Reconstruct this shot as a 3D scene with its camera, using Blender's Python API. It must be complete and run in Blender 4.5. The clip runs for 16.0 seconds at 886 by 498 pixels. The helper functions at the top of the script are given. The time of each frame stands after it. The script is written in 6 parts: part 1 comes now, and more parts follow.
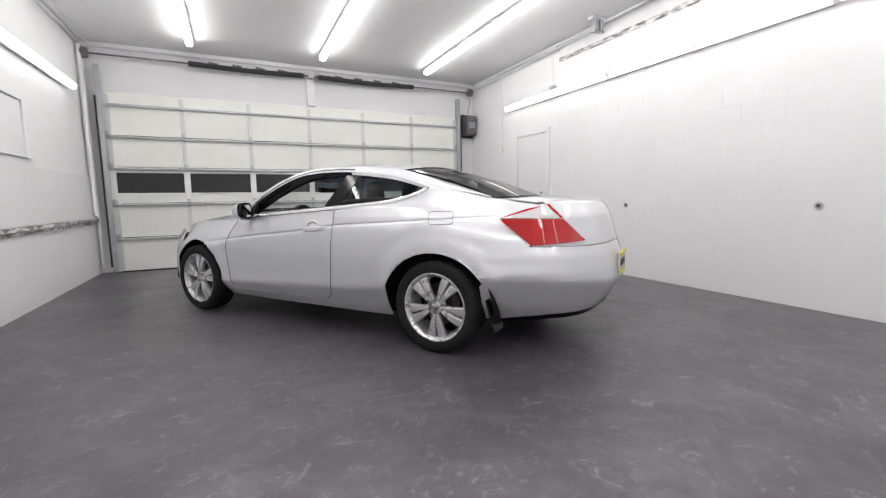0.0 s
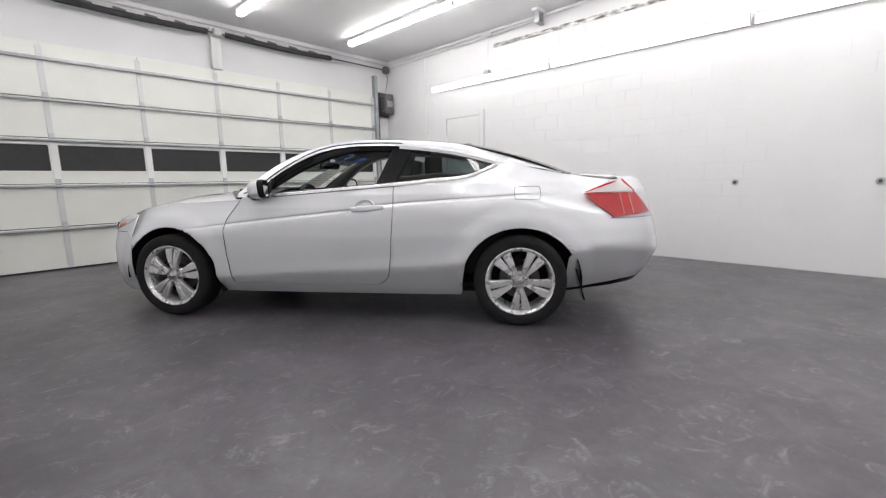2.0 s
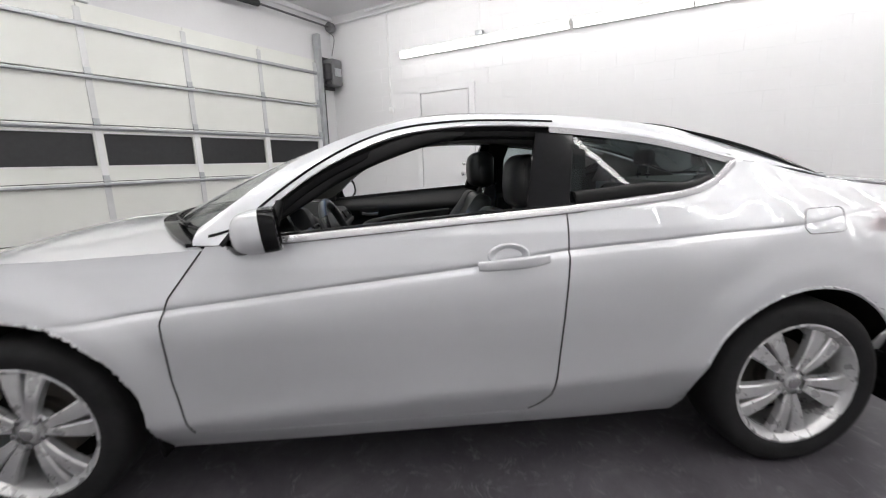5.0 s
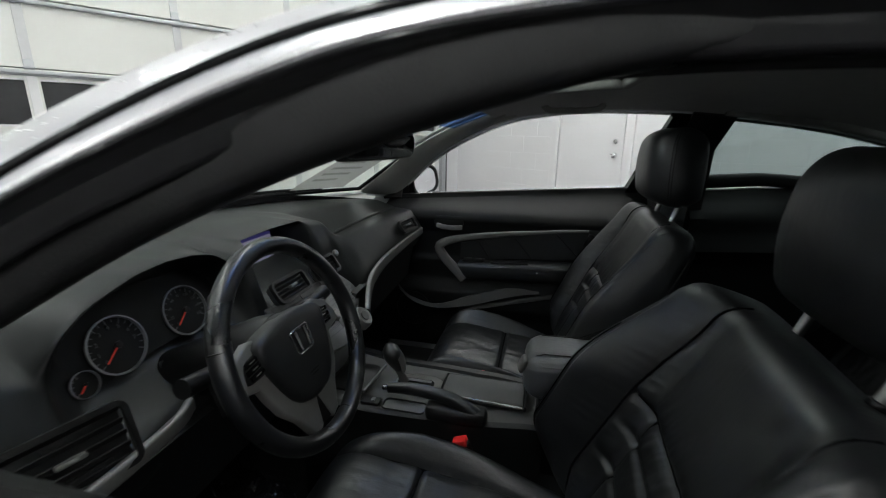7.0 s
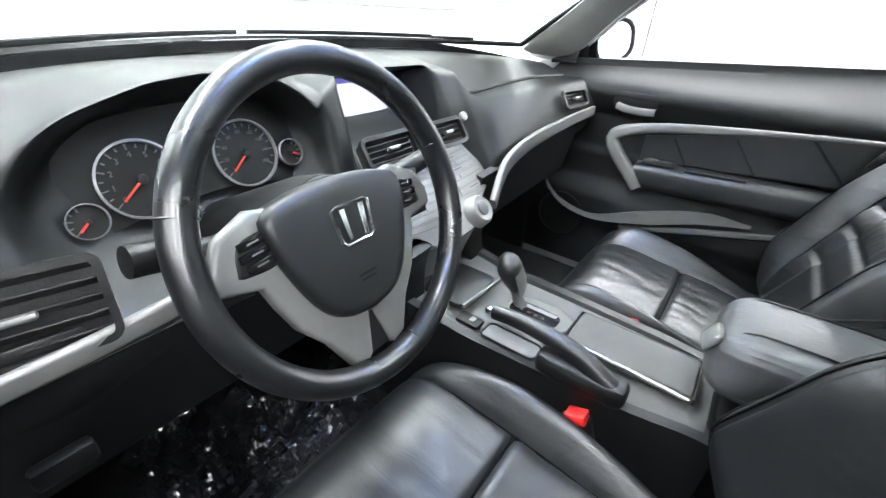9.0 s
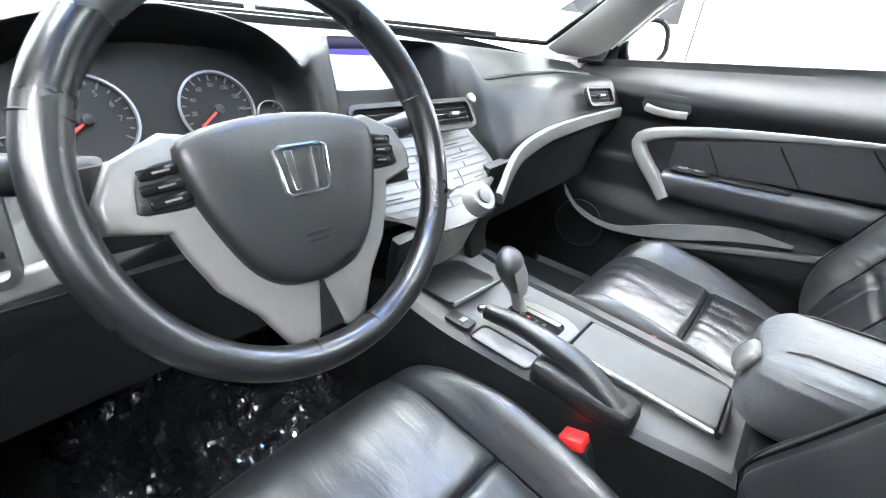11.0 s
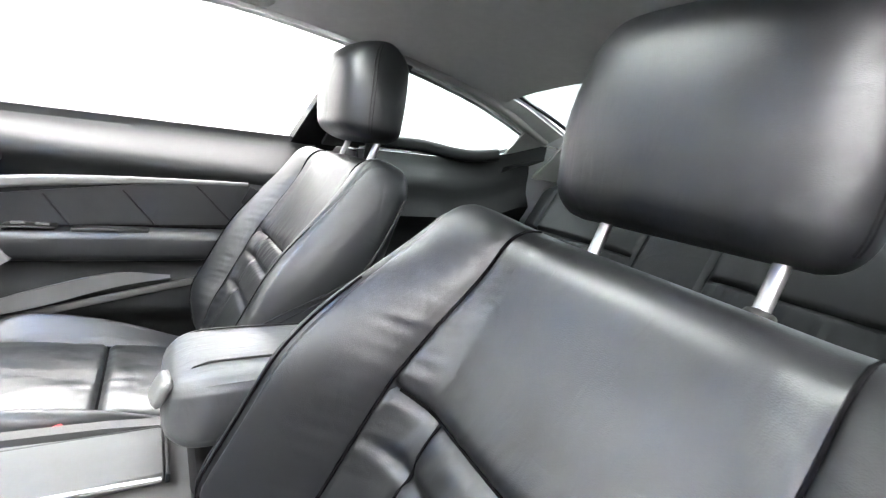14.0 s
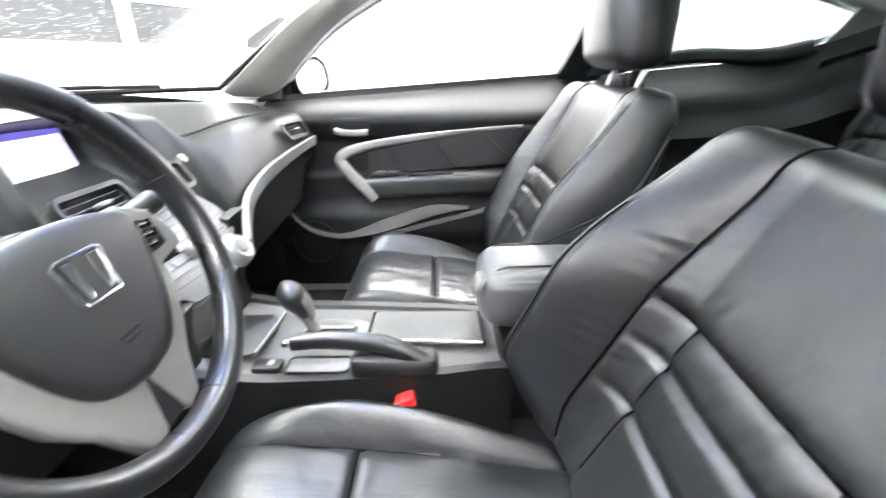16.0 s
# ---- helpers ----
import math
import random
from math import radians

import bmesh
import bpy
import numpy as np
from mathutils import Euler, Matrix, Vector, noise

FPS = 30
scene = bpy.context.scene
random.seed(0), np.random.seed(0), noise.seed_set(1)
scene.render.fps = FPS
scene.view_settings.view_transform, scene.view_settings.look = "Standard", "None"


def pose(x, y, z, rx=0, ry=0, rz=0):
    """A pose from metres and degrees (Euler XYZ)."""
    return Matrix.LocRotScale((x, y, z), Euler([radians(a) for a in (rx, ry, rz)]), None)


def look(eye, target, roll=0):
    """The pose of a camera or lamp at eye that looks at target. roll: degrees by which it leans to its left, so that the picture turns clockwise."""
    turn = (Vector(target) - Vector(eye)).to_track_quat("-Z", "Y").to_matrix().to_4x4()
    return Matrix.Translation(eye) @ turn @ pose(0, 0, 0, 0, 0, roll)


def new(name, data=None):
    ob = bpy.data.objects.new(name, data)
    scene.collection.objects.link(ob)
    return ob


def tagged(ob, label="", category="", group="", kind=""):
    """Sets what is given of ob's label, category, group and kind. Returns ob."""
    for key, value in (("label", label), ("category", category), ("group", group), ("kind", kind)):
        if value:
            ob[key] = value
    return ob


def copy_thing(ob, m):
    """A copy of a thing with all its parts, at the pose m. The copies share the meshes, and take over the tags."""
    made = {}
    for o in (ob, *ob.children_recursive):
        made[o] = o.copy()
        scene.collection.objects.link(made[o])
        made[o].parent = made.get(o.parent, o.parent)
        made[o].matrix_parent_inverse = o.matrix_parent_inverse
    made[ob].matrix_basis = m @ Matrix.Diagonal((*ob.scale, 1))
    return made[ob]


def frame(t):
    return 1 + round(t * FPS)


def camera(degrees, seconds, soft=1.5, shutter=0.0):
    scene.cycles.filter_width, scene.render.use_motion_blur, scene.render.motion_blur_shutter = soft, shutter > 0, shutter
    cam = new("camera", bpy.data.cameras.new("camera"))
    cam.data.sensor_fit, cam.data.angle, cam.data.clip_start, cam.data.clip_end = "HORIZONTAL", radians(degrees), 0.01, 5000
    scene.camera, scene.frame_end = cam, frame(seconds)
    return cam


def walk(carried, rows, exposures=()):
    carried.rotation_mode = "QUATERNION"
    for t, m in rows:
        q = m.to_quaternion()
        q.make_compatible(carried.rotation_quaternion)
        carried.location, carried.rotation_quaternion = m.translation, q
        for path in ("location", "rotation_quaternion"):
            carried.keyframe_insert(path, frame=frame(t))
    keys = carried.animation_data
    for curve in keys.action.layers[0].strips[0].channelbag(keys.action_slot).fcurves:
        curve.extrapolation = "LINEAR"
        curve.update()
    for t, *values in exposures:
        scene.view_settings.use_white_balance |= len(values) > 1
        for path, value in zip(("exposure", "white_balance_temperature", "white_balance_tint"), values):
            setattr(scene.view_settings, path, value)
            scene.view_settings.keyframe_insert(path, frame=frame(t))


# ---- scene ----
cam = camera(91.8, 16.0, soft=1.1, shutter=0.4)
PATH = [
    (0, (-3.397, -1.487, 1.074), (-1.665, -0.515, 0.844), -0.9),
    (0.5, (-3.604, -1.103, 1.065), (-1.787, -0.318, 0.78), -0.8),
    (1, (-3.776, -0.711, 1.064), (-1.855, -0.198, 0.845), -2.2),
    (1.5, (-3.872, -0.315, 1.043), (-1.93, 0.088, 0.793), -1.8),
    (2, (-3.885, 0.086, 1.039), (-1.932, 0.384, 0.726), -1.0),
    (2.5, (-3.811, 0.479, 1.089), (-1.851, 0.612, 0.716), -3.7),
    (3, (-3.625, 0.837, 1.082), (-1.653, 0.936, 0.764), -1.4),
    (3.2, (-3.522, 0.969, 1.068), (-1.546, 1.016, 0.761), 0.3),
    (5.3, (-2.023, 1.419, 1.233), (-0.069, 1.277, 0.834), -1.8),
    (5.5, (-1.858, 1.402, 1.256), (0.095, 1.308, 0.835), -2.0),
    (6, (-1.512, 1.389, 1.231), (0.455, 1.445, 0.871), -0.6),
    (6.5, (-1.219, 1.356, 1.234), (0.719, 1.58, 0.793), -0.5),
    (7, (-0.985, 1.334, 1.221), (0.894, 1.779, 0.701), 0.7),
    (7.5, (-0.844, 1.373, 1.187), (1.012, 1.801, 0.576), 1.0),
    (8, (-0.766, 1.396, 1.146), (1.006, 1.892, 0.361), 3.6),
    (8.5, (-0.706, 1.404, 1.108), (0.862, 2.242, 0.192), 4.4),
    (9, (-0.666, 1.41, 1.083), (0.769, 2.393, 0.096), 3.8),
    (9.2, (-0.657, 1.425, 1.065), (0.725, 2.471, 0.067), 2.9),
    (11.3, (-0.572, 1.391, 0.983), (0.842, 2.48, 0.08), 6.5),
    (11.5, (-0.562, 1.388, 0.973), (0.88, 2.448, 0.081), 6.0),
    (12, (-0.543, 1.373, 0.966), (1.049, 2.307, 0.194), 5.0),
    (12.5, (-0.529, 1.386, 0.975), (1.327, 1.8, 0.354), 7.0),
    (13, (-0.548, 1.404, 0.968), (1.343, 0.971, 0.48), 10.2),
    (13.5, (-0.577, 1.388, 0.985), (1.144, 0.45, 0.584), 12.6),
    (14, (-0.596, 1.377, 1.005), (1.017, 0.25, 0.646), 10.3),
    (14.5, (-0.624, 1.384, 1.022), (0.945, 0.214, 0.61), 5.9),
    (15, (-0.667, 1.393, 1.042), (0.91, 0.26, 0.562), 2.7),
    (15.5, (-0.698, 1.413, 1.05), (1.112, 0.821, 0.437), 1.2),
    (16, (-0.711, 1.427, 1.034), (1.135, 1.412, 0.265), -0.3),
]
EXPOSURES = [(0, 0.0, 6550, 11), (6.0, 0.0, 6500, 10), (6.5, 0.1, 6450, 8), (7.0, 0.1, 6400, 4), (7.5, 1.35, 6400, 3), (8.0, 1.9, 6350, 3), (8.5, 2.4, 6300, 5), (9.0, 3.1, 6200, 7), (11.3, 3.82, 6150, 8),
             (12.0, 4.05, 6250, 9), (12.6, 4.05, 6350, 9), (14.0, 3.88, 6500, 11), (16.0, 3.85, 6500, 11)]
walk(cam, [(t, look(eye, target, roll)) for t, eye, target, roll in PATH], EXPOSURES)

# ---- world and light ----
world = bpy.data.worlds.new("world")
scene.world = world
world.use_nodes = True
world.node_tree.nodes["Background"].inputs[0].default_value = (0.75, 0.8, 0.9, 1)
world.node_tree.nodes["Background"].inputs[1].default_value = 0.02
TUBE_GLOW = 22.0
WALL_GLOW = 3.2

# ---- small tools ----
ROOM_TURN = radians(-35.0)
CA, SA = math.cos(ROOM_TURN), math.sin(ROOM_TURN)


def room(a, b, z):
    """A place in the garage: a along the big door, b towards it."""
    return Vector((a * CA - b * SA, a * SA + b * CA, z))


ROOM = Matrix.Rotation(ROOM_TURN, 4, "Z")


def part(name, bm, mat, parent=None, label="", smooth=True, angle=35):
    me = bpy.data.meshes.new(name)
    if smooth:
        lim = radians(angle)
        for f in bm.faces:
            f.smooth = True
        for e in bm.edges:
            if len(e.link_faces) == 2 and e.calc_face_angle(0) > lim:
                e.smooth = False
    bm.to_mesh(me)
    bm.free()
    mats = mat if isinstance(mat, (list, tuple)) else [mat]
    for m in mats:
        me.materials.append(m)
    ob = new(name, me)
    if parent is not None:
        deep = parent.parent is not None and parent.parent.parent is not None
        ob.parent = parent.parent if deep else parent
    if label:
        tagged(ob, label)
    return ob


def thing(name, label, category, group="", m=None):
    ob = new(name)
    ob.empty_display_size = 0.1
    if m is not None:
        ob.matrix_basis = m
    return tagged(ob, label, category, group)


def catmull(pts, n):
    """n points evenly along a smooth curve through pts."""
    p = np.array(pts, float)
    q = np.vstack([2 * p[0] - p[1], p, 2 * p[-1] - p[-2]])
    out = []
    for i in range(len(p) - 1):
        a, b, c, d = q[i:i + 4]
        for t in np.linspace(0, 1, 24, endpoint=False):
            out.append(0.5 * (2 * b + (c - a) * t + (2 * a - 5 * b + 4 * c - d) * t * t + (3 * b - a - 3 * c + d) * t ** 3))
    out.append(p[-1])
    out = np.array(out)
    s = np.r_[0, np.cumsum(np.linalg.norm(np.diff(out, axis=0), axis=1))]
    g = np.linspace(0, s[-1], n)
    return np.array([np.interp(g, s, out[:, k]) for k in range(p.shape[1])]).T


def table(pts):
    """A smooth function y -> values from rows (y, values...), ordered by y."""
    rows = sorted(pts)
    c = catmull(rows, 400)
    order = np.argsort(c[:, 0])
    c = c[order]

    def f(y):
        return [float(np.interp(y, c[:, 0], c[:, k])) for k in range(1, c.shape[1])]
    return f


def smooth(a, b, x):
    t = min(1, max(0, (x - a) / (b - a)))
    return t * t * (3 - 2 * t)


def grid(fn, nu, nv, out=None, thick=0.0, close_u=False):
    """A sheet from fn(u, v), u and v from 0 to 1; out: a direction to which it faces; thick: its depth behind."""
    bm = bmesh.new()
    vs = [[bm.verts.new(fn(i / nu, j / nv)) for j in range(nv + 1)] for i in range(nu + (0 if close_u else 1))]
    n = len(vs)
    for i in range(nu):
        for j in range(nv):
            try:
                bm.faces.new((vs[i][j], vs[(i + 1) % n][j], vs[(i + 1) % n][j + 1], vs[i][j + 1]))
            except ValueError:
                pass
    bm.normal_update()
    if out is not None:
        o = Vector(out)
        if sum((f.normal.dot(o) * f.calc_area() for f in bm.faces)) < 0:
            bmesh.ops.reverse_faces(bm, faces=bm.faces)
            bm.normal_update()
    if thick:
        shell(bm, thick)
    return bm


def shell(bm, thick):
    """Gives a sheet its depth, behind its faces."""
    bm.normal_update()
    front = list(bm.faces)
    twin = {v: bm.verts.new(v.co - v.normal * thick) for v in list(bm.verts)}
    rim = [e for e in bm.edges if len(e.link_faces) == 1]
    for f in front:
        bm.faces.new([twin[v] for v in reversed(f.verts)])
    for e in rim:
        f = e.link_faces[0]
        vs = list(f.verts)
        i = vs.index(e.verts[0])
        a, b = (e.verts[0], e.verts[1]) if vs[(i + 1) % len(vs)] == e.verts[1] else (e.verts[1], e.verts[0])
        bm.faces.new((b, a, twin[a], twin[b]))
    bm.normal_update()


def flipx(bm):
    """The mirror image across the car's middle plane."""
    for v in bm.verts:
        v.co.x = -v.co.x
    bmesh.ops.reverse_faces(bm, faces=bm.faces)
    return bm


def moved(bm, m):
    bm.transform(m)
    return bm


def box(size, at=(0, 0, 0), bevel=0.0, seg=2, rot=None):
    bm = bmesh.new()
    bmesh.ops.create_cube(bm, size=1.0)
    bm.transform(Matrix.Diagonal((*size, 1)))
    if bevel:
        bmesh.ops.bevel(bm, geom=bm.edges[:], offset=bevel, segments=seg, affect="EDGES", profile=0.5)
    m = Matrix.Translation(at)
    if rot is not None:
        m = m @ Euler([radians(a) for a in rot]).to_matrix().to_4x4()
    bm.transform(m)
    return bm


def cyl(r, h, at=(0, 0, 0), n=24, bevel=0.0, r2=None, rot=None):
    bm = bmesh.new()
    bmesh.ops.create_cone(bm, cap_ends=True, segments=n, radius1=r, radius2=r if r2 is None else r2, depth=h)
    if bevel:
        es = [e for e in bm.edges if len(e.link_faces) == 2 and any(len(f.verts) > 4 for f in e.link_faces)]
        bmesh.ops.bevel(bm, geom=es, offset=bevel, segments=2, affect="EDGES", profile=0.5)
    m = Matrix.Translation(at)
    if rot is not None:
        m = m @ Euler([radians(a) for a in rot]).to_matrix().to_4x4()
    bm.transform(m)
    return bm


def along(p, q):
    """The pose whose z runs from p to q, at their middle."""
    p, q = Vector(p), Vector(q)
    return Matrix.Translation((p + q) / 2) @ (q - p).to_track_quat("Z", "Y").to_matrix().to_4x4()


def rod(p, q, r, n=12):
    bm = cyl(r, (Vector(q) - Vector(p)).length, n=n)
    bm.transform(along(p, q))
    return bm


def joined(*bms):
    out = bms[0]
    for b in bms[1:]:
        me = bpy.data.meshes.new("tmp")
        b.to_mesh(me)
        b.free()
        out.from_mesh(me)
        bpy.data.meshes.remove(me)
    return out


def sweep(path, section, up=(0, 0, 1), closed=False, cap=True, scale=None):
    """A section (points x, y) drawn along a path of points."""
    P = [Vector(p) for p in path]
    n = len(P)
    bm = bmesh.new()
    rings = []
    for i, p in enumerate(P):
        a = P[(i - 1) % n] if closed or i > 0 else p
        b = P[(i + 1) % n] if closed or i < n - 1 else p
        t = (b - a).normalized()
        side = t.cross(Vector(up))
        side = side.normalized() if side.length > 1e-6 else Vector((1, 0, 0))
        u = side.cross(t).normalized()
        k = scale(i / (n - 1)) if scale else 1
        rings.append([bm.verts.new(p + side * (x * k) + u * (y * k)) for x, y in section])
    m = len(section)
    for i in range(n if closed else n - 1):
        r0, r1 = rings[i], rings[(i + 1) % n]
        for j in range(m):
            bm.faces.new((r0[j], r0[(j + 1) % m], r1[(j + 1) % m], r1[j]))
    if cap and not closed:
        bm.faces.new(list(reversed(rings[0])))
        bm.faces.new(rings[-1])
    bmesh.ops.recalc_face_normals(bm, faces=bm.faces)
    return bm


def circle(r, n=10, ry=None):
    return [(r * math.cos(2 * math.pi * k / n), (ry or r) * math.sin(2 * math.pi * k / n)) for k in range(n)]


def rrect(w, h, r, n=4):
    """A rounded rectangle's outline."""
    out = []
    for cx, cy, a0 in ((w / 2 - r, h / 2 - r, 0), (-w / 2 + r, h / 2 - r, 90), (-w / 2 + r, -h / 2 + r, 180), (w / 2 - r, -h / 2 + r, 270)):
        for k in range(n + 1):
            a = radians(a0 + 90 * k / n)
            out.append((cx + r * math.cos(a), cy + r * math.sin(a)))
    return out


def plate(outline, depth, bevel=0.0, m=None, seg=2):
    """An outline in x, y made into a slab from z = 0 to depth, its upper rim rounded."""
    bm = bmesh.new()
    lo = [bm.verts.new((x, y, 0)) for x, y in outline]
    f = bm.faces.new(lo)
    r = bmesh.ops.extrude_face_region(bm, geom=[f])
    top = [v for v in r["geom"] if isinstance(v, bmesh.types.BMVert)]
    for v in top:
        v.co.z += depth
    bmesh.ops.recalc_face_normals(bm, faces=bm.faces)
    if bevel:
        tf = next(g for g in r["geom"] if isinstance(g, bmesh.types.BMFace))
        bmesh.ops.bevel(bm, geom=list(tf.edges), offset=bevel, segments=seg, affect="EDGES", profile=0.5)
    if m is not None:
        bm.transform(m)
    return bm


def lathe(profile, n=48, m=None):
    """Rows (radius, height) turned about z."""
    bm = bmesh.new()
    rings = [[bm.verts.new((r * math.cos(2 * math.pi * k / n), r * math.sin(2 * math.pi * k / n), h)) for k in range(n)] for r, h in profile]
    for a, b in zip(rings, rings[1:]):
        for k in range(n):
            bm.faces.new((a[k], a[(k + 1) % n], b[(k + 1) % n], b[k]))
    bmesh.ops.recalc_face_normals(bm, faces=bm.faces)
    if m is not None:
        bm.transform(m)
    return bm


def puff(bm, amount, cuts=3):
    """Rounds and softens a blocky mesh."""
    bmesh.ops.subdivide_edges(bm, edges=bm.edges[:], cuts=cuts, use_grid_fill=True)
    for _ in range(amount):
        bmesh.ops.smooth_vert(bm, verts=bm.verts, factor=0.5, use_axis_x=True, use_axis_y=True, use_axis_z=True)
    return bm


# ---- materials ----
def material(name, colour, rough=0.5, metal=0.0, spec=0.5, coat=0.0, second=None, scale=3.0, amount=0.5, bump=0.0, bump_scale=40.0, rough_vary=0.0,
             stretch=None, detail=6.0, emit=None, emit_strength=0.0, world=False):
    m = bpy.data.materials.new(name)
    m.use_nodes = True
    nt = m.node_tree
    p = nt.nodes["Principled BSDF"]
    p.inputs["Base Color"].default_value = (*colour, 1)
    p.inputs["Roughness"].default_value = rough
    p.inputs["Metallic"].default_value = metal
    p.inputs["Specular IOR Level"].default_value = spec
    p.inputs["Coat Weight"].default_value = coat
    p.inputs["Coat Roughness"].default_value = 0.04
    co = nt.nodes.new("ShaderNodeTexCoord")
    src = nt.nodes.new("ShaderNodeNewGeometry").outputs["Position"] if world else co.outputs["Object"]
    if stretch:
        mp = nt.nodes.new("ShaderNodeMapping")
        mp.inputs["Scale"].default_value = stretch
        nt.links.new(src, mp.inputs["Vector"])
        src = mp.outputs["Vector"]
    if second or rough_vary:
        n = nt.nodes.new("ShaderNodeTexNoise")
        n.inputs["Scale"].default_value = scale
        n.inputs["Detail"].default_value = detail
        n.inputs["Roughness"].default_value = 0.6
        nt.links.new(src, n.inputs["Vector"])
        if second:
            ramp = nt.nodes.new("ShaderNodeMapRange")
            ramp.inputs["From Min"].default_value = 0.5 - amount / 2
            ramp.inputs["From Max"].default_value = 0.5 + amount / 2
            nt.links.new(n.outputs["Fac"], ramp.inputs["Value"])
            mix = nt.nodes.new("ShaderNodeMix")
            mix.data_type = "RGBA"
            mix.inputs[6].default_value = (*colour, 1)
            mix.inputs[7].default_value = (*second, 1)
            nt.links.new(ramp.outputs["Result"], mix.inputs["Factor"])
            nt.links.new(mix.outputs[2], p.inputs["Base Color"])
        if rough_vary:
            r = nt.nodes.new("ShaderNodeMapRange")
            r.inputs["From Min"].default_value = 0.3
            r.inputs["From Max"].default_value = 0.7
            r.inputs["To Min"].default_value = max(0.02, rough - rough_vary)
            r.inputs["To Max"].default_value = min(1, rough + rough_vary)
            nt.links.new(n.outputs["Fac"], r.inputs["Value"])
            nt.links.new(r.outputs["Result"], p.inputs["Roughness"])
    if bump:
        b = nt.nodes.new("ShaderNodeTexNoise")
        b.inputs["Scale"].default_value = bump_scale
        b.inputs["Detail"].default_value = 5.0
        nt.links.new(src, b.inputs["Vector"])
        bp = nt.nodes.new("ShaderNodeBump")
        bp.inputs["Strength"].default_value = bump
        bp.inputs["Distance"].default_value = 0.004
        nt.links.new(b.outputs["Fac"], bp.inputs["Height"])
        nt.links.new(bp.outputs["Normal"], p.inputs["Normal"])
    if emit:
        p.inputs["Emission Color"].default_value = (*emit, 1)
        p.inputs["Emission Strength"].default_value = emit_strength
    return m


def floor_material():
    """Worn dark-sealed concrete with pale scuffs and dark oil."""
    m = material("sealed_concrete", (0.075, 0.072, 0.082), rough=0.3, spec=0.5, bump=0.08, bump_scale=60)
    nt = m.node_tree
    p = nt.nodes["Principled BSDF"]
    co = nt.nodes["Texture Coordinate"].outputs["Object"]

    def noise_at(scale, detail, lo, hi, rough=0.6, distort=0.0):
        n = nt.nodes.new("ShaderNodeTexNoise")
        n.inputs["Scale"].default_value, n.inputs["Detail"].default_value = scale, detail
        n.inputs["Roughness"].default_value, n.inputs["Distortion"].default_value = rough, distort
        nt.links.new(co, n.inputs["Vector"])
        r = nt.nodes.new("ShaderNodeMapRange")
        r.inputs["From Min"].default_value, r.inputs["From Max"].default_value = lo, hi
        nt.links.new(n.outputs["Fac"], r.inputs["Value"])
        return r.outputs["Result"]

    def mix(fac, a, b):
        x = nt.nodes.new("ShaderNodeMix")
        x.data_type = "RGBA"
        nt.links.new(fac, x.inputs["Factor"])
        for sock, v in ((x.inputs[6], a), (x.inputs[7], b)):
            if isinstance(v, tuple):
                sock.default_value = (*v, 1)
            else:
                nt.links.new(v, sock)
        return x.outputs[2]
    base = mix(noise_at(0.45, 5, 0.30, 0.70, 0.55), (0.044, 0.040, 0.048), (0.086, 0.080, 0.092))
    worn = mix(noise_at(1.5, 14, 0.40, 0.68, 0.74, 0.6), base, (0.125, 0.118, 0.130))
    rub = mix(noise_at(3.2, 14, 0.44, 0.74, 0.76, 0.9), worn, (0.052, 0.047, 0.056))
    scuff = mix(noise_at(7.0, 14, 0.54, 0.72, 0.82, 1.6), rub, (0.27, 0.26, 0.275))
    oil = mix(noise_at(0.8, 5, 0.52, 0.90, 0.6, 0.3), scuff, (0.046, 0.041, 0.048))
    nt.links.new(oil, p.inputs["Base Color"])
    r = nt.nodes.new("ShaderNodeMapRange")
    r.inputs["To Min"].default_value, r.inputs["To Max"].default_value = 0.26, 0.46
    nt.links.new(noise_at(1.1, 14, 0.25, 0.75, 0.7), r.inputs["Value"])
    nt.links.new(r.outputs["Result"], p.inputs["Roughness"])
    return m


M = {}
M["floor"] = floor_material()
M["wall"] = material("white_block_paint", (0.735, 0.735, 0.745), rough=0.5, world=True, second=(0.68, 0.68, 0.69), scale=1.2, amount=0.6, bump=0.25, bump_scale=35)
M["ceiling"] = material("grey_white_ceiling", (0.8, 0.8, 0.81), rough=0.45, second=(0.74, 0.74, 0.75), scale=0.8, amount=0.7, bump=0.08)
M["shabby"] = material("weathered_paint", (0.72, 0.72, 0.72), rough=0.6, second=(0.12, 0.11, 0.1), scale=7, amount=0.2, stretch=(1, 1, 3), bump=0.4)
M["door"] = material("door_skin", (0.78, 0.79, 0.75), rough=0.4, second=(0.70, 0.71, 0.67), scale=1.5, amount=0.7, bump=0.05, bump_scale=12)
M["strip"] = material("galvanised", (0.5, 0.52, 0.54), rough=0.4, metal=0.6, second=(0.36, 0.37, 0.38), scale=9, amount=0.5, bump=0.1)
M["stile"] = material("pale_steel", (0.62, 0.63, 0.63), rough=0.42, metal=0.25, second=(0.54, 0.55, 0.55), scale=9, amount=0.5, bump=0.06)
M["dark"] = material("black_rubbery", (0.02, 0.02, 0.022), rough=0.6, second=(0.035, 0.035, 0.038), scale=8)
M["nightpane"] = material("unlit_pane", (0.012, 0.012, 0.014), rough=0.35, second=(0.02, 0.02, 0.022), scale=20)
M["greybox"] = material("grey_plastic_case", (0.16, 0.16, 0.17), rough=0.5, second=(0.1, 0.1, 0.1), scale=6)
M["tube"] = material("lit_diffuser", (0.9, 0.9, 0.9), rough=0.4, emit=(1.0, 0.985, 0.97), emit_strength=TUBE_GLOW)
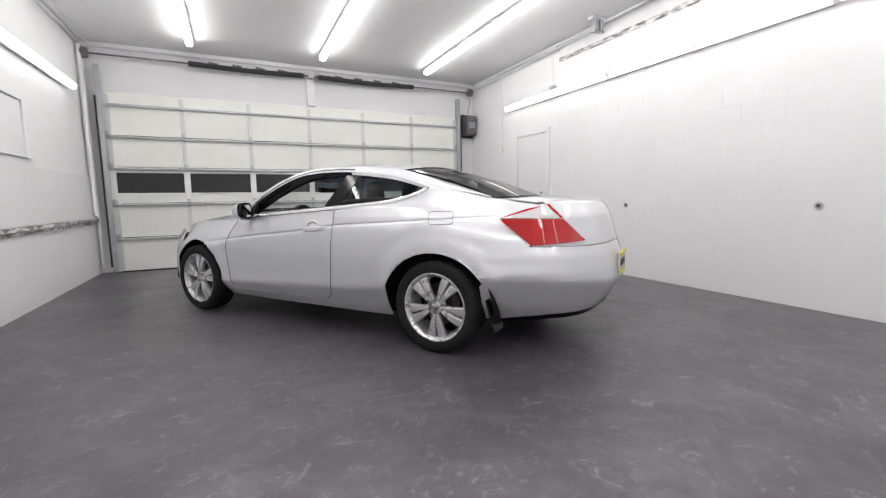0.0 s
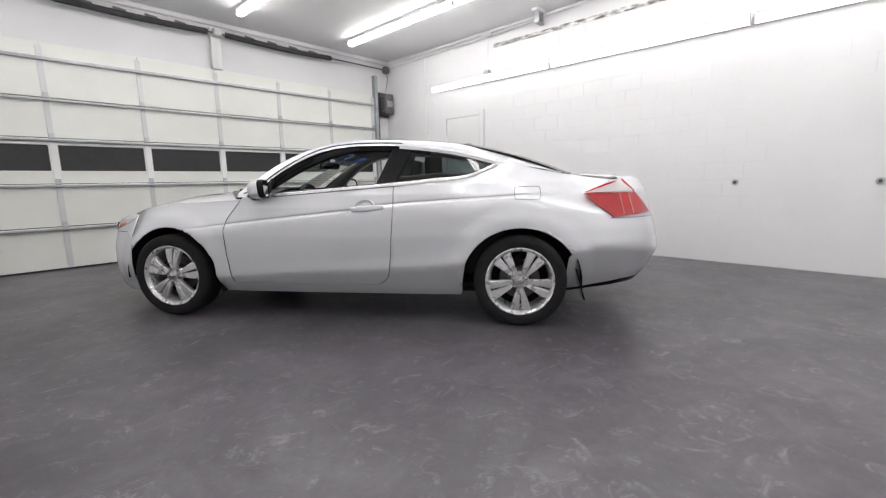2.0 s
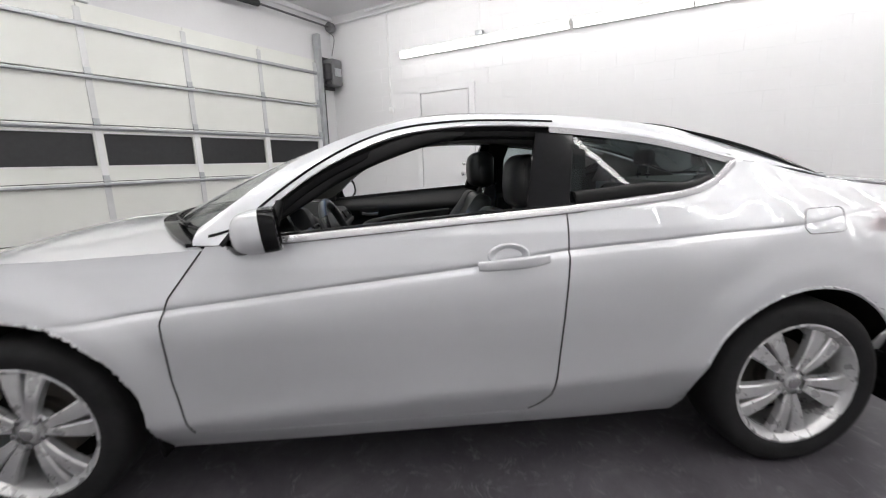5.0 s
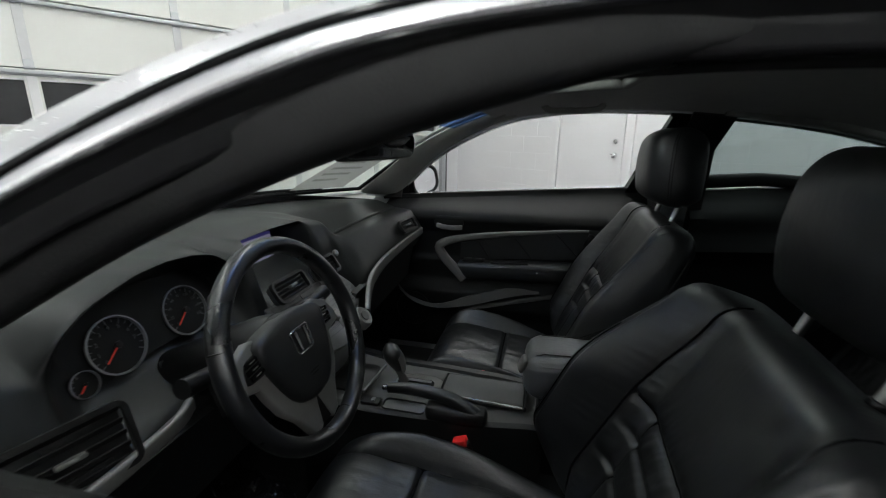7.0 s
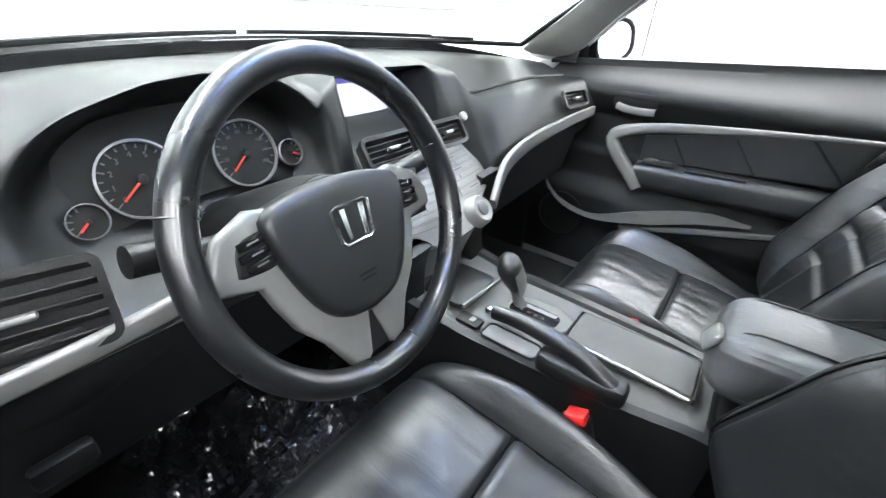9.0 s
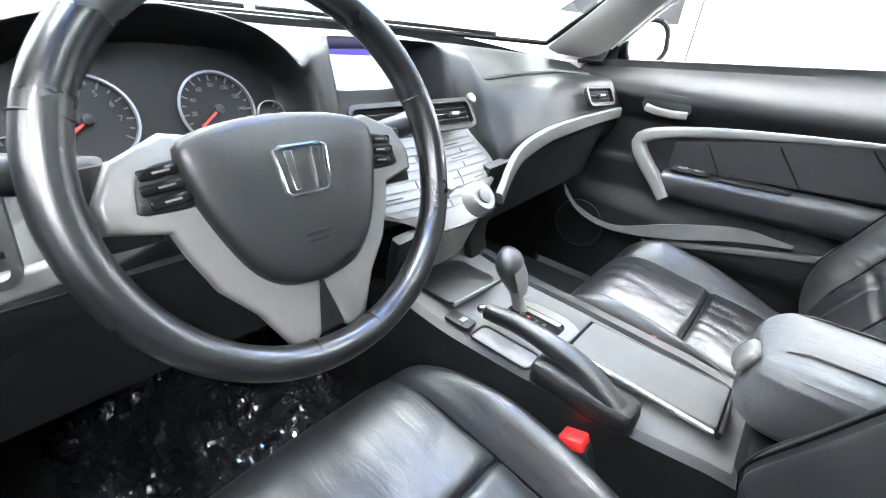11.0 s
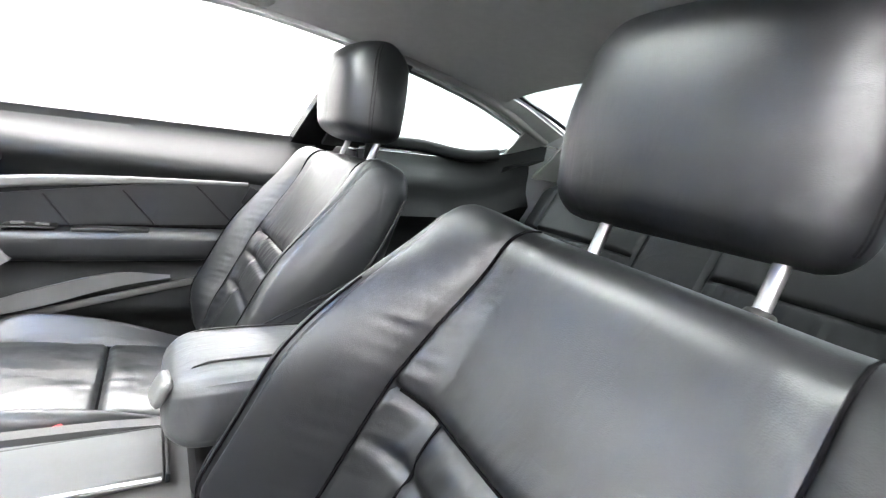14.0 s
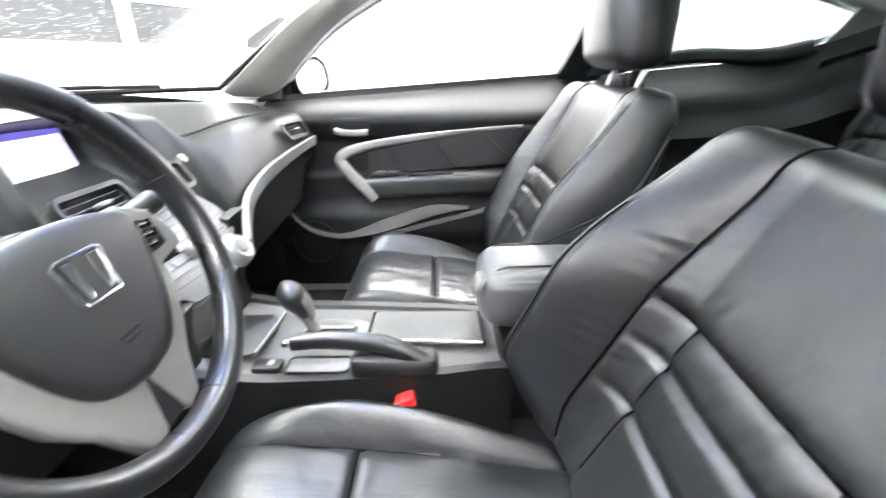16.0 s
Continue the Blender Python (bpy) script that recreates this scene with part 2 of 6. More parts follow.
M["walltube"] = material("lit_wall_diffuser", (0.9, 0.9, 0.9), rough=0.4, emit=(1.0, 0.985, 0.97), emit_strength=WALL_GLOW)
M["casing"] = material("white_enamel", (0.8, 0.8, 0.8), rough=0.35, second=(0.74, 0.74, 0.74), scale=4)
M["silver"] = material("silver_metallic_paint", (0.68, 0.69, 0.715), rough=0.42, metal=0.45, coat=1.0, second=(0.63, 0.64, 0.665), scale=900, amount=0.8, rough_vary=0.03)
M["silver"].node_tree.nodes["Principled BSDF"].inputs["Coat Roughness"].default_value = 0.012
M["silver"].node_tree.nodes["Principled BSDF"].inputs["Coat IOR"].default_value = 1.7
M["moulding"] = material("bright_moulding", (0.76, 0.76, 0.77), rough=0.24, metal=0.8)
M["seamgrey"] = material("panel_gap", (0.05, 0.05, 0.052), rough=0.6)
M["chrome"] = material("chrome", (0.75, 0.75, 0.76), rough=0.12, metal=1.0, rough_vary=0.05, scale=8)
M["alloy"] = material("machined_alloy", (0.66, 0.66, 0.665), rough=0.3, metal=0.55, spec=0.6, second=(0.5, 0.5, 0.51), scale=14, rough_vary=0.08)
M["tyre"] = material("tyre_rubber", (0.012, 0.012, 0.0125), rough=0.7, spec=0.2, second=(0.02, 0.02, 0.021), scale=14, bump=0.25, bump_scale=120)
M["trimblack"] = material("black_trim", (0.007, 0.007, 0.0075), rough=0.10, spec=0.15, second=(0.010, 0.010, 0.011), scale=30)
M["frameblack"] = material("matt_black_frame", (0.006, 0.006, 0.0065), rough=0.5, spec=0.3, second=(0.009, 0.009, 0.0095), scale=30, bump=0.05, bump_scale=300)
M["under"] = material("underbody", (0.006, 0.006, 0.006), rough=0.9, spec=0.2, second=(0.012, 0.011, 0.0105), scale=9)
M["redlens"] = material("red_lamp_lens", (0.55, 0.008, 0.012), rough=0.08, coat=1.0, second=(0.4, 0.004, 0.008), scale=60)
M["whitelens"] = material("clear_lamp_lens", (0.58, 0.53, 0.54), rough=0.1, coat=1.0, second=(0.6, 0.58, 0.58), scale=60)
M["pinklens"] = material("pale_red_lens", (0.75, 0.22, 0.22), rough=0.1, coat=1.0, second=(0.7, 0.18, 0.18), scale=60)
M["amber"] = material("amber_lens", (0.75, 0.22, 0.1), rough=0.1, coat=1.0, second=(0.6, 0.15, 0.06), scale=40)
M["disc"] = material("brake_disc", (0.13, 0.125, 0.12), rough=0.4, metal=0.8, second=(0.16, 0.14, 0.12), scale=12)


def glass(name, colour, alpha_rough=0.0, ior=1.45):
    """A thin pane: mostly clear, with its gloss by Fresnel."""
    m = bpy.data.materials.new(name)
    m.use_nodes = True
    nt = m.node_tree
    nt.nodes.remove(nt.nodes["Principled BSDF"])
    out = nt.nodes["Material Output"]
    t = nt.nodes.new("ShaderNodeBsdfTransparent")
    t.inputs["Color"].default_value = (*colour, 1)
    g = nt.nodes.new("ShaderNodeBsdfGlossy")
    g.inputs["Roughness"].default_value = alpha_rough
    lw = nt.nodes.new("ShaderNodeLayerWeight")
    lw.inputs["Blend"].default_value = 0.5
    pw = nt.nodes.new("ShaderNodeMath")
    pw.operation = "POWER"
    pw.inputs[1].default_value = 5.0
    nt.links.new(lw.outputs["Facing"], pw.inputs[0])
    f = nt.nodes.new("ShaderNodeMath")
    f.operation = "MULTIPLY_ADD"
    f.inputs[1].default_value, f.inputs[2].default_value = 0.9, 0.035
    nt.links.new(pw.outputs[0], f.inputs[0])
    mx = nt.nodes.new("ShaderNodeMixShader")
    nt.links.new(f.outputs[0], mx.inputs[0])
    nt.links.new(t.outputs[0], mx.inputs[1])
    nt.links.new(g.outputs[0], mx.inputs[2])
    nt.links.new(mx.outputs[0], out.inputs["Surface"])
    return m


M["plateyellow"] = material("yellow_print", (0.75, 0.68, 0.03), rough=0.4)
M["paper"] = material("white_paper", (0.62, 0.62, 0.6), rough=0.8, second=(0.57, 0.57, 0.55), scale=12)
# Opaque and pale: the light that drops refract is put into the base colour.
M["bead"] = material("water", (0.62, 0.63, 0.64), rough=0.05, spec=0.8, coat=1.0)
M["glass"] = glass("windscreen_glass", (0.88, 0.92, 0.91))
M["tint"] = glass("tinted_glass", (0.12, 0.138, 0.142))
M["sidetint"] = glass("green_tinted_side_glass", (0.33, 0.385, 0.385))
M["mirror"] = material("mirror", (0.6, 0.6, 0.62), rough=0.02, metal=1.0)

# ---- the garage ----
RIGHT, LEFT, FRONT, BACK, CEIL = 2.85, -3.88, 5.2, -6.0, 3.5
DOOR_L, DOOR_PITCH, DOOR_FACE, DOOR_TOP = -3.595, 0.995, 5.1, 2.78
DOOR_R = DOOR_L + 6 * DOOR_PITCH


def placed(bm):
    bm.transform(ROOM)
    return bm


def slab(a0, a1, b0, b1, z0, z1, bevel=0.0):
    return placed(box((a1 - a0, b1 - b0, z1 - z0), ((a0 + a1) / 2, (b0 + b1) / 2, (z0 + z1) / 2), bevel))


def structure(name, bm, mat, label, smooth=False):
    ob = part(name, bm, mat, None, label, smooth)
    return tagged(ob, label, name.split("_")[0], kind="structure")


structure("floor", slab(LEFT - 0.2, RIGHT + 0.2, BACK - 0.2, FRONT + 0.4, -0.12, 0), M["floor"], "worn dark grey sealed concrete garage floor with stains")
structure("ceiling", slab(LEFT - 0.2, RIGHT + 0.2, BACK - 0.2, FRONT + 0.2, CEIL, CEIL + 0.12), M["ceiling"], "pale grey painted garage ceiling")
wall_right = structure("wall_right", slab(RIGHT, RIGHT + 0.2, BACK, FRONT + 0.2, 0, CEIL), M["wall"], "white painted concrete block wall")
wall_left = structure("wall_left", slab(LEFT - 0.2, LEFT, BACK, FRONT + 0.2, 0, CEIL), M["wall"], "white painted concrete block wall with a ledge")
structure("wall_back", slab(LEFT - 0.2, RIGHT + 0.2, BACK - 0.2, BACK, 0, CEIL), M["wall"], "plain white painted garage wall")
structure("wall_front", joined(slab(LEFT, DOOR_L + 0.02, FRONT, FRONT + 0.2, 0, CEIL), slab(DOOR_R - 0.02, RIGHT, FRONT, FRONT + 0.2, 0, CEIL),
                               slab(DOOR_L + 0.02, DOOR_R - 0.02, FRONT, FRONT + 0.2, DOOR_TOP - 0.03, CEIL)), M["wall"], "white painted wall round the wide garage door")


def block_courses(parent, plane, b0, b1, side):
    """Shallow raised painted blocks on a wall, one mesh shared by all, varied in height of relief."""
    me = bpy.data.meshes.new("block")
    bm = box((0.012, 0.397, 0.197), bevel=0.0011, seg=1)
    bm.to_mesh(me)
    bm.free()
    me.materials.append(M["wall"])
    rnd = random.Random(5)
    n = 0
    for row in range(17):
        z = 0.1 + row * 0.2
        b = b0 + (0.2 if row % 2 else 0.0)
        while b + 0.2 < b1 and n < 300:
            o = new("block", me)
            o.parent = parent
            o.matrix_basis = ROOM @ Matrix.Translation((plane - side * (rnd.uniform(-0.0042, -0.00412)), b + 0.2, z + 0.002))
            b += 0.4
            n += 1


def lamp_fixture(glow="tube", name="strip_light"):
    """A long fluorescent fitting, 1.22 m tubes in pairs, hanging with its glow down."""
    t = thing(name, "long white fluorescent strip light, lit", "strip light", "strip lights")
    part("casing", box((0.12, 2.42, 0.05), (0, 0, 0.025), 0.008), M["casing"], t)
    for k in (-1, 1):
        prof = [(x, y) for x, y in rrect(0.09, 0.06, 0.026)]
        part("diffuser", sweep([(0, k * 0.61 - 0.595, -0.035), (0, k * 0.61 + 0.595, -0.035)], prof), M[glow], t, "glowing white diffuser")
        for e in (-1, 1):
            part("end_cap", box((0.088, 0.012, 0.058), (0, k * 0.61 + e * 0.602, -0.033), 0.004), M["casing"], t)
    return t


def lamp_at(proto, a, b, z, tip=0.0):
    m = ROOM @ Matrix.Translation((a, b, z)) @ Matrix.Rotation(radians(tip), 4, "Y")
    return copy_thing(proto, m)


first = lamp_fixture()
first.matrix_basis = ROOM @ Matrix.Translation((-2.38, 3.25, 3.45))
for a, b_end in ((-2.38, 4.48), (-0.46, 4.4), (1.45, 4.48)):
    for k in range(4):
        if a == -2.38 and k == 0:
            continue
        lamp_at(first, a, b_end - 1.23 - 2.47 * k, 3.45)
second = lamp_fixture("walltube")
second.matrix_basis = ROOM @ Matrix.Translation((LEFT + 0.075, 4.40 - 1.23 - 2.47 * 3, 2.68)) @ Matrix.Rotation(radians(-62), 4, "Y")
for k in range(4):
    lamp_at(second, RIGHT - 0.075, 3.76 - 1.23 - 2.47 * k, 2.73, 62)
    if k < 3:
        lamp_at(second, LEFT + 0.075, 4.40 - 1.23 - 2.47 * k, 2.68, -62)

# the sectional door
ROWS = [(0.0, 0.545), (0.55, 1.085), (1.09, 1.645), (1.65, 2.125), (2.13, DOOR_TOP)]


def sectional_door():
    door = tagged(new("door_1"), "closed white sectional garage door with steel stiles and dark windows", "door", kind="structure")
    for r, (z0, z1) in enumerate(ROWS):
        if r == 2:
            for k in range(6):
                a0 = DOOR_L + k * DOOR_PITCH
                lo, hi = 1.235, 1.575
                part("panel", joined(slab(a0, a0 + DOOR_PITCH, DOOR_FACE, DOOR_FACE + 0.04, z0, lo), slab(a0, a0 + DOOR_PITCH, DOOR_FACE, DOOR_FACE + 0.04, hi, z1),
                                     slab(a0, a0 + 0.045, DOOR_FACE, DOOR_FACE + 0.04, lo, hi), slab(a0 + DOOR_PITCH - 0.045, a0 + DOOR_PITCH, DOOR_FACE, DOOR_FACE + 0.04, lo, hi)), M["door"], door, smooth=False)
                part("pane", slab(a0 + 0.04, a0 + DOOR_PITCH - 0.04, DOOR_FACE + 0.022, DOOR_FACE + 0.03, lo - 0.005, hi + 0.005), M["nightpane"], door, "dark glass pane", smooth=False)
                part("pane_bead", joined(slab(a0 + 0.045, a0 + DOOR_PITCH - 0.045, DOOR_FACE - 0.008, DOOR_FACE + 0.02, lo, lo + 0.012), slab(a0 + 0.045, a0 + DOOR_PITCH - 0.045, DOOR_FACE - 0.008, DOOR_FACE + 0.02, hi - 0.012, hi)), M["casing"], door, smooth=False)
        else:
            for k in range(6):
                a0 = DOOR_L + k * DOOR_PITCH
                part("panel", slab(a0 + 0.001, a0 + DOOR_PITCH - 0.001, DOOR_FACE, DOOR_FACE + 0.04, z0 + 0.003, z1 - 0.002, 0.004), M["door"], door, smooth=False)
        if r < 4:
            part("stiffener", joined(slab(DOOR_L, DOOR_R, DOOR_FACE - 0.045, DOOR_FACE - 0.002, z1 - 0.04, z1 - 0.012, 0.006)), M["strip"], door, "galvanised horizontal strut")
    part("stiffener", slab(DOOR_L, DOOR_R, DOOR_FACE - 0.045, DOOR_FACE - 0.002, 2.56, 2.6, 0.006), M["strip"], door)
    part("stiffener", slab(DOOR_L, DOOR_R, DOOR_FACE - 0.02, DOOR_FACE - 0.002, 1.595, 1.618, 0.004), M["strip"], door)
    for k in range(7):
        a = DOOR_L + k * DOOR_PITCH
        for z0, z1 in ROWS:
            w = 0.03 if 0 < k < 6 else 0.045
            part("stile", slab(a - w, a + w, DOOR_FACE - 0.008, DOOR_FACE - 0.001, z0 + 0.02, z1 - 0.045, 0.002), M["casing" if z0 == 1.09 else "stile"], door, smooth=False)
        for z in (0.55, 1.09, 1.65, 2.13):
            part("hinge", joined(slab(a - 0.03, a + 0.03, DOOR_FACE - 0.016, DOOR_FACE - 0.004, z - 0.055, z + 0.06, 0.003), placed(rod((a - 0.035, DOOR_FACE - 0.02, z), (a + 0.035, DOOR_FACE - 0.02, z), 0.009))), M["strip"], door)
    part("bottom_seal", slab(DOOR_L, DOOR_R, DOOR_FACE - 0.01, DOOR_FACE + 0.05, 0.001, 0.022, 0.004), M["dark"], door)
    return door


sectional_door()


def door_tracks():
    for a, s in ((DOOR_L - 0.06, 1), (DOOR_R + 0.06, -1)):
        t = thing("door_track", "galvanised vertical garage door track with black bracket", "track", "door tracks")
        part("rail", joined(slab(a - 0.03, a + 0.03, DOOR_FACE - 0.07, DOOR_FACE - 0.062, 0.02, 3.15), slab(a - 0.034, a - 0.026, DOOR_FACE - 0.07, DOOR_FACE + 0.03, 0.02, 3.15)), M["strip"], t, smooth=False)
        for z in (0.4, 1.2, 2.0, 2.7):
            part("bracket", slab(a - 0.05, a + 0.02, DOOR_FACE + 0.0, FRONT, z, z + 0.05), M["strip"], t, smooth=False)
        part("roller_guard", slab(a - 0.05 * s - 0.012, a - 0.05 * s + 0.012, DOOR_FACE - 0.06, DOOR_FACE + 0.06, 0.1, 2.7), M["dark"], t, smooth=False)
    sh = thing("torsion_spring", "black torsion springs on a steel shaft above the garage door", "spring")
    part("shaft", placed(rod((LEFT + 0.06, 5.05, 3.3), (RIGHT - 0.1, 5.05, 3.3), 0.014)), M["greybox"], sh)
    for a0, a1 in ((-2.45, -0.68), (-0.42, 1.42)):
        path = [(a0 + (a1 - a0) * k / 40, 5.05, 3.3 - 0.02 * math.sin(math.pi * k / 40)) for k in range(41)]
        part("coil", placed(sweep(path, circle(0.042, 12), scale=lambda u: 1.0 + 0.05 * math.sin(u * 400))), M["dark"], sh, "black wound spring")
        for k in range(4):
            a = a0 + (a1 - a0) * (0.2 + 0.2 * k)
            part("stripe", placed(sweep([(a - 0.07, 5.05, 3.328), (a + 0.07, 5.05, 3.315)], [(0.012, 0.028), (-0.012, 0.028), (-0.02, 0.0), (0.02, 0.0)])), M["greybox"], sh)
    for a in (LEFT + 0.1, RIGHT - 0.14):
        part("drum", placed(cyl(0.075, 0.09, (a, 5.05, 3.3), 20, 0.01, rot=(0, 90, 0))), M["greybox"], sh)
    part("centre_bracket", joined(slab(-0.62, -0.48, 5.11, 5.198, 2.8, 3.4, 0.004), slab(-0.6, -0.5, 4.98, 5.12, 3.26, 3.36, 0.006)), M["casing"], sh)


door_tracks()
trim = structure("trim", joined(slab(LEFT, RIGHT, FRONT - 0.06, FRONT - 0.002, CEIL - 0.07, CEIL - 0.002, 0.01), slab(LEFT + 0.002, LEFT + 0.05, BACK, FRONT - 0.07, CEIL - 0.05, CEIL - 0.002, 0.01),
                                slab(LEFT + 0.09, LEFT + 0.13, BACK, FRONT - 0.07, CEIL - 0.03, CEIL - 0.002, 0.008)), M["ceiling"], "painted trim along the ceiling edge")

opener = thing("door_opener", "dark grey wall-mounted electric garage door opener", "door opener")
part("case", slab(2.58, 2.8, 4.93, 5.14, 2.42, 2.82, 0.03), M["greybox"], opener)
part("motor", placed(cyl(0.06, 0.24, (2.56, 5.02, 2.62), 20, 0.015)), M["dark"], opener, "black motor housing")
part("label_plate", slab(2.62, 2.76, 4.924, 4.932, 2.56, 2.68), M["strip"], opener, "grey sticker", smooth=False)
part("pulley", placed(cyl(0.05, 0.05, (2.56, 5.02, 2.46), 16, 0.008)), M["dark"], opener)
part("wall_plate", slab(2.56, 2.82, 5.14, 5.198, 2.38, 2.86, 0.004), M["dark"], opener)


def pipe_run(name, label, pts, r, mat="casing", clips=()):
    t = thing(name, label, "pipe")
    part("tube", placed(sweep(catmull(pts, 40) if len(pts) > 2 else pts, circle(r, 10))), M[mat], t)
    for c in clips:
        part("clip", placed(box((0.03, 0.03, 0.03), c, 0.005)), M[mat], t)
    return t


pipe_run("conduit", "white painted pipe down the corner wall", [(LEFT + 0.05, 5.0, 3.4), (LEFT + 0.05, 5.0, 0.9)], 0.028, clips=[(LEFT + 0.03, 5.0, 2.2), (LEFT + 0.03, 5.0, 1.3)])
pipe_run("conduit", "thin white painted pipe beside the door", [(LEFT + 0.05, 5.12, 3.4), (LEFT + 0.05, 5.12, 0.1)], 0.018)
pipe_run("conduit", "grey painted conduit under the ceiling edge", [(RIGHT - 0.06, 5.0, 3.36), (RIGHT - 0.06, 3.2, 3.38), (RIGHT - 0.06, 1.5, 3.42)], 0.013, "ceiling")
pipe_run("conduit", "grey painted conduit along the ceiling edge", [(RIGHT - 0.06, 4.4, 3.44), (RIGHT - 0.06, -3, 3.47)], 0.016, "ceiling")
pipe_run("cable", "white cable dropping to a switch on the wall", [(RIGHT - 0.02, 4.03, 3.36), (RIGHT - 0.012, 4.03, 2.02)], 0.006)
pipe_run("cable", "white cable hanging from the conduit to the lamp", [(RIGHT - 0.05, 2.5, 3.42), (RIGHT - 0.04, 2.52, 2.8)], 0.005)
pipe_run("cable", "grey drooping cable by the door opener", [(2.7, 5.1, 3.25), (2.62, 4.9, 3.1), (2.6, 4.95, 2.85)], 0.006, "greybox")
hang = thing("ceiling_bracket", "grey painted steel bracket hanging from the ceiling", "bracket")
part("plate", slab(2.55, 2.8, 1.4, 1.5, 3.46, 3.498, 0.004), M["ceiling"], hang)
part("leg", joined(slab(2.6, 2.64, 1.41, 1.49, 3.3, 3.47, 0.004), slab(2.7, 2.74, 1.41, 1.49, 3.3, 3.47, 0.004), slab(2.6, 2.78, 1.42, 1.48, 3.3, 3.33, 0.004)), M["strip"], hang)
sw = thing("wall_switch", "small white switch box on the wall", "switch")
part("case", slab(RIGHT - 0.03, RIGHT, 3.99, 4.06, 1.95, 2.03, 0.006), M["casing"], sw)
ja = thing("junction_box", "small white junction box on the conduit", "junction box")
part("case", slab(RIGHT - 0.09, RIGHT, 2.4, 2.6, 3.38, 3.45, 0.006), M["casing"], ja)
ja = thing("junction_box", "small grey box above the strip light", "junction box")
part("case", slab(RIGHT - 0.08, RIGHT, 2.46, 2.56, 2.80, 2.86, 0.006), M["strip"], ja)

# peeling band high on the wall
structure("trim_peeling", slab(RIGHT - 0.012, RIGHT - 0.002, -2.2, 2.4, 3.2, 3.26), M["shabby"], "strip of peeling paint high on the wall")

# small white door in the wall
d = tagged(new("door_2"), "closed white flush door with steel knob in the block wall", "door", kind="structure")
part("leaf", slab(RIGHT - 0.02, RIGHT - 0.004, 2.7, 3.47, 0.02, 2.16, 0.003), M["wall"], d, smooth=False)
part("frame", joined(slab(RIGHT - 0.03, RIGHT, 2.6, 2.69, 0.002, 2.25, 0.003), slab(RIGHT - 0.03, RIGHT, 3.48, 3.57, 0.002, 2.25, 0.003), slab(RIGHT - 0.03, RIGHT, 2.69, 3.48, 2.17, 2.25, 0.003)), M["wall"], d, smooth=False)
part("knob", joined(placed(cyl(0.03, 0.05, (RIGHT - 0.045, 2.78, 1.02), 16, 0.01, rot=(0, 90, 0))), placed(cyl(0.025, 0.02, (RIGHT - 0.03, 2.78, 1.16), 16, 0.004, rot=(0, 90, 0)))), M["chrome"], d)

for b, z in ((1.017, 0.957), (-1.125, 0.963), (-2.334, 0.966)):
    h = thing("wall_plug", "dark bolt hole with a metal ring in the white wall", "wall plug", "wall plugs")
    part("ring", placed(lathe([(0.016, 0), (0.035, 0), (0.033, 0.006), (0.018, 0.006), (0.016, 0)], 16, Matrix.Translation((RIGHT - 0.009, b, z)) @ Matrix.Rotation(radians(-90), 4, "Y"))), M["strip"], h)
    part("bore", placed(cyl(0.017, 0.012, (RIGHT - 0.01, b, z), 12, rot=(0, 90, 0))), M["dark"], h)

# boarded window and its ledge on the other wall
w = tagged(new("window_1"), "boarded-up white painted window in the wall", "window", kind="structure")
part("board", slab(LEFT + 0.002, LEFT + 0.012, 1.3, 2.86, 1.6, 2.16, 0.002), M["wall"], w, smooth=False)
part("window_frame", joined(slab(LEFT + 0.001, LEFT + 0.035, 2.86, 2.98, 1.57, 2.2, 0.004), slab(LEFT + 0.001, LEFT + 0.035, 1.3, 2.86, 2.16, 2.2, 0.004), slab(LEFT + 0.001, LEFT + 0.03, 1.3, 2.86, 1.57, 1.6, 0.004)), M["wall"], w, smooth=False)
structure("trim_ledge", joined(slab(LEFT, LEFT + 0.06, -2, 5.1, 0.82, 0.86, 0.006), slab(LEFT, LEFT + 0.03, -2, 5.1, 0.78, 0.815, 0.004)), M["shabby"], "scuffed wooden ledge along the wall")
structure("wall_panel", slab(LEFT, LEFT + 0.02, -2, 5.05, 0.87, 1.5, 0.004), M["wall"], "smooth white panel above the ledge")

# ---- the car: its skin ----
car = thing("car", "silver metallic two-door coupe, driver's window down, parked on the garage floor", "car")
PLAN = catmull([(0, -1.10), (-.35, -1.06), (-.58, -.96), (-.73, -.79), (-.805, -.58), (-.865, -.3), (-.905, .1), (-.92, .6), (-.92, 1.2), (-.917, 1.8), (-.907, 2.3),
                (-.895, 2.75), (-.86, 3.06), (-.79, 3.28), (-.68, 3.44), (-.48, 3.57), (-.24, 3.63), (0, 3.645)], 600)
PLAN_S = np.linspace(0, 1, len(PLAN))
Z_MID = ([.15, .2, .26, .35, .5, .65, .78, .86, .95, 1.02, 1.2], [.075, .055, .032, .02, .008, 0, .003, .008, .022, .045, .2])
Z_REAR = ([.15, .25, .36, .48, .6, .7, .78, .87, .96, 1.04, 1.2], [.16, .07, .02, .002, 0, .02, .05, .075, .10, .15, .3])
Z_FRONT = ([.12, .2, .3, .42, .55, .65, .72, .8, .9, 1.0], [.1, .045, .012, 0, .006, .03, .055, .095, .16, .25])
CREASE = table([(-.75, .97), (-.35, .955), (.225, .925), (.92, .884), (1.2, .846), (1.8, .787), (2.27, .738), (2.5, .712), (2.8, .70)])


ARCHES = ((0.0, .415, .395), (2.741, .42, .40))
KINK = table([(-1.1, .50), (-.9, .535), (-.6, .555), (-.4, .54), (.5, .435), (.94, .401), (2.22, .335), (2.4, .33)])


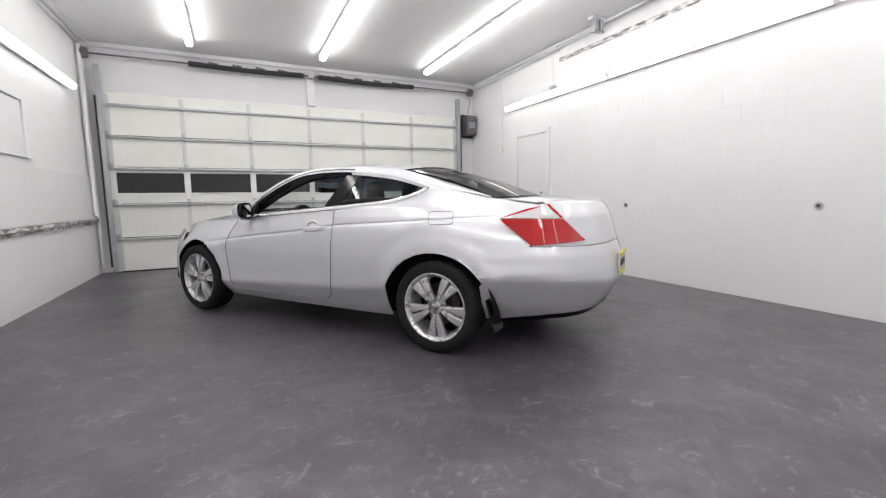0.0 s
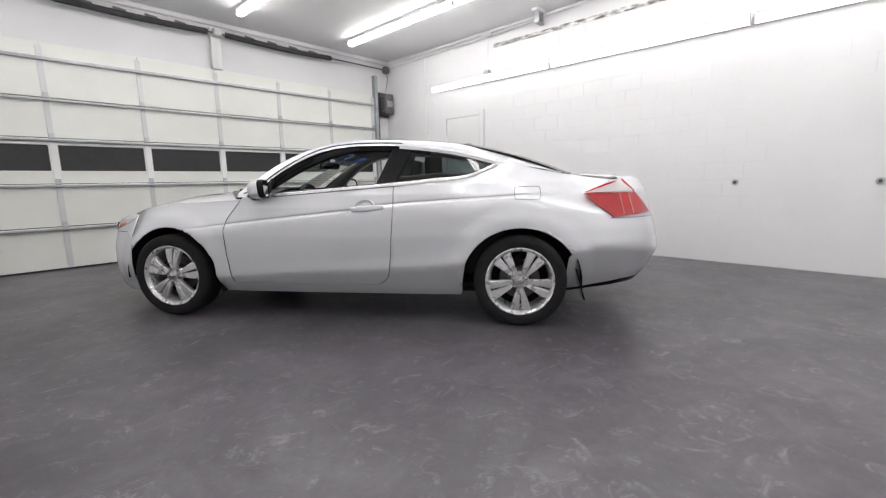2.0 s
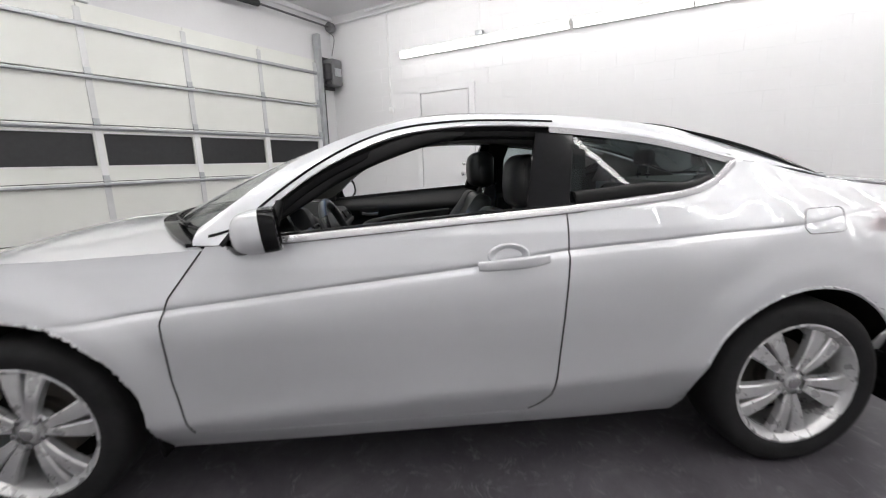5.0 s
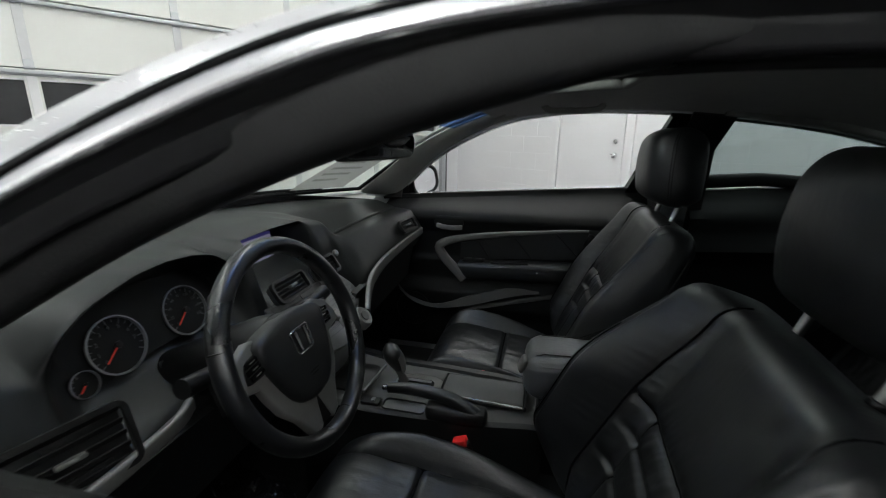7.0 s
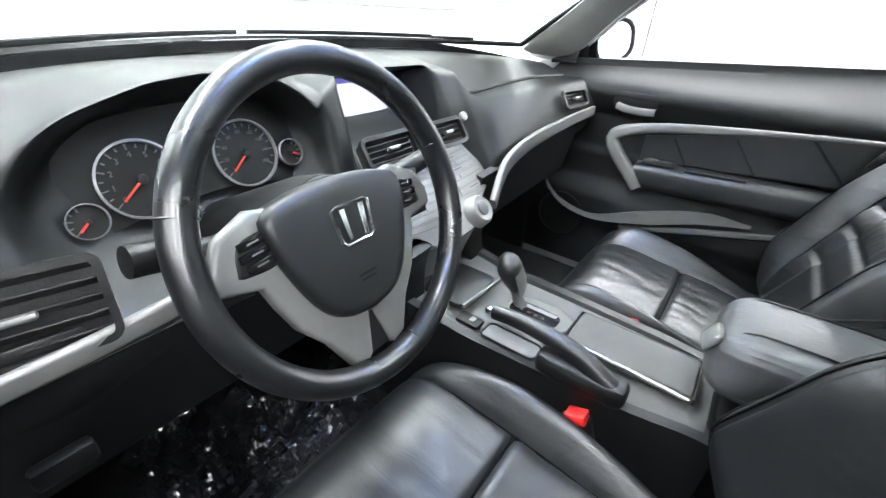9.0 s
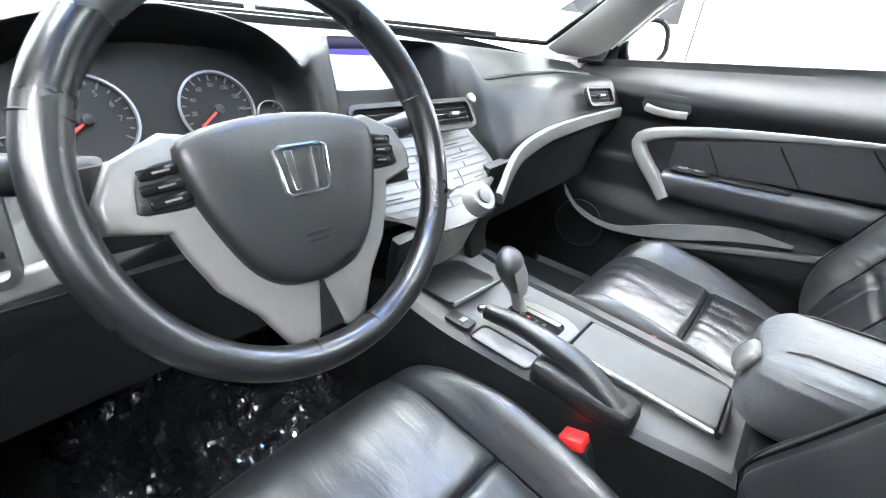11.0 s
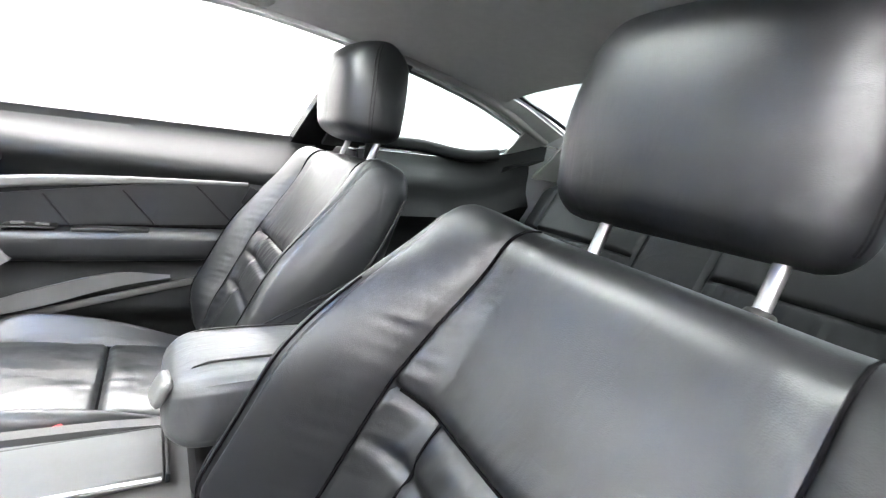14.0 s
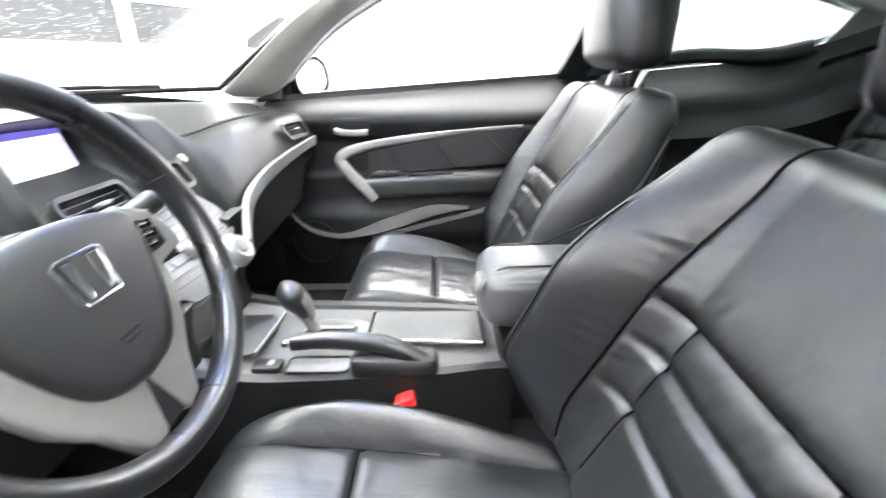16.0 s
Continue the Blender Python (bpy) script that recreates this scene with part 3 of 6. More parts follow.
def s_of(y):
    return float(np.interp(y, PLAN[:, 1], PLAN_S))


def skin(s, z):
    """The body side at the place s along its plan (0 tail, 1 nose) and the height z."""
    i = s * (len(PLAN) - 1)
    k = min(int(i), len(PLAN) - 2)
    f = i - k
    x, y = PLAN[k] * (1 - f) + PLAN[k + 1] * f
    tx, ty = PLAN[k + 1] - PLAN[k]
    n = math.hypot(tx, ty)
    nx, ny = ty / n, -tx / n
    wr, wf = 1 - smooth(-.75, .1, y), smooth(2.3, 3.1, y)
    d = np.interp(z, *Z_MID) * (1 - wr) * (1 - wf) + np.interp(z, *Z_REAR) * wr * (1 - wf) + np.interp(z, *Z_FRONT) * wf
    zc = CREASE(y)[0]
    w = smooth(-.6, -.2, y) * (1 - smooth(2.35, 2.75, y))
    d += w * (.010 * smooth(zc - .022, zc - .002, z) - .005 * smooth(zc - .001, zc + .007, z)) * math.exp(-max(0, z - zc) / .09)
    for yc, ry, rz in ARCHES:
        ro = math.hypot(y - yc, z - .32)
        d -= .016 * smooth(.56, .43, ro) * smooth(.20, .34, z)
    zl = KINK(y)[0]
    k = 1 - smooth(2.3, 2.5, y)
    d += k * (.32 * max(0, zl - z) - .009 * math.exp(-((z - zl) / .07) ** 2))
    return Vector((x + nx * d, y + ny * d, z))


BELT = table([(-.80, -.655, 1.022), (-.70, -.64, 1.03), (-.43, -.592, 1.064), (-.2, -.60, 1.105), (0, -.635, 1.148), (.10, -.65, 1.158), (.16, -.655, 1.155), (.22, -.69, 1.125), (.30, -.745, 1.09), (.43, -.805, 1.058), (.6, -.845, 1.042),
              (.9, -.863, 1.017), (1.3, -.867, .99), (1.7, -.865, .962), (1.95, -.862, .945), (2.08, -.855, .94), (2.16, -.83, .945)])
UPPER = table([(-.3, -.59, 1.087), (-.1, -.615, 1.128), (.10, -.65, 1.16), (.16, -.645, 1.158), (.36, -.635, 1.212), (.55, -.632, 1.252), (.86, -.64, 1.29), (1.1, -.648, 1.302), (1.3, -.655, 1.296), (1.485, -.68, 1.266),
               (1.68, -.735, 1.186), (1.82, -.79, 1.098), (1.95, -.85, .985), (2.0, -.86, .945), (2.14, -.85, .945)])
EDGE = table([(-.42, -.575, 1.06), (-.3, -.565, 1.09), (0, -.565, 1.185), (.25, -.57, 1.26), (.4, -.578, 1.30), (.75, -.595, 1.343), (1.07, -.602, 1.358), (1.3, -.612, 1.354), (1.5, -.635, 1.326),
              (1.7, -.672, 1.262), (1.86, -.712, 1.182), (2.0, -.755, 1.085), (2.14, -.80, .985)])
HOOD_W = table([(2.1, .815), (2.4, .815), (2.7, .795), (3.0, .73), (3.2, .645), (3.35, .56), (3.5, .42)])
HOOD_Z = table([(2.1, 1.0), (2.45, .985), (2.6, .976), (2.8, .963), (3.0, .925), (3.2, .868), (3.35, .81), (3.48, .745), (3.6, .69)])


def hood_at(x, y):
    return HOOD_Z(y)[0] - 0.075 * (abs(x) / .8) ** 2.2


def hood_edge(y):
    w = HOOD_W(y)[0]
    return Vector((-w, y, hood_at(w, y)))


def sill(y):
    z = .20 + .0 * y
    for yc, ry, rz in ARCHES:
        if abs(y - yc) < ry:
            t = abs(y - yc) / ry
            z = max(z, .32 + rz * math.sqrt(1 - t * t) if t < .97 else .2 + (.12 + rz * .243) * (1 - t) / .03)
    return z


def side_panel(low, top, front, back, nu=60, nv=24, thick=.006, crease=False, base=None):
    """A panel of the body side. low(y), top(y) -> its edges; front(z), back(z): where it ends along the car."""
    def height(y, v):
        t = top(y)
        z0 = low(y)
        z1 = t.z if isinstance(t, Vector) else t
        z0, cut = (z0 if base is None else base), z0
        zc = CREASE(y)[0]
        if crease and z0 < zc - .02 and zc < z1 - .02:
            return max(cut, float(np.interp(v, [0, .5, .54, .58, .62, 1], [z0, zc - .024, zc - .012, zc - .001, zc + .008, z1]))), t, z1
        return max(cut, z0 + (z1 - z0) * v), t, z1

    def end(edge, v):
        a, b = .1, 1.3
        for _ in range(26):
            m = (a + b) / 2
            a, b = (m, b) if height(edge(m), v)[0] > m else (a, m)
        return s_of(edge((a + b) / 2))
    ends = [(end(back, j / nv), end(front, j / nv)) for j in range(nv + 1)]

    def fn(u, v):
        s0, s1 = ends[round(v * nv)]
        s = s0 + (s1 - s0) * u
        y = float(np.interp(s, PLAN_S, PLAN[:, 1]))
        z, t, z1 = height(y, v)
        p = skin(s, z)
        if isinstance(t, Vector):
            p.x += (t.x - skin(s, z1).x) * smooth(z1 - .27, z1, z)
        return p
    bm = grid(fn, nu, nv, out=(-1, 0, 0))
    bmesh.ops.remove_doubles(bm, verts=bm.verts, dist=1e-5)
    shell(bm, thick)
    return bm


def both(name, make, mat, parent, label="", **kw):
    a = part(name, make(), mat, parent, label, **kw)
    b = part(name, flipx(make()), mat, parent, label, **kw)
    return a, b


def belt(y):
    return Vector((*BELT(y)[:1], y, BELT(y)[1]))


door_back = lambda v: float(np.interp(v, [.20, .283, .31, .36, .45, .85, 1.02], [1.04, 1.035, .985, .945, .93, .897, .897]))
door_front = lambda v: float(np.interp(v, [.2, .28, .36, .5, .7, .78, .87, .94], [2.195, 2.195, 2.21, 2.23, 2.238, 2.212, 2.148, 2.09]))
both("door_skin", lambda: side_panel(lambda y: .283, belt, door_front, lambda v: door_back(v) + .004, 90, 50, crease=True), M["silver"], car, "silver door panel with a crease")
both("rocker", lambda: side_panel(lambda y: .2, lambda y: .278, lambda v: 2.20, lambda v: 1.035, 60, 6), M["silver"], car)
both("fender", lambda: side_panel(sill, hood_edge, lambda v: float(np.interp(v, [.2, .55, .66, .80], [3.09, 3.09, 3.13, 3.26])), lambda v: door_front(v) + .006, 150, 50, crease=True, base=.2), M["silver"], car)
both("quarter_panel", lambda: side_panel(sill, belt, lambda v: door_back(v) - .002,
                                         lambda v: float(np.interp(v, [.2, .5, .765, .80, 1.1], [-.335, -.335, -.645, -.69, -.74])), 150, 50, crease=True, base=.2), M["silver"], car)
seam = lambda y: float(np.interp(y, [-1.1, -.64, -.5, -.33], [.765, .765, .665, .50]))
both("rear_bumper", lambda: side_panel(lambda y: float(np.interp(y, [-1.1, -.8, -.46, -.33], [.315, .305, .255, .245])), lambda y: seam(y) - .004, lambda v: -.335, lambda v: -1.0999, 80, 22), M["silver"], car, "silver rear bumper")
both("bumper_valance", lambda: side_panel(lambda y: float(np.interp(y, [-1.1, -.8, -.46, -.33], [.275, .265, .225, .22])), lambda y: float(np.interp(y, [-1.1, -.8, -.46, -.33], [.311, .301, .251, .241])), lambda v: -.36, lambda v: -1.0999, 40, 4), M["trimblack"], car)
both("tail_panel", lambda: side_panel(lambda y: seam(y), lambda y: float(np.interp(y, [-1.1, -.9, -.76, -.6], [1.035, 1.035, 1.035, 1.02])), lambda v: -.66, lambda v: -1.0999, 40, 14), M["silver"], car)
both("front_bumper", lambda: side_panel(lambda y: float(np.interp(y, [3.0, 3.2, 3.65], [.2, .17, .16])), lambda y: float(np.interp(y, [3.05, 3.2, 3.35, 3.5, 3.65], [.60, .67, .665, .64, .63])), lambda v: 3.6449, lambda v: float(np.interp(v, [.2, .45, .66], [3.11, 3.11, 3.10])), 50, 18), M["silver"], car, "silver front bumper")
both("nose_panel", lambda: side_panel(lambda y: float(np.interp(y, [3.05, 3.2, 3.35, 3.5, 3.65], [.604, .674, .669, .644, .634])), lambda y: float(np.interp(y, [3.1, 3.28, 3.42, 3.65], [.80, .80, .765, .72])), lambda v: 3.6449, lambda v: 3.13, 40, 8), M["silver"], car)
both("roof_rail", lambda: grid(lambda u, v: (lambda y: Vector(((lambda a, b: a + (b - a) * v + .0)(UPPER(y)[0], EDGE(y)[0]) - .012 * math.sin(math.pi * v), y, UPPER(y)[1] + (EDGE(y)[1] - UPPER(y)[1]) * v)))(-.3 + 2.43 * u), 110, 8, (-1, 0, .4), .006), M["silver"], car)


def roof_z(x, y):
    e = EDGE(y)
    return e[1] + .045 * (1 - (x / e[0]) ** 2)


SUN = (.92, 1.41, .36)


def roof_piece(y0, y1, x0, x1, nu, nv):
    return grid(lambda u, v: (lambda y: (lambda x: Vector((x, y, roof_z(x, y))))(x0(y) + (x1(y) - x0(y)) * u))(y0 + (y1 - y0) * v), nu, nv, (0, 0, 1), .006)


roof = joined(roof_piece(SUN[1], 1.47, lambda y: EDGE(y)[0], lambda y: -EDGE(y)[0], 40, 10), roof_piece(.42, SUN[0], lambda y: EDGE(y)[0], lambda y: -EDGE(y)[0], 40, 6),
              roof_piece(SUN[0], SUN[1], lambda y: EDGE(y)[0], lambda y: -SUN[2], 8, 12), roof_piece(SUN[0], SUN[1], lambda y: SUN[2], lambda y: -EDGE(y)[0], 8, 12))
bmesh.ops.remove_doubles(roof, verts=roof.verts, dist=1e-5)
part("roof", roof, M["silver"], car, "silver roof with beads of water")
part("hood", grid(lambda u, v: (lambda t: (lambda y: (lambda x: Vector((x, y, hood_at(x, y))))((2 * u - 1) * HOOD_W(y)[0] * .993))(2.12 + .36 * (1 - (2 * u - 1) ** 2) * (1 - t) + (1.34 - .2 * (2 * u - 1) ** 2) * t))(v), 50, 30, (0, 0, 1), .008), M["silver"], car, "silver bonnet")


def screen_at(u, v):
    """The windscreen, u across, v from its foot to the roof."""
    k = 2 * u - 1
    foot = Vector((k * .765, 2.13 + .36 * (1 - k * k), .985))
    head = Vector((k * .612, 1.47 + .04 * (1 - k * k) - .02, 0))
    head.z = EDGE(1.5)[1] + .045 * (1 - k * k) - .003
    p = foot.lerp(head, v)
    bulge = math.sin(math.pi * v) * .03
    return p + Vector((0, bulge * .5, bulge))


def rear_screen(u, v):
    k = 2 * u - 1
    foot = Vector((k * .56, -.33 - .10 * (1 - k * k), 1.075 + .015 * (1 - k * k)))
    head = Vector((k * .572, .42 - .02 * (1 - k * k), EDGE(.42)[1] + .043 * (1 - k * k)))
    p = foot.lerp(head, v)
    return p + Vector((0, -.5, 1)) * (math.sin(math.pi * v) * .02)


ws = part("windscreen", grid(screen_at, 30, 16, (0, 1, 1)), M["glass"], car, "wet clear windscreen")
rs = part("rear_window", grid(rear_screen, 30, 16, (0, -1, 1)), M["tint"], car, "tinted rear window")
part("screen_seal", joined(*[sweep([screen_at(u, v) + Vector((0, 0, -.002)) for u, v in pts], circle(.008, 6)) for pts in
     ([(0, k / 20) for k in range(21)], [(1, k / 20) for k in range(21)], [(k / 20, 1) for k in range(21)], [(k / 20, 0) for k in range(21)])]), M["trimblack"], car)
part("screen_seal", joined(*[sweep([rear_screen(u, v) for u, v in pts], circle(.007, 6)) for pts in
     ([(0, k / 20) for k in range(21)], [(1, k / 20) for k in range(21)], [(k / 20, 1) for k in range(21)], [(k / 20, 0) for k in range(21)])]), M["trimblack"], car)


def deck_at(u, v):
    """The boot lid, from the rear window's foot to its rear lip."""
    k = 2 * u - 1
    front = Vector((k * .56, -.34 - .10 * (1 - k * k), 1.072 + .015 * (1 - k * k)))
    q = skin(s_of(-.76) * abs(k) ** .85, 1.035)
    lip = Vector((math.copysign(q.x, k) if k else 0, q.y, q.z))
    p = front.lerp(lip, v)
    p.z += .018 * math.sin(math.pi * v) * (1 - .6 * k * k) + .012 * smooth(.75, .95, v) * smooth(1.0, .96, v)
    return p


part("trunk_lid", grid(deck_at, 40, 24, (0, 0, 1), .008), M["silver"], car, "silver boot lid")
part("rear_emblem", lathe([(.030, 0), (.036, .004), (.030, .008), (.026, .004), (.030, 0)], 24, Matrix.Translation((0, -1.005, .92)) @ Matrix.Rotation(radians(78), 4, "X")), M["chrome"], car, "chrome ring emblem")
part("rear_badge", box((.13, .006, .016), (.33, -.975, .84), .002, rot=(-8, 0, 10)), M["chrome"], car, "chrome badge bar")
plate_holder = part("number_plate", box((.31, .012, .155), (0, -1.098, .60), .004, rot=(-4, 0, 0)), M["paper"], car, "number plate with yellow border")
part("plate_border", joined(box((.31, .006, .03), (0, -1.106, .665), .002), box((.31, .006, .03), (0, -1.106, .535), .002)), M["plateyellow"], plate_holder, "yellow band")
part("plate_bar", box((.22, .004, .05), (0, -1.106, .60), .001), M["dark"], plate_holder, "dark bar")


def sz_patch(corners, lift, nu=16, nv=8):
    """A piece laid on the skin; corners: (y, z) in turn."""
    c = [(s_of(y), z) for y, z in corners]

    def fn(u, v):
        s = (c[0][0] * (1 - u) + c[1][0] * u) * (1 - v) + (c[3][0] * (1 - u) + c[2][0] * u) * v
        z = (c[0][1] * (1 - u) + c[1][1] * u) * (1 - v) + (c[3][1] * (1 - u) + c[2][1] * u) * v
        p = skin(s, z)
        q = skin(min(1, s + .002), z)
        n = Vector((-(q - p).y, (q - p).x, 0)).normalized()
        if n.x > 0 and abs(n.x) > .05:
            n = -n
        if n.y > 0 and p.y < -.9:
            n = -n
        return p + n * lift
    return grid(fn, nu, nv, (-1, -.3 if corners[0][1] < 0 else .3, .1), .02)


for flip in (False, True):
    f = flipx if flip else (lambda b: b)
    tl = part("tail_lamp", f(sz_patch([(-.655, .772), (-.977, .797), (-.866, .938), (-.452, .940)], .012)), M["redlens"], car, "red and clear tail lamp")
    part("clear_lens", f(sz_patch([(-.475, .945), (-.850, .943), (-.772, 1.026), (-.62, .996)], .012)), M["whitelens"], tl, "clear reversing lens")
    part("red_brow", f(sz_patch([(-.852, .943), (-.868, .943), (-.788, 1.036), (-.774, 1.030)], .013, 3, 8)), M["redlens"], tl)
    part("red_brow", f(sz_patch([(-.448, .946), (-.474, .948), (-.774, 1.034), (-.62, 1.004)], .013, 12, 3)), M["redlens"], tl)
    for y0 in (-.735, -.815):
        part("lens_divider", f(sz_patch([(y0, .788), (y0 - .007, .788), (y0 + .012, .934), (y0 + .019, .934)], .014, 2, 8)), M["pinklens"], tl, "pale reflector line")
    hl = part("head_lamp", f(sz_patch([(3.22, .735), (3.5, .655), (3.45, .752), (3.15, .778)], .006)), M["whitelens"], car, "clear headlamp")
    part("indicator", f(sz_patch([(3.27, .722), (3.36, .700), (3.35, .730), (3.24, .752)], .010)), M["amber"], hl)
    for yc in (0, 2.741):
        part("arch_liner", f(joined(grid(lambda u, v: (lambda a: Vector((-.54 - .31 * v, yc + .425 * math.cos(a), .325 + .405 * math.sin(a))))(math.pi * (1.04 * u - .02)), 28, 4, (0, 0, -1), .006),
                                    grid(lambda u, v: (lambda a: Vector((-.555, yc + .42 * v * math.cos(a), .325 + .40 * v * math.sin(a))))(math.pi * (1.04 * u - .02)), 28, 3, (-1, 0, 0), .006))), M["under"], car, "black wheel arch liner")
    for y1 in (-.36, 2.32):
        part("mud_flap", f(grid(lambda u, v: Vector((-.725 - .15 * u, y1 - (.02 + .06 * (1 - v) if y1 < 0 else -.02 * v), .200 + (.215 if y1 < 0 else .175) * v)), 4, 6, (0, 1, 0), .01)), M["trimblack"], car, "black mud flap")

flap = [(-.05 - x, .948 + y) for x, y in rrect(.178, .088, .022)]
part("fuel_gap", sweep([skin(s_of(y), z) + Vector((-.0006, 0, 0)) for y, z in flap], circle(.0016, 5), closed=True), M["seamgrey"], car, "round-cornered fuel flap seam")

def mirror_shell(rows):
    """Rounded mirror housing: rows (depth along y, size), a wide rounded outline narrower at its outer end."""
    bm = bmesh.new()
    outline = [(x, z * (1 + .9 * x)) for x, z in rrect(.166, .134, .050, 6)]
    rings = [[bm.verts.new((x * k + .012 * (1 - k), y, z * k - .006 * (1 - k))) for x, z in outline] for y, k in rows]
    n = len(outline)
    for a, b in zip(rings, rings[1:]):
        for j in range(n):
            bm.faces.new((a[j], a[(j + 1) % n], b[(j + 1) % n], b[j]))
    bm.faces.new(rings[-1])
    bmesh.ops.recalc_face_normals(bm, faces=bm.faces)
    return bm


# window surrounds
chrome_low = [Vector((BELT(y)[0] - .006, y, BELT(y)[1] + .004)) for y in np.linspace(.17, 2.02, 80)]
chrome_top = [Vector((UPPER(y)[0] - .006, y, UPPER(y)[1] + .002)) for y in np.linspace(.16, 1.98, 80)]
flat = [(-.004, -.011), (.004, -.011), (.004, .011), (-.004, .011)]
for flip in (False, True):
    f = flipx if flip else (lambda b: b)
    part("frame_gap", f(sweep([(lambda k: Vector((UPPER(y)[0] * (1 - k) + EDGE(y)[0] * k - .0125, y, UPPER(y)[1] * (1 - k) + EDGE(y)[1] * k)))(.34 + .23 * smooth(1.85, 1.5, y)) for y in np.linspace(.88, 2.08, 60)], circle(.0045, 6))), M["trimblack"], car)
    part("belt_moulding", f(sweep(chrome_low, [(-.007, -.012), (.004, -.013), (.008, .010), (-.002, .012), (-.006, .006)])), M["moulding"], car, "bright window moulding")
    part("belt_gap", f(sweep([p + Vector((.004, 0, -.0145)) for p in chrome_low], circle(.0032, 5))), M["seamgrey"], car)
    part("window_moulding", f(sweep(chrome_top if flip else chrome_top[:33], flat)), M["moulding"], car, "bright window moulding")
    if not flip:
        part("window_channel", sweep([p + Vector((.022, 0, -.016)) for p in chrome_top[22:]], rrect(.03, .035, .008)), M["trimblack"], car, "black window channel")

        def frame_band(u, v):
            y = .90 + 1.09 * u
            k = float(np.interp(y, [1.2, 1.48, 1.6, 1.74, 2.0], [.14, .14, .09, .03, .03]))
            a, b = UPPER(y), EDGE(y)
            top = Vector((a[0] + (b[0] - a[0]) * k - .012 * math.sin(math.pi * k) - .012, y, a[1] + (b[1] - a[1]) * k + .004))
            low = Vector((a[0] + .030, y, a[1] - .036))
            return top.lerp(low, v) + Vector((-.014, 0, .010)) * math.sin(math.pi * v)
        part("window_frame", grid(frame_band, 80, 8, (-1, 0, 0), .012), M["frameblack"], car, "thick black door window frame")
        part("frame_lip", sweep([frame_band(u, .30) + Vector((-.002, 0, 0)) for u in np.linspace(0, 1, 60)], circle(.0035, 6)), M["trimblack"], car)
        part("frame_lip", sweep([frame_band(u, .02) + Vector((-.001, 0, 0)) for u in np.linspace(0, 1, 60)], circle(.0035, 6)), M["moulding"], car, "thin bright strip above the window frame")
        part("belt_seal", sweep([p + Vector((.03, 0, .006)) for p in chrome_low[30:]], rrect(.03, .022, .006)), M["trimblack"], car, "black belt weatherstrip")

    def post(u, v):
        y = .80 + .09 * (1 - v) + .145 * u
        a, b = Vector((BELT(y)[0], y, BELT(y)[1])), Vector((UPPER(y)[0], y, UPPER(y)[1]))
        return a.lerp(b, v) + Vector((.002, 0, 0))
    part("door_pillar", f(grid(post, 6, 14, (-1, 0, 0), .03)), M["trimblack"], car, "black door pillar")

    def pane(u, v):
        y = .17 + .625 * u + .09 * (1 - v) * u
        a, b = Vector((BELT(y)[0], y, BELT(y)[1])), Vector((UPPER(y)[0], y, UPPER(y)[1]))
        return a.lerp(b, v) + Vector((.006, 0, 0))
    part("quarter_window", f(grid(pane, 24, 10, (-1, 0, 0))), M["sidetint"], car, "dark tinted fixed window")
    # door mirror
    mm = Matrix.Translation((-.980, 1.880, 1.000) if not flip else (-.952, 1.922, 1.010)) @ Euler((radians(-6), radians(6), radians(30 if flip else 12))).to_matrix().to_4x4()
    mm = mm if flip else mm @ Matrix.Diagonal((.80, 1, 1, 1))
    mir = part("door_mirror", f(moved(mirror_shell([(d * (1 if flip or d < 0 else .78), k) for d, k in ((-.018, 1), (.012, .985), (.038, .93), (.060, .83), (.076, .66), (.086, .42), (.089, .12))]), mm)), M["silver"], car, "silver and black door mirror")
    part("inner_shell", f(moved(mirror_shell(((-.058, .80), (-.062, .90), (-.060, .98), (-.050, 1.01), (-.020, 1.012), (-.016, .96))), mm)), M["trimblack"], mir, "black mirror housing")
    part("glass", f(moved(mirror_shell(((-.056, .88), (-.0575, .86), (-.0575, .01))), mm)), M["mirror"], mir)
    part("arm", f(sweep(catmull([(-.93, 1.925, .945), (-.90, 1.95, .938), (-.855, 1.985, .946)], 10), rrect(.07, .042, .016), up=(0, 0, 1))), M["trimblack"], mir)
    part("sail", f(grid(lambda u, v: Vector((-.868 + (0 if flip else .050) * v * (1 - u), (1.925 if flip else 1.865) + (.105 if flip else .165) * u - .005 * v, .950 + ((.105 if flip else .118) * (1 - u) + .008) * v)), 6, 6, (-1, 0, 0), .025)), M["trimblack" if flip else "frameblack"], mir, "black mirror sail panel")
    if not flip:
        part("division_bar", sweep([(-.872, 1.872, .950), (-.845, 1.862, 1.01), (-.815, 1.852, 1.075)], rrect(.022, .026, .007)), M["frameblack"], mir)
    # handle in its scoop
    hd = part("door_handle", f(sweep(catmull([(-.908, 1.205, .846), (-.918, 1.175, .849), (-.923, 1.09, .854), (-.919, 1.01, .860), (-.906, .968, .864)], 24), rrect(.016, .036, .008), up=(0, 0, 1), scale=lambda u: .85 + .25 * math.sin(math.pi * u))), M["silver"], car, "silver door handle")
    part("recess", f(lathe([(0.001, -.012), (.02, -.011), (.04, -.004), (.052, .003), (.058, .0035), (.064, .0)], 32, Matrix.Translation((skin(s_of(1.1), .9).x, 1.105, .878)) @ Matrix.Rotation(radians(-90), 4, "Y") @ Matrix.Diagonal((.66, 1.12, 1.5, 1)))), M["silver"], hd)



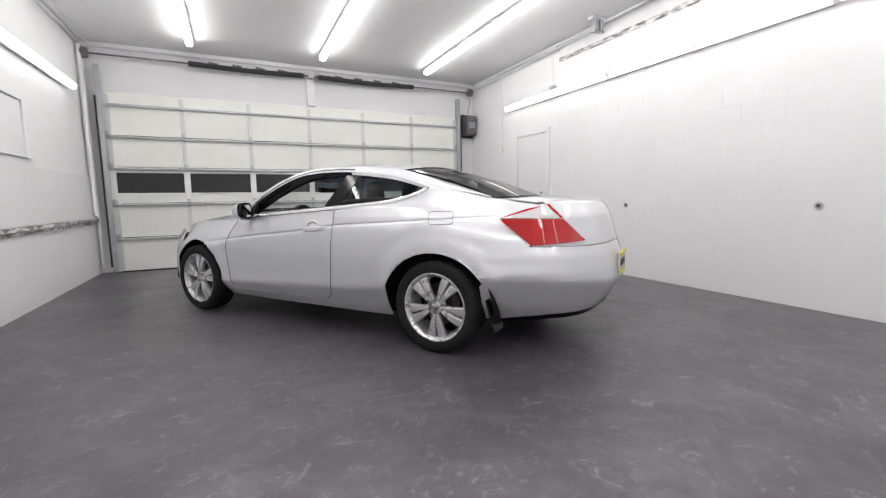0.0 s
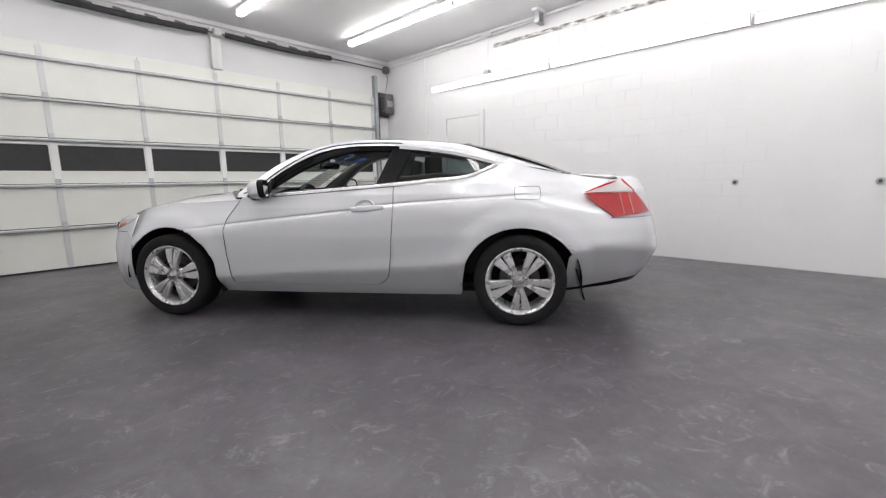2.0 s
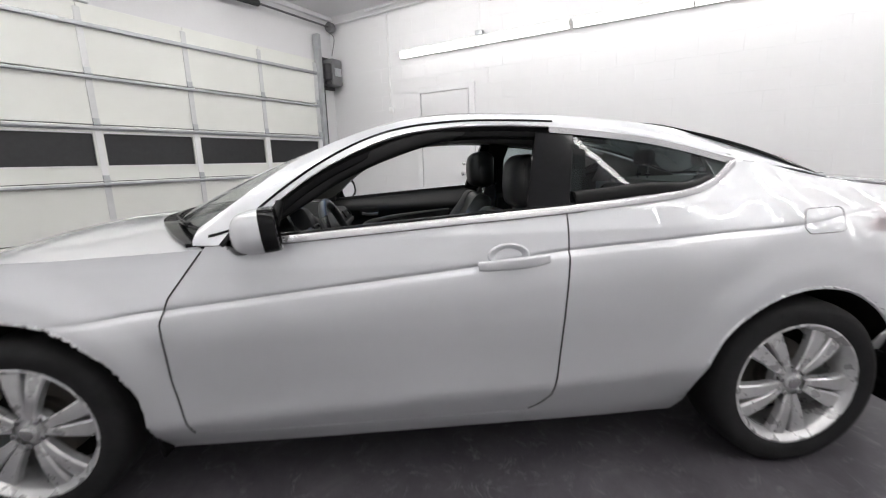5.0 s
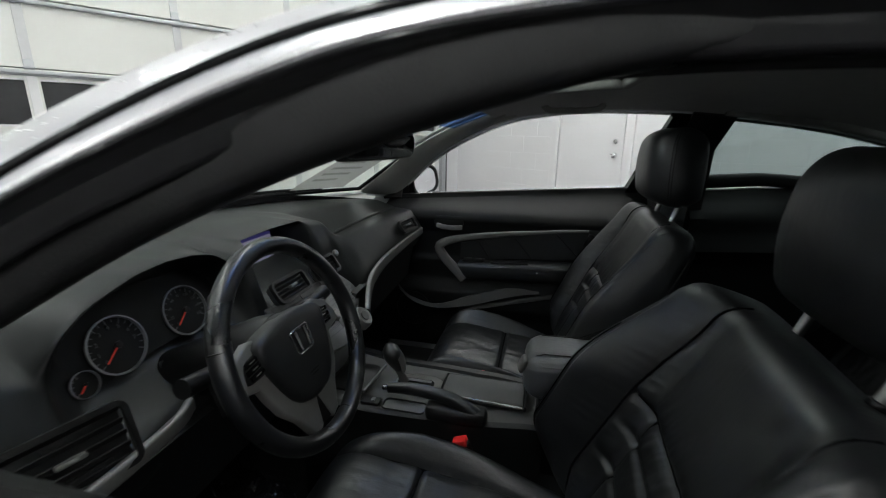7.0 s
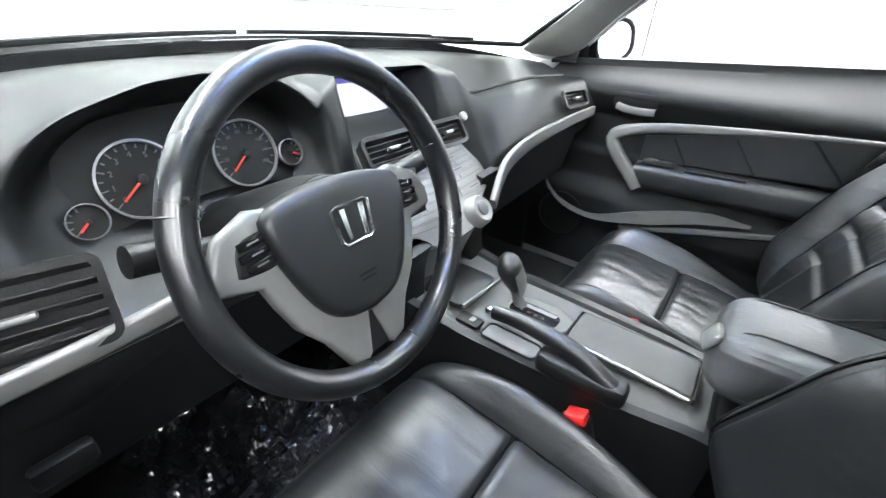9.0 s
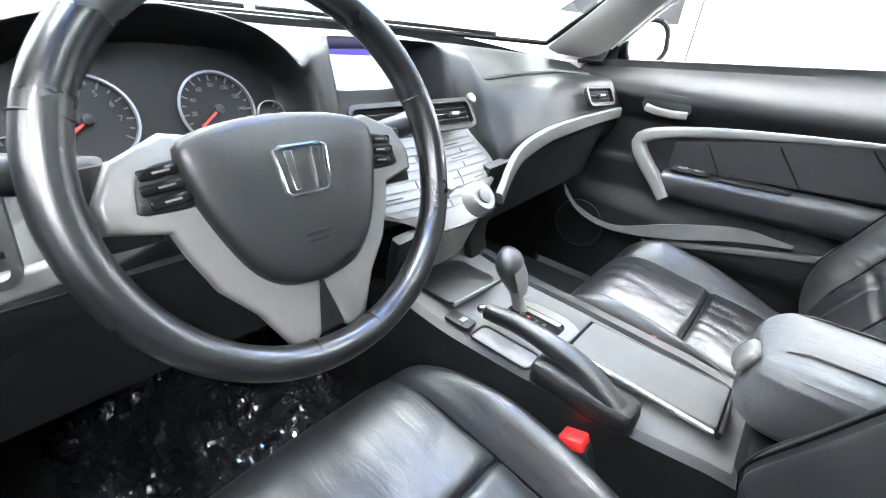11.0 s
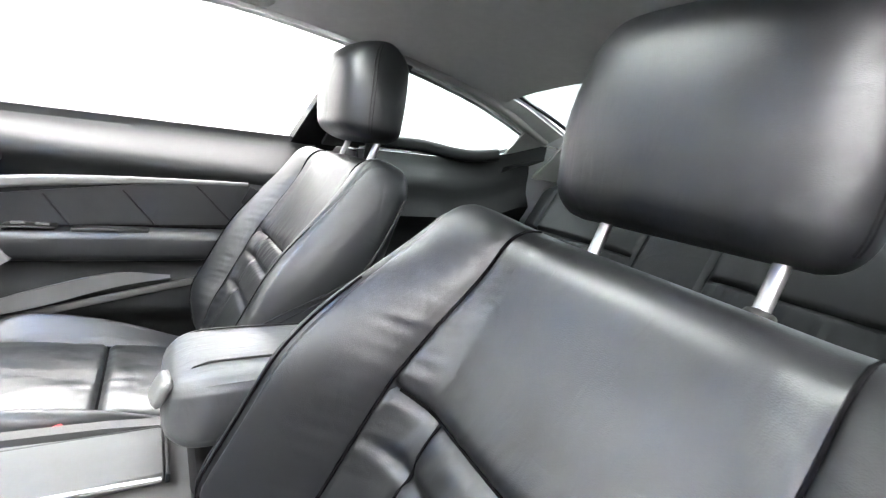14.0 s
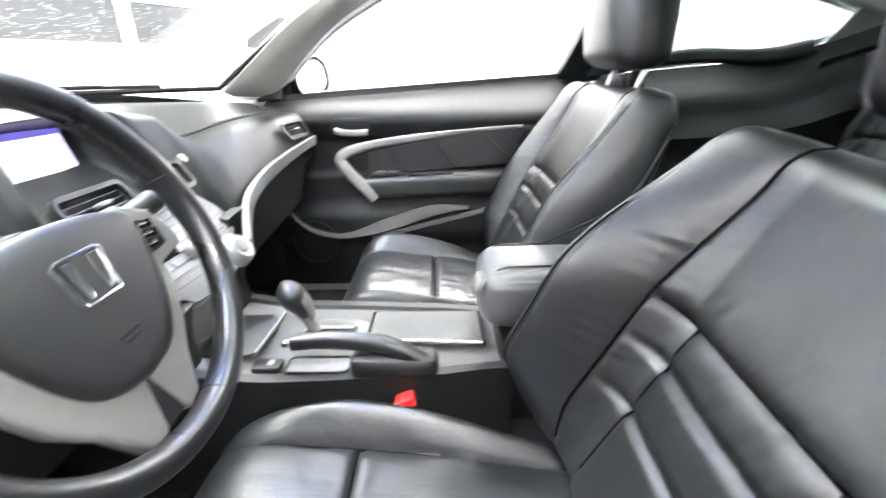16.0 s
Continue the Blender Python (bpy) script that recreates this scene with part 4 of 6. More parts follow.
def door_side(y, z):
    """The door's outer face, drawn in towards the belt line."""
    p, b = skin(s_of(y), z), BELT(y)
    p.x += (b[0] - skin(s_of(y), b[1]).x) * smooth(b[1] - .27, b[1], z) - .001
    return p


both("door_gap", lambda: sweep([door_side(door_front(z) + .003, z) for z in np.linspace(.29, .925, 40)], circle(.0028, 5)), M["seamgrey"], car)
both("rear_door_gap", lambda: sweep([door_side(door_back(z) + .001, z) for z in np.linspace(.29, .99, 40)], circle(.0024, 5)), M["seamgrey"], car)
part("pan", joined(box((1.4, 3.4, .06), (0, 1.40, .23), .02)), M["under"], car)
part("inner_shell", joined(box((1.3, .06, .4), (0, 2.62, .58), .02), box((1.2, .9, .3), (0, 3.05, .6), .05)), M["under"], car)
part("firewall", box((1.46, .04, .66), (0, 2.5, .57), .01), M["under"], car)
part("boot_floor", joined(box((1.0, .7, .4), (0, -.38, .6), .06)), M["under"], car)


def wheel():
    """Lies with its outer face towards +z."""
    w = new("wheel")
    prof = [(.236, -.1), (.25, -.108), (.29, -.112), (.312, -.104), (.324, -.09), (.328, -.06), (.329, 0), (.328, .06), (.324, .09), (.312, .104), (.29, .112), (.255, .108), (.240, .1), (.23, .08), (.23, -.08), (.236, -.1)]
    part("tyre", lathe(prof, 64), M["tyre"], w, "black road tyre")
    part("rim", lathe([(.238, .098), (.243, .102), (.236, .104), (.226, .095), (.214, .075), (.208, .03), (.206, -.08), (.212, -.08), (.216, .06), (.238, .098)], 64), M["alloy"], w, "machined alloy rim")
    part("brake", lathe([(.02, -.03), (.145, -.03), (.145, -.012), (.085, -.012), (.08, .01), (.02, .01)], 40), M["disc"], w)
    part("caliper", box((.07, .13, .07), (.125, 0, -.02), .012), M["under"], w)
    part("backing", lathe([(.01, -.07), (.21, -.07), (.21, -.065), (.01, -.065)], 32), M["under"], w)
    for k in range(5):
        for s in (-1, 1):
            a = radians(72 * k + 90 + s * 11.0)
            a0 = radians(72 * k + 90 + s * 12)
            c, d = Vector((math.cos(a), math.sin(a), 0)), Vector((-math.sin(a), math.cos(a), 0))
            r0 = Vector((math.cos(a0), math.sin(a0), 0)) * .05
            bm = bmesh.new()
            rows = []
            for t in np.linspace(0, 1, 6):
                p = r0.lerp(c * .226, t)
                wd = .012 + .022 * t
                z = .073 + .018 * math.sin(math.pi * (.15 + .75 * t))
                rows.append([bm.verts.new(p + d * x + Vector((0, 0, h))) for x, h in ((-wd, z - .035), (-wd, z - .006), (-wd * .75, z), (wd * .75, z), (wd, z - .006), (wd, z - .035))])
            for r, q in zip(rows, rows[1:]):
                for j in range(5):
                    bm.faces.new((r[j], r[j + 1], q[j + 1], q[j]))
            bmesh.ops.recalc_face_normals(bm, faces=bm.faces)
            part("spoke", bm, M["alloy"], w, angle=25)
    part("hub", lathe([(.001, .084), (.022, .084), (.03, .08), (.032, .072), (.05, .07), (.062, .06), (.066, .03)], 32), M["alloy"], w)
    part("centre_cap", cyl(.024, .01, (0, 0, .087), 24, .003), M["chrome"], w)
    for k in range(5):
        a = radians(72 * k + 54)
        part("wheel_nut", cyl(.0105, .022, (.049 * math.cos(a), .049 * math.sin(a), .074), 6, .002), M["chrome"], w)
    return w


for yc, turn in ((0, 20), (2.741, 48)):
    for sx in (-1, 1):
        w = wheel()
        w.parent = car
        w.matrix_basis = Matrix.Translation((sx * .79, yc, .329)) @ Matrix.Rotation(radians(sx * 90), 4, "Y") @ Matrix.Rotation(radians(turn), 4, "Z")

# ---- the car: its inside ----
def leather(name, colour, second, rough, crease):
    """Grained hide: fine pebbling, soft creases, worn sheen."""
    m = material(name, colour, rough=rough, spec=0.8, second=second, scale=6, amount=0.6, rough_vary=0.05)
    nt = m.node_tree
    p = nt.nodes["Principled BSDF"]
    co = nt.nodes["Texture Coordinate"].outputs["Object"]
    v = nt.nodes.new("ShaderNodeTexVoronoi")
    v.inputs["Scale"].default_value = 800
    nt.links.new(co, v.inputs["Vector"])
    b1 = nt.nodes.new("ShaderNodeBump")
    b1.inputs["Strength"].default_value, b1.inputs["Distance"].default_value = 0.12, 0.0008
    nt.links.new(v.outputs["Distance"], b1.inputs["Height"])
    n = nt.nodes.new("ShaderNodeTexNoise")
    n.inputs["Scale"].default_value, n.inputs["Detail"].default_value, n.inputs["Distortion"].default_value = 9, 2, 0.6
    nt.links.new(co, n.inputs["Vector"])
    a = nt.nodes.new("ShaderNodeMath")
    a.operation = "SUBTRACT"
    a.inputs[1].default_value = 0.5
    nt.links.new(n.outputs["Fac"], a.inputs[0])
    c = nt.nodes.new("ShaderNodeMath")
    c.operation = "ABSOLUTE"
    nt.links.new(a.outputs[0], c.inputs[0])
    r = nt.nodes.new("ShaderNodeMapRange")
    r.inputs["From Max"].default_value = 0.09
    nt.links.new(c.outputs[0], r.inputs["Value"])
    b2 = nt.nodes.new("ShaderNodeBump")
    b2.inputs["Strength"].default_value, b2.inputs["Distance"].default_value = crease, 0.003
    nt.links.new(r.outputs["Result"], b2.inputs["Height"])
    nt.links.new(b1.outputs["Normal"], b2.inputs["Normal"])
    mp = nt.nodes.new("ShaderNodeMapping")
    mp.inputs["Scale"].default_value, mp.inputs["Rotation"].default_value = (1, 0.22, 0.30), (0.3, 0.2, 0.5)
    nt.links.new(co, mp.inputs["Vector"])
    w = nt.nodes.new("ShaderNodeTexNoise")
    w.inputs["Scale"].default_value, w.inputs["Detail"].default_value, w.inputs["Distortion"].default_value = 70, 3, 1.2
    nt.links.new(mp.outputs["Vector"], w.inputs["Vector"])
    b3 = nt.nodes.new("ShaderNodeBump")
    b3.inputs["Strength"].default_value, b3.inputs["Distance"].default_value = 2.2 * crease, 0.0025
    nt.links.new(w.outputs["Fac"], b3.inputs["Height"])
    nt.links.new(b2.outputs["Normal"], b3.inputs["Normal"])
    nt.links.new(b3.outputs["Normal"], p.inputs["Normal"])
    return m


M["leather"] = leather("black_leather", (0.0050, 0.0056, 0.0068), (0.0075, 0.0083, 0.0098), 0.42, 0.09)
M["leather_used"] = leather("creased_leather", (0.0045, 0.0052, 0.0068), (0.0070, 0.0079, 0.0098), 0.41, 0.13)
# Duller copy of the leather; the rear bench's shade is put into its finish.
M["rearhide"] = leather("shaded_rear_leather", (0.0065, 0.0070, 0.0080), (0.0095, 0.0102, 0.0114), 0.47, 0.09)
M["rearhide"].node_tree.nodes["Principled BSDF"].inputs["Specular IOR Level"].default_value = 0.35
M["padhide"] = material("smooth_black_pad", (0.0085, 0.0088, 0.0096), rough=0.40, spec=0.6, second=(0.0105, 0.0109, 0.0118), scale=5, bump=0.05, bump_scale=500)
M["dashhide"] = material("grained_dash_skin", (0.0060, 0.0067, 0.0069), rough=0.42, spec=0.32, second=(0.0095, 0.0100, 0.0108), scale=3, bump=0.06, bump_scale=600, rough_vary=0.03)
M["soft"] = material("soft_black_plastic", (0.0065, 0.0068, 0.0073), rough=0.44, spec=0.5, second=(0.0085, 0.0088, 0.0094), scale=4, bump=0.1, bump_scale=420)
M["doorsoft"] = material("matt_door_plastic", (0.0062, 0.0065, 0.0069), rough=0.58, spec=0.3, second=(0.008, 0.0083, 0.0088), scale=4, bump=0.12, bump_scale=420)
# Paler than the seats: worn hide, and the armrest's sheen put into the colour.
M["armhide"] = leather("grey_worn_sheen_leather", (0.055, 0.056, 0.059), (0.085, 0.086, 0.089), 0.45, 0.16)
M["hard"] = material("hard_black_plastic", (0.005, 0.005, 0.0054), rough=0.42, spec=0.35, second=(0.0075, 0.0075, 0.008), scale=10, bump=0.12, bump_scale=300)
M["wheelhide"] = material("polished_rim_leather", (0.0065, 0.0070, 0.0082), rough=0.29, spec=0.85, second=(0.0085, 0.0090, 0.0104), scale=9, rough_vary=0.03, bump=0.05, bump_scale=200)
M["satin"] = material("satin_silver_plastic", (0.195, 0.192, 0.186), rough=0.40, metal=0.35, second=(0.168, 0.165, 0.16), scale=16, rough_vary=0.05)
M["greytrim"] = material("grey_console_plastic", (0.100, 0.0985, 0.0975), rough=0.62, spec=0.25, second=(0.085, 0.084, 0.083), scale=20, bump=0.06, bump_scale=300)
M["stack"] = material("dark_silver_panel", (0.14, 0.14, 0.142), rough=0.45, metal=0.3, second=(0.12, 0.12, 0.122), scale=30)
# For flat strips between the buttons: the gaps' shadow is put into the tone.
M["stackgap"] = material("shadowed_button_gap", (0.075, 0.075, 0.077), rough=0.5, second=(0.065, 0.065, 0.067), scale=30)
M["cloth"] = material("grey_headlining", (0.41, 0.405, 0.393), rough=0.9, second=(0.37, 0.365, 0.355), scale=40, bump=0.3, bump_scale=500)
M["pillar"] = material("grey_pillar_trim", (0.27, 0.267, 0.252), rough=0.65, second=(0.24, 0.237, 0.224), scale=20, bump=0.15, bump_scale=350)
M["thread"] = material("sunken_stitch", (0.0035, 0.0035, 0.004), rough=0.95, spec=0.05)
M["steel"] = material("brushed_steel", (0.42, 0.42, 0.41), rough=0.34, metal=0.85, second=(0.36, 0.36, 0.35), scale=40)
M["carpet"] = material("black_carpet", (0.008, 0.008, 0.009), rough=0.95, second=(0.014, 0.014, 0.015), scale=60, bump=0.8, bump_scale=300)
M["redbtn"] = material("red_plastic", (0.6, 0.02, 0.02), rough=0.35, second=(0.5, 0.015, 0.015), scale=30)
M["needle"] = material("red_needle", (0.8, 0.05, 0.03), rough=0.4)
M["dial"] = material("dial_face", (0.004, 0.004, 0.0045), rough=0.5, spec=0.3, second=(0.006, 0.006, 0.0065), scale=40)
M["ring"] = material("dial_ring", (0.2, 0.2, 0.21), rough=0.35, metal=0.3)
M["mark"] = material("dim_dial_print", (0.075, 0.075, 0.08), rough=0.5)
M["screen"] = material("lit_display", (0.05, 0.05, 0.06), rough=0.25, emit=(0.62, 0.58, 0.85), emit_strength=0.16)
M["screenblue"] = material("lit_display_edge", (0.03, 0.03, 0.06), rough=0.25, emit=(0.12, 0.1, 0.45), emit_strength=0.12)
def through_paper(name, colour):
    """Thin paper, lit from both sides."""
    m = material(name, colour, rough=0.8, second=tuple(c * .93 for c in colour), scale=12)
    nt = m.node_tree
    tl, mx = nt.nodes.new("ShaderNodeBsdfTranslucent"), nt.nodes.new("ShaderNodeMixShader")
    tl.inputs["Color"].default_value = (*colour, 1)
    mx.inputs[0].default_value = 0.4
    nt.links.new(nt.nodes["Principled BSDF"].outputs[0], mx.inputs[1])
    nt.links.new(tl.outputs[0], mx.inputs[2])
    nt.links.new(mx.outputs[0], nt.nodes["Material Output"].inputs[0])
    return m


M["notice"] = through_paper("thin_paper", (0.40, 0.40, 0.385))
M["print"] = glass("faint_print", (0.80, 0.80, 0.79), 0.6)
M["cyan"] = material("cyan_tag", (0.1, 0.5, 0.65), rough=0.5)
M["band"] = glass("blue_sun_band", (0.16, 0.32, 0.80))
M["film"] = material("crinkled_film", (0.012, 0.012, 0.014), rough=0.09, spec=0.8, bump=0.0)
DRIVER = -0.375


def sgn(v, p):
    return math.copysign(abs(v) ** p, v)


def dent(x, w):
    return math.exp(-(x / w) ** 2)


def leather_block(rows, width, front, back, face, nu=120, nv=60, power=5, top_round=0.10, bottom_round=0.06):
    """A padded block: h runs up it, width(h) is its half-width, front(h), back(h) its faces; face(x, h) is the relief of the front."""
    H = rows

    def fn(u, v):
        h = H * v
        cap = 1.0
        if v > 1 - top_round:
            t = (v - 1 + top_round) / top_round
            cap = math.sqrt(max(0, 1 - t ** 2.2))
        if v < bottom_round:
            t = 1 - v / bottom_round
            cap = min(cap, math.sqrt(max(0, 1 - t ** 2.2)))
        q = 1 - 4 * u if u < .5 else 4 * u - 3
        t = q * (1.5 - .5 * q * q)
        s = (1 - abs(t) ** power) ** .5 * (1 if u < .5 else -1)
        x = width(h) * (.80 + .20 * cap) * t
        mid, half = (front(h) + back(h)) / 2, (front(h) - back(h)) / 2
        d = mid + half * s * max(cap, .02)
        if s > 0:
            d += face(x, h) * min(1, s * 1.5) * min(1, cap * 1.5)
        return Vector((x, h, d))
    bm = grid(lambda u, v: fn(u, v), nu, nv, close_u=True)
    bmesh.ops.contextual_create(bm, geom=[e for e in bm.edges if len(e.link_faces) == 1])
    bmesh.ops.recalc_face_normals(bm, faces=bm.faces)
    return bm


def seam_at(h):
    return .164 - .012 * smooth(.30, .58, h)


def on_block(H, width, front, back, face, x, h, power=5, top_round=0.10, bottom_round=0.06):
    """The place on the front of such a block at x across and h up."""
    v, cap = h / H, 1.0
    if v > 1 - top_round:
        cap = math.sqrt(max(0, 1 - ((v - 1 + top_round) / top_round) ** 2.2))
    if v < bottom_round:
        cap = min(cap, math.sqrt(max(0, 1 - (1 - v / bottom_round) ** 2.2)))
    t = min(.999, abs(x) / (width(h) * (.80 + .20 * cap)))
    s = (1 - t ** power) ** .5
    d = (front(h) + back(h)) / 2 + (front(h) - back(h)) / 2 * s * max(cap, .02) + face(x, h) * min(1, s * 1.5) * min(1, cap * 1.5)
    return Vector((x, h, d + .0012))


def back_face(x, h, deep=.15):
    a = abs(x)
    r = deep * smooth(.115, .25, a) * smooth(-.06, .12, h) * (1 - .52 * smooth(.26, .56, h))
    seam_x = seam_at(h)
    near = abs(a - seam_x)
    r -= (.0045 * dent(near, .011) + .005 * dent(near, .004)) * smooth(.56, .46, h)
    # puckers running out from the long seams
    r += .0016 * noise.noise(Vector((x * 14, h * 95 + a * 40, deep * 9))) * dent(near - .012, .018) * smooth(.54, .44, h)
    if a < seam_x:
        down = h - .318
        r -= .005 * dent(down, .012) + .006 * dent(down, .004)
        # creases fanning from the cross seam
        r += .0024 * noise.noise(Vector((x * 85 + h * 30, h * 16, deep * 5))) * (dent(down + .03, .045) + .35 * dent(down - .03, .03))
        for k in (.255, .175):
            r -= .008 * dent(h - k, .009) * smooth(.17, .12, a)
        r += .006 * (1 - (a / seam_x) ** 2)
        if h < .318:
            r -= .003 * dent(a - .105, .010) + .005 * dent(a - .105, .004)
    r += .0022 * noise.noise(Vector((x * 9, h * 7, deep * 20)))
    r -= .004 * dent(a - .232, .004)
    return r


def cushion_face(x, h, cross=.47):
    a = abs(x)
    r = .050 * smooth(.142, .192, a) * smooth(.70, .48, h) * (.30 + .70 * smooth(.05, .42, h)) * (1 - .3 * smooth(.2, .25, a)) + .010 * smooth(.15, .2, a)
    r -= .012 * dent(a - .147, .0055)
    if a < .147:
        r -= .011 * dent(h - cross, .006)
        r += .009 * (1 - (a / .147) ** 4)
        n = noise.noise(Vector((x * 14, h * 30, cross)))
        r += .0030 * n * smooth(.16, .02, abs(h - cross)) + .0018 * noise.noise(Vector((x * 75, h * 20, cross))) * dent(h - cross, .05) + .0018 * noise.noise(Vector((x * 40, h * 12, 2 + cross)))
    return r


def head_face(x, h):
    return .012 * (1 - (x / .16) ** 2)


def front_seat(cx, reach, outer):
    """outer: -1 or 1, the side of the seat that faces its door."""
    lean = radians(24)
    cross = .47 if outer < 0 else .36
    pad = lambda x, h: cushion_face(x, h, cross)
    cush = Matrix.Translation((cx, 1.10, .345)) @ Matrix(((1, 0, 0, 0), (0, math.cos(.15), -math.sin(.15), 0), (0, math.sin(.15), math.cos(.15), 0), (0, 0, 0, 1)))
    seat = part("front_seat", moved(leather_block(reach, lambda h: .206 + .024 * smooth(.2, .5, h), lambda h: .095 + .012 * math.sin(h * 5), lambda h: -.07, pad, nu=200, nv=110, top_round=.16), cush), M["leather_used"], car, "black leather front seat with creases")
    up, fwd = Vector((0, -math.sin(lean), math.cos(lean))), Vector((0, math.cos(lean), math.sin(lean)))
    m = Matrix.Identity(4)
    for i in range(3):
        m[i][0], m[i][1], m[i][2] = (1, 0, 0)[i], up[i], fwd[i]
    ahead, rise = (0, 0) if outer < 0 else (.046, .042)
    m.translation = Vector((cx + (.010 if outer < 0 else 0), 1.2 + ahead, .43 + rise))
    if outer < 0:
        m = m @ Matrix.Rotation(radians(3), 4, "Z")
    deep, stout = (.155, .058) if outer < 0 else (.080, .030)
    shape = (.560 if outer < 0 else .582, lambda h: .282 - .026 * smooth(.3, .58, h) - .03 * smooth(.15, 0, h), lambda h: stout - .008 * smooth(.3, .6, h), lambda h: -.11 + .03 * smooth(.3, .6, h), lambda x, h: back_face(x, h, deep))
    back = part("backrest", moved(leather_block(*shape, nu=420, nv=190, power=6), m), M["leather"], seat, "black leather backrest with stitched panels")
    runs = [[(s * seam_at(h), h) for h in np.linspace(.04, shape[0] - .006, 48)] for s in (-1, 1)] + [[(s * .236, h) for h in np.linspace(.05, .40, 30)] for s in (-1, 1)]
    runs += [[(x, .318) for x in np.linspace(-.158, .158, 24)], [(-.105, h) for h in np.linspace(.05, .318, 20)], [(.105, h) for h in np.linspace(.05, .318, 20)]]
    for run in runs:
        part("seam", moved(sweep([on_block(*shape, x, h, power=6) for x, h in run], circle(.0014 if abs(run[0][0]) == .236 else .0021, 6)), m), M["thread"], back)
    for sd in (-1, 1):
        for off in (0, .016):
            edge = []
            for h in np.linspace(.03, .53, 36):
                q = .78 - 1.25 * smooth(.10, .56, h) - off * 4
                mid, hf = (shape[2](h) + shape[3](h)) / 2, (shape[2](h) - shape[3](h)) / 2
                wd = shape[1](h) * (1 - q * q) ** (1 / 6)
                edge.append(Vector((sd * (wd + .0006), h, mid + hf * q + (shape[4](wd, h) * min(1, q * 1.5) if q > 0 else 0))))
            part("piping", moved(sweep(edge, circle(.0022 if off == 0 else .0012, 6)), m), M["hard"], back)
    cs = (reach, lambda h: .206 + .024 * smooth(.2, .5, h), lambda h: .095 + .012 * math.sin(h * 5), lambda h: -.07, pad)
    for run in [[(s * .147, h) for h in np.linspace(.05, reach * .9, 40)] for s in (-1, 1)] + [[(x, cross) for x in np.linspace(-.147, .147, 20)]]:
        part("seam", moved(sweep([on_block(*cs, x, h, top_round=.16) for x, h in run], circle(.0025, 6)), cush), M["thread"], seat)
    hm = Matrix.Translation((cx + (.014 if outer < 0 else .012), .925 + ahead, (.975 if outer < 0 else .990) + rise)) @ Matrix.Rotation(radians(1), 4, "X") @ Matrix(((1, 0, 0, 0), (0, 0, 1, 0), (0, 1, 0, 0), (0, 0, 0, 1)))
    thick = .0 if outer < 0 else .028
    HH = .236 if outer < 0 else .212
    hs = (HH, lambda h: (.150 if outer < 0 else .126) + .006 * math.sin(h / HH * math.pi) - .020 * smooth(.09, .22, h), lambda h: .050 + thick + .014 * math.sin(h / HH * math.pi), lambda h: -.052, head_face)
    part("headrest", moved(leather_block(*hs, nu=140, nv=70, top_round=.26, bottom_round=.18, power=5), hm), M["leather"], seat, "black leather head restraint")
    for sd in (-1, 1):
        for q in (.40, .32):
            run = []
            for h in np.linspace(.02, .20, 30):
                cap = min(1, math.sqrt(max(0, 1 - max(0, (h / HH - .74) / .26) ** 2.2)), math.sqrt(max(0, 1 - max(0, 1 - h / HH / .18) ** 2.2)))
                wd = hs[1](h) * (.80 + .20 * cap) * (1 - q * q) ** (1 / 5)
                run.append(Vector((sd * (wd + .0003), h, (hs[2](h) + hs[3](h)) / 2 + (hs[2](h) - hs[3](h)) / 2 * q * max(cap, .02) + head_face(wd, h) * min(1, q * 1.5) * min(1, cap * 1.5))))
            part("headrest_seam", moved(sweep(run, circle(.0011, 6)), hm), M["hard"], seat)
    for s in (-.087, .087):
        part("headrest_post", rod((cx + s, .918 + ahead, 1.04 + rise), (cx + s, .957 + ahead, .922 + rise), .0072), M["steel"], seat, "bright steel post")
        part("post_collar", cyl(.0125, .009, (cx + s, .9535 + ahead, .932 + rise), 14, .003, rot=(22, 0, 0)), M["hard"], seat)
    part("side_cover", box((.03, .42, .16), (cx + outer * .262, 1.32, .36), .012), M["hard"], seat)
    part("base", box((.42, .46, .10), (cx, 1.35, .30), .02), M["carpet"], seat)
    part("bag_tag", box((.004, .03, .05), (cx + outer * .262, 1.115 + ahead, .80 + rise), .001, rot=(24, 0, 0)), M["hard"], seat)
    return seat


front_seat(DRIVER, .69, -1)
front_seat(-DRIVER, .60, 1)

# rear bench
rear = part("rear_seat", moved(leather_block(.5, lambda h: .60, lambda h: .09, lambda h: -.08, lambda x, h: -.012 * dent(abs(x) - .12, .01) + .02 * smooth(.1, .3, abs(x)) - .01 * dent(h - .22, .008)),
                               Matrix.Translation((0, .30, .40))), M["rearhide"], car, "black leather rear bench")


def rear_face(x, h):
    a = abs(x)
    r = .012 * smooth(.09, .16, a) - .014 * dent(a - .10, .008)
    if a > .11:
        r -= .012 * dent(h - .43, .007) + .012 * dent(h - .30, .007)
        r += .010 * noise.noise(Vector((x * 60, h * 9, 3))) * smooth(.28, .32, h) * smooth(.44, .40, h) + .004 * noise.noise(Vector((x * 45, h * 14, 8))) * smooth(.45, .30, h)
        r -= .012 * dent(a - .50, .008)
    return r


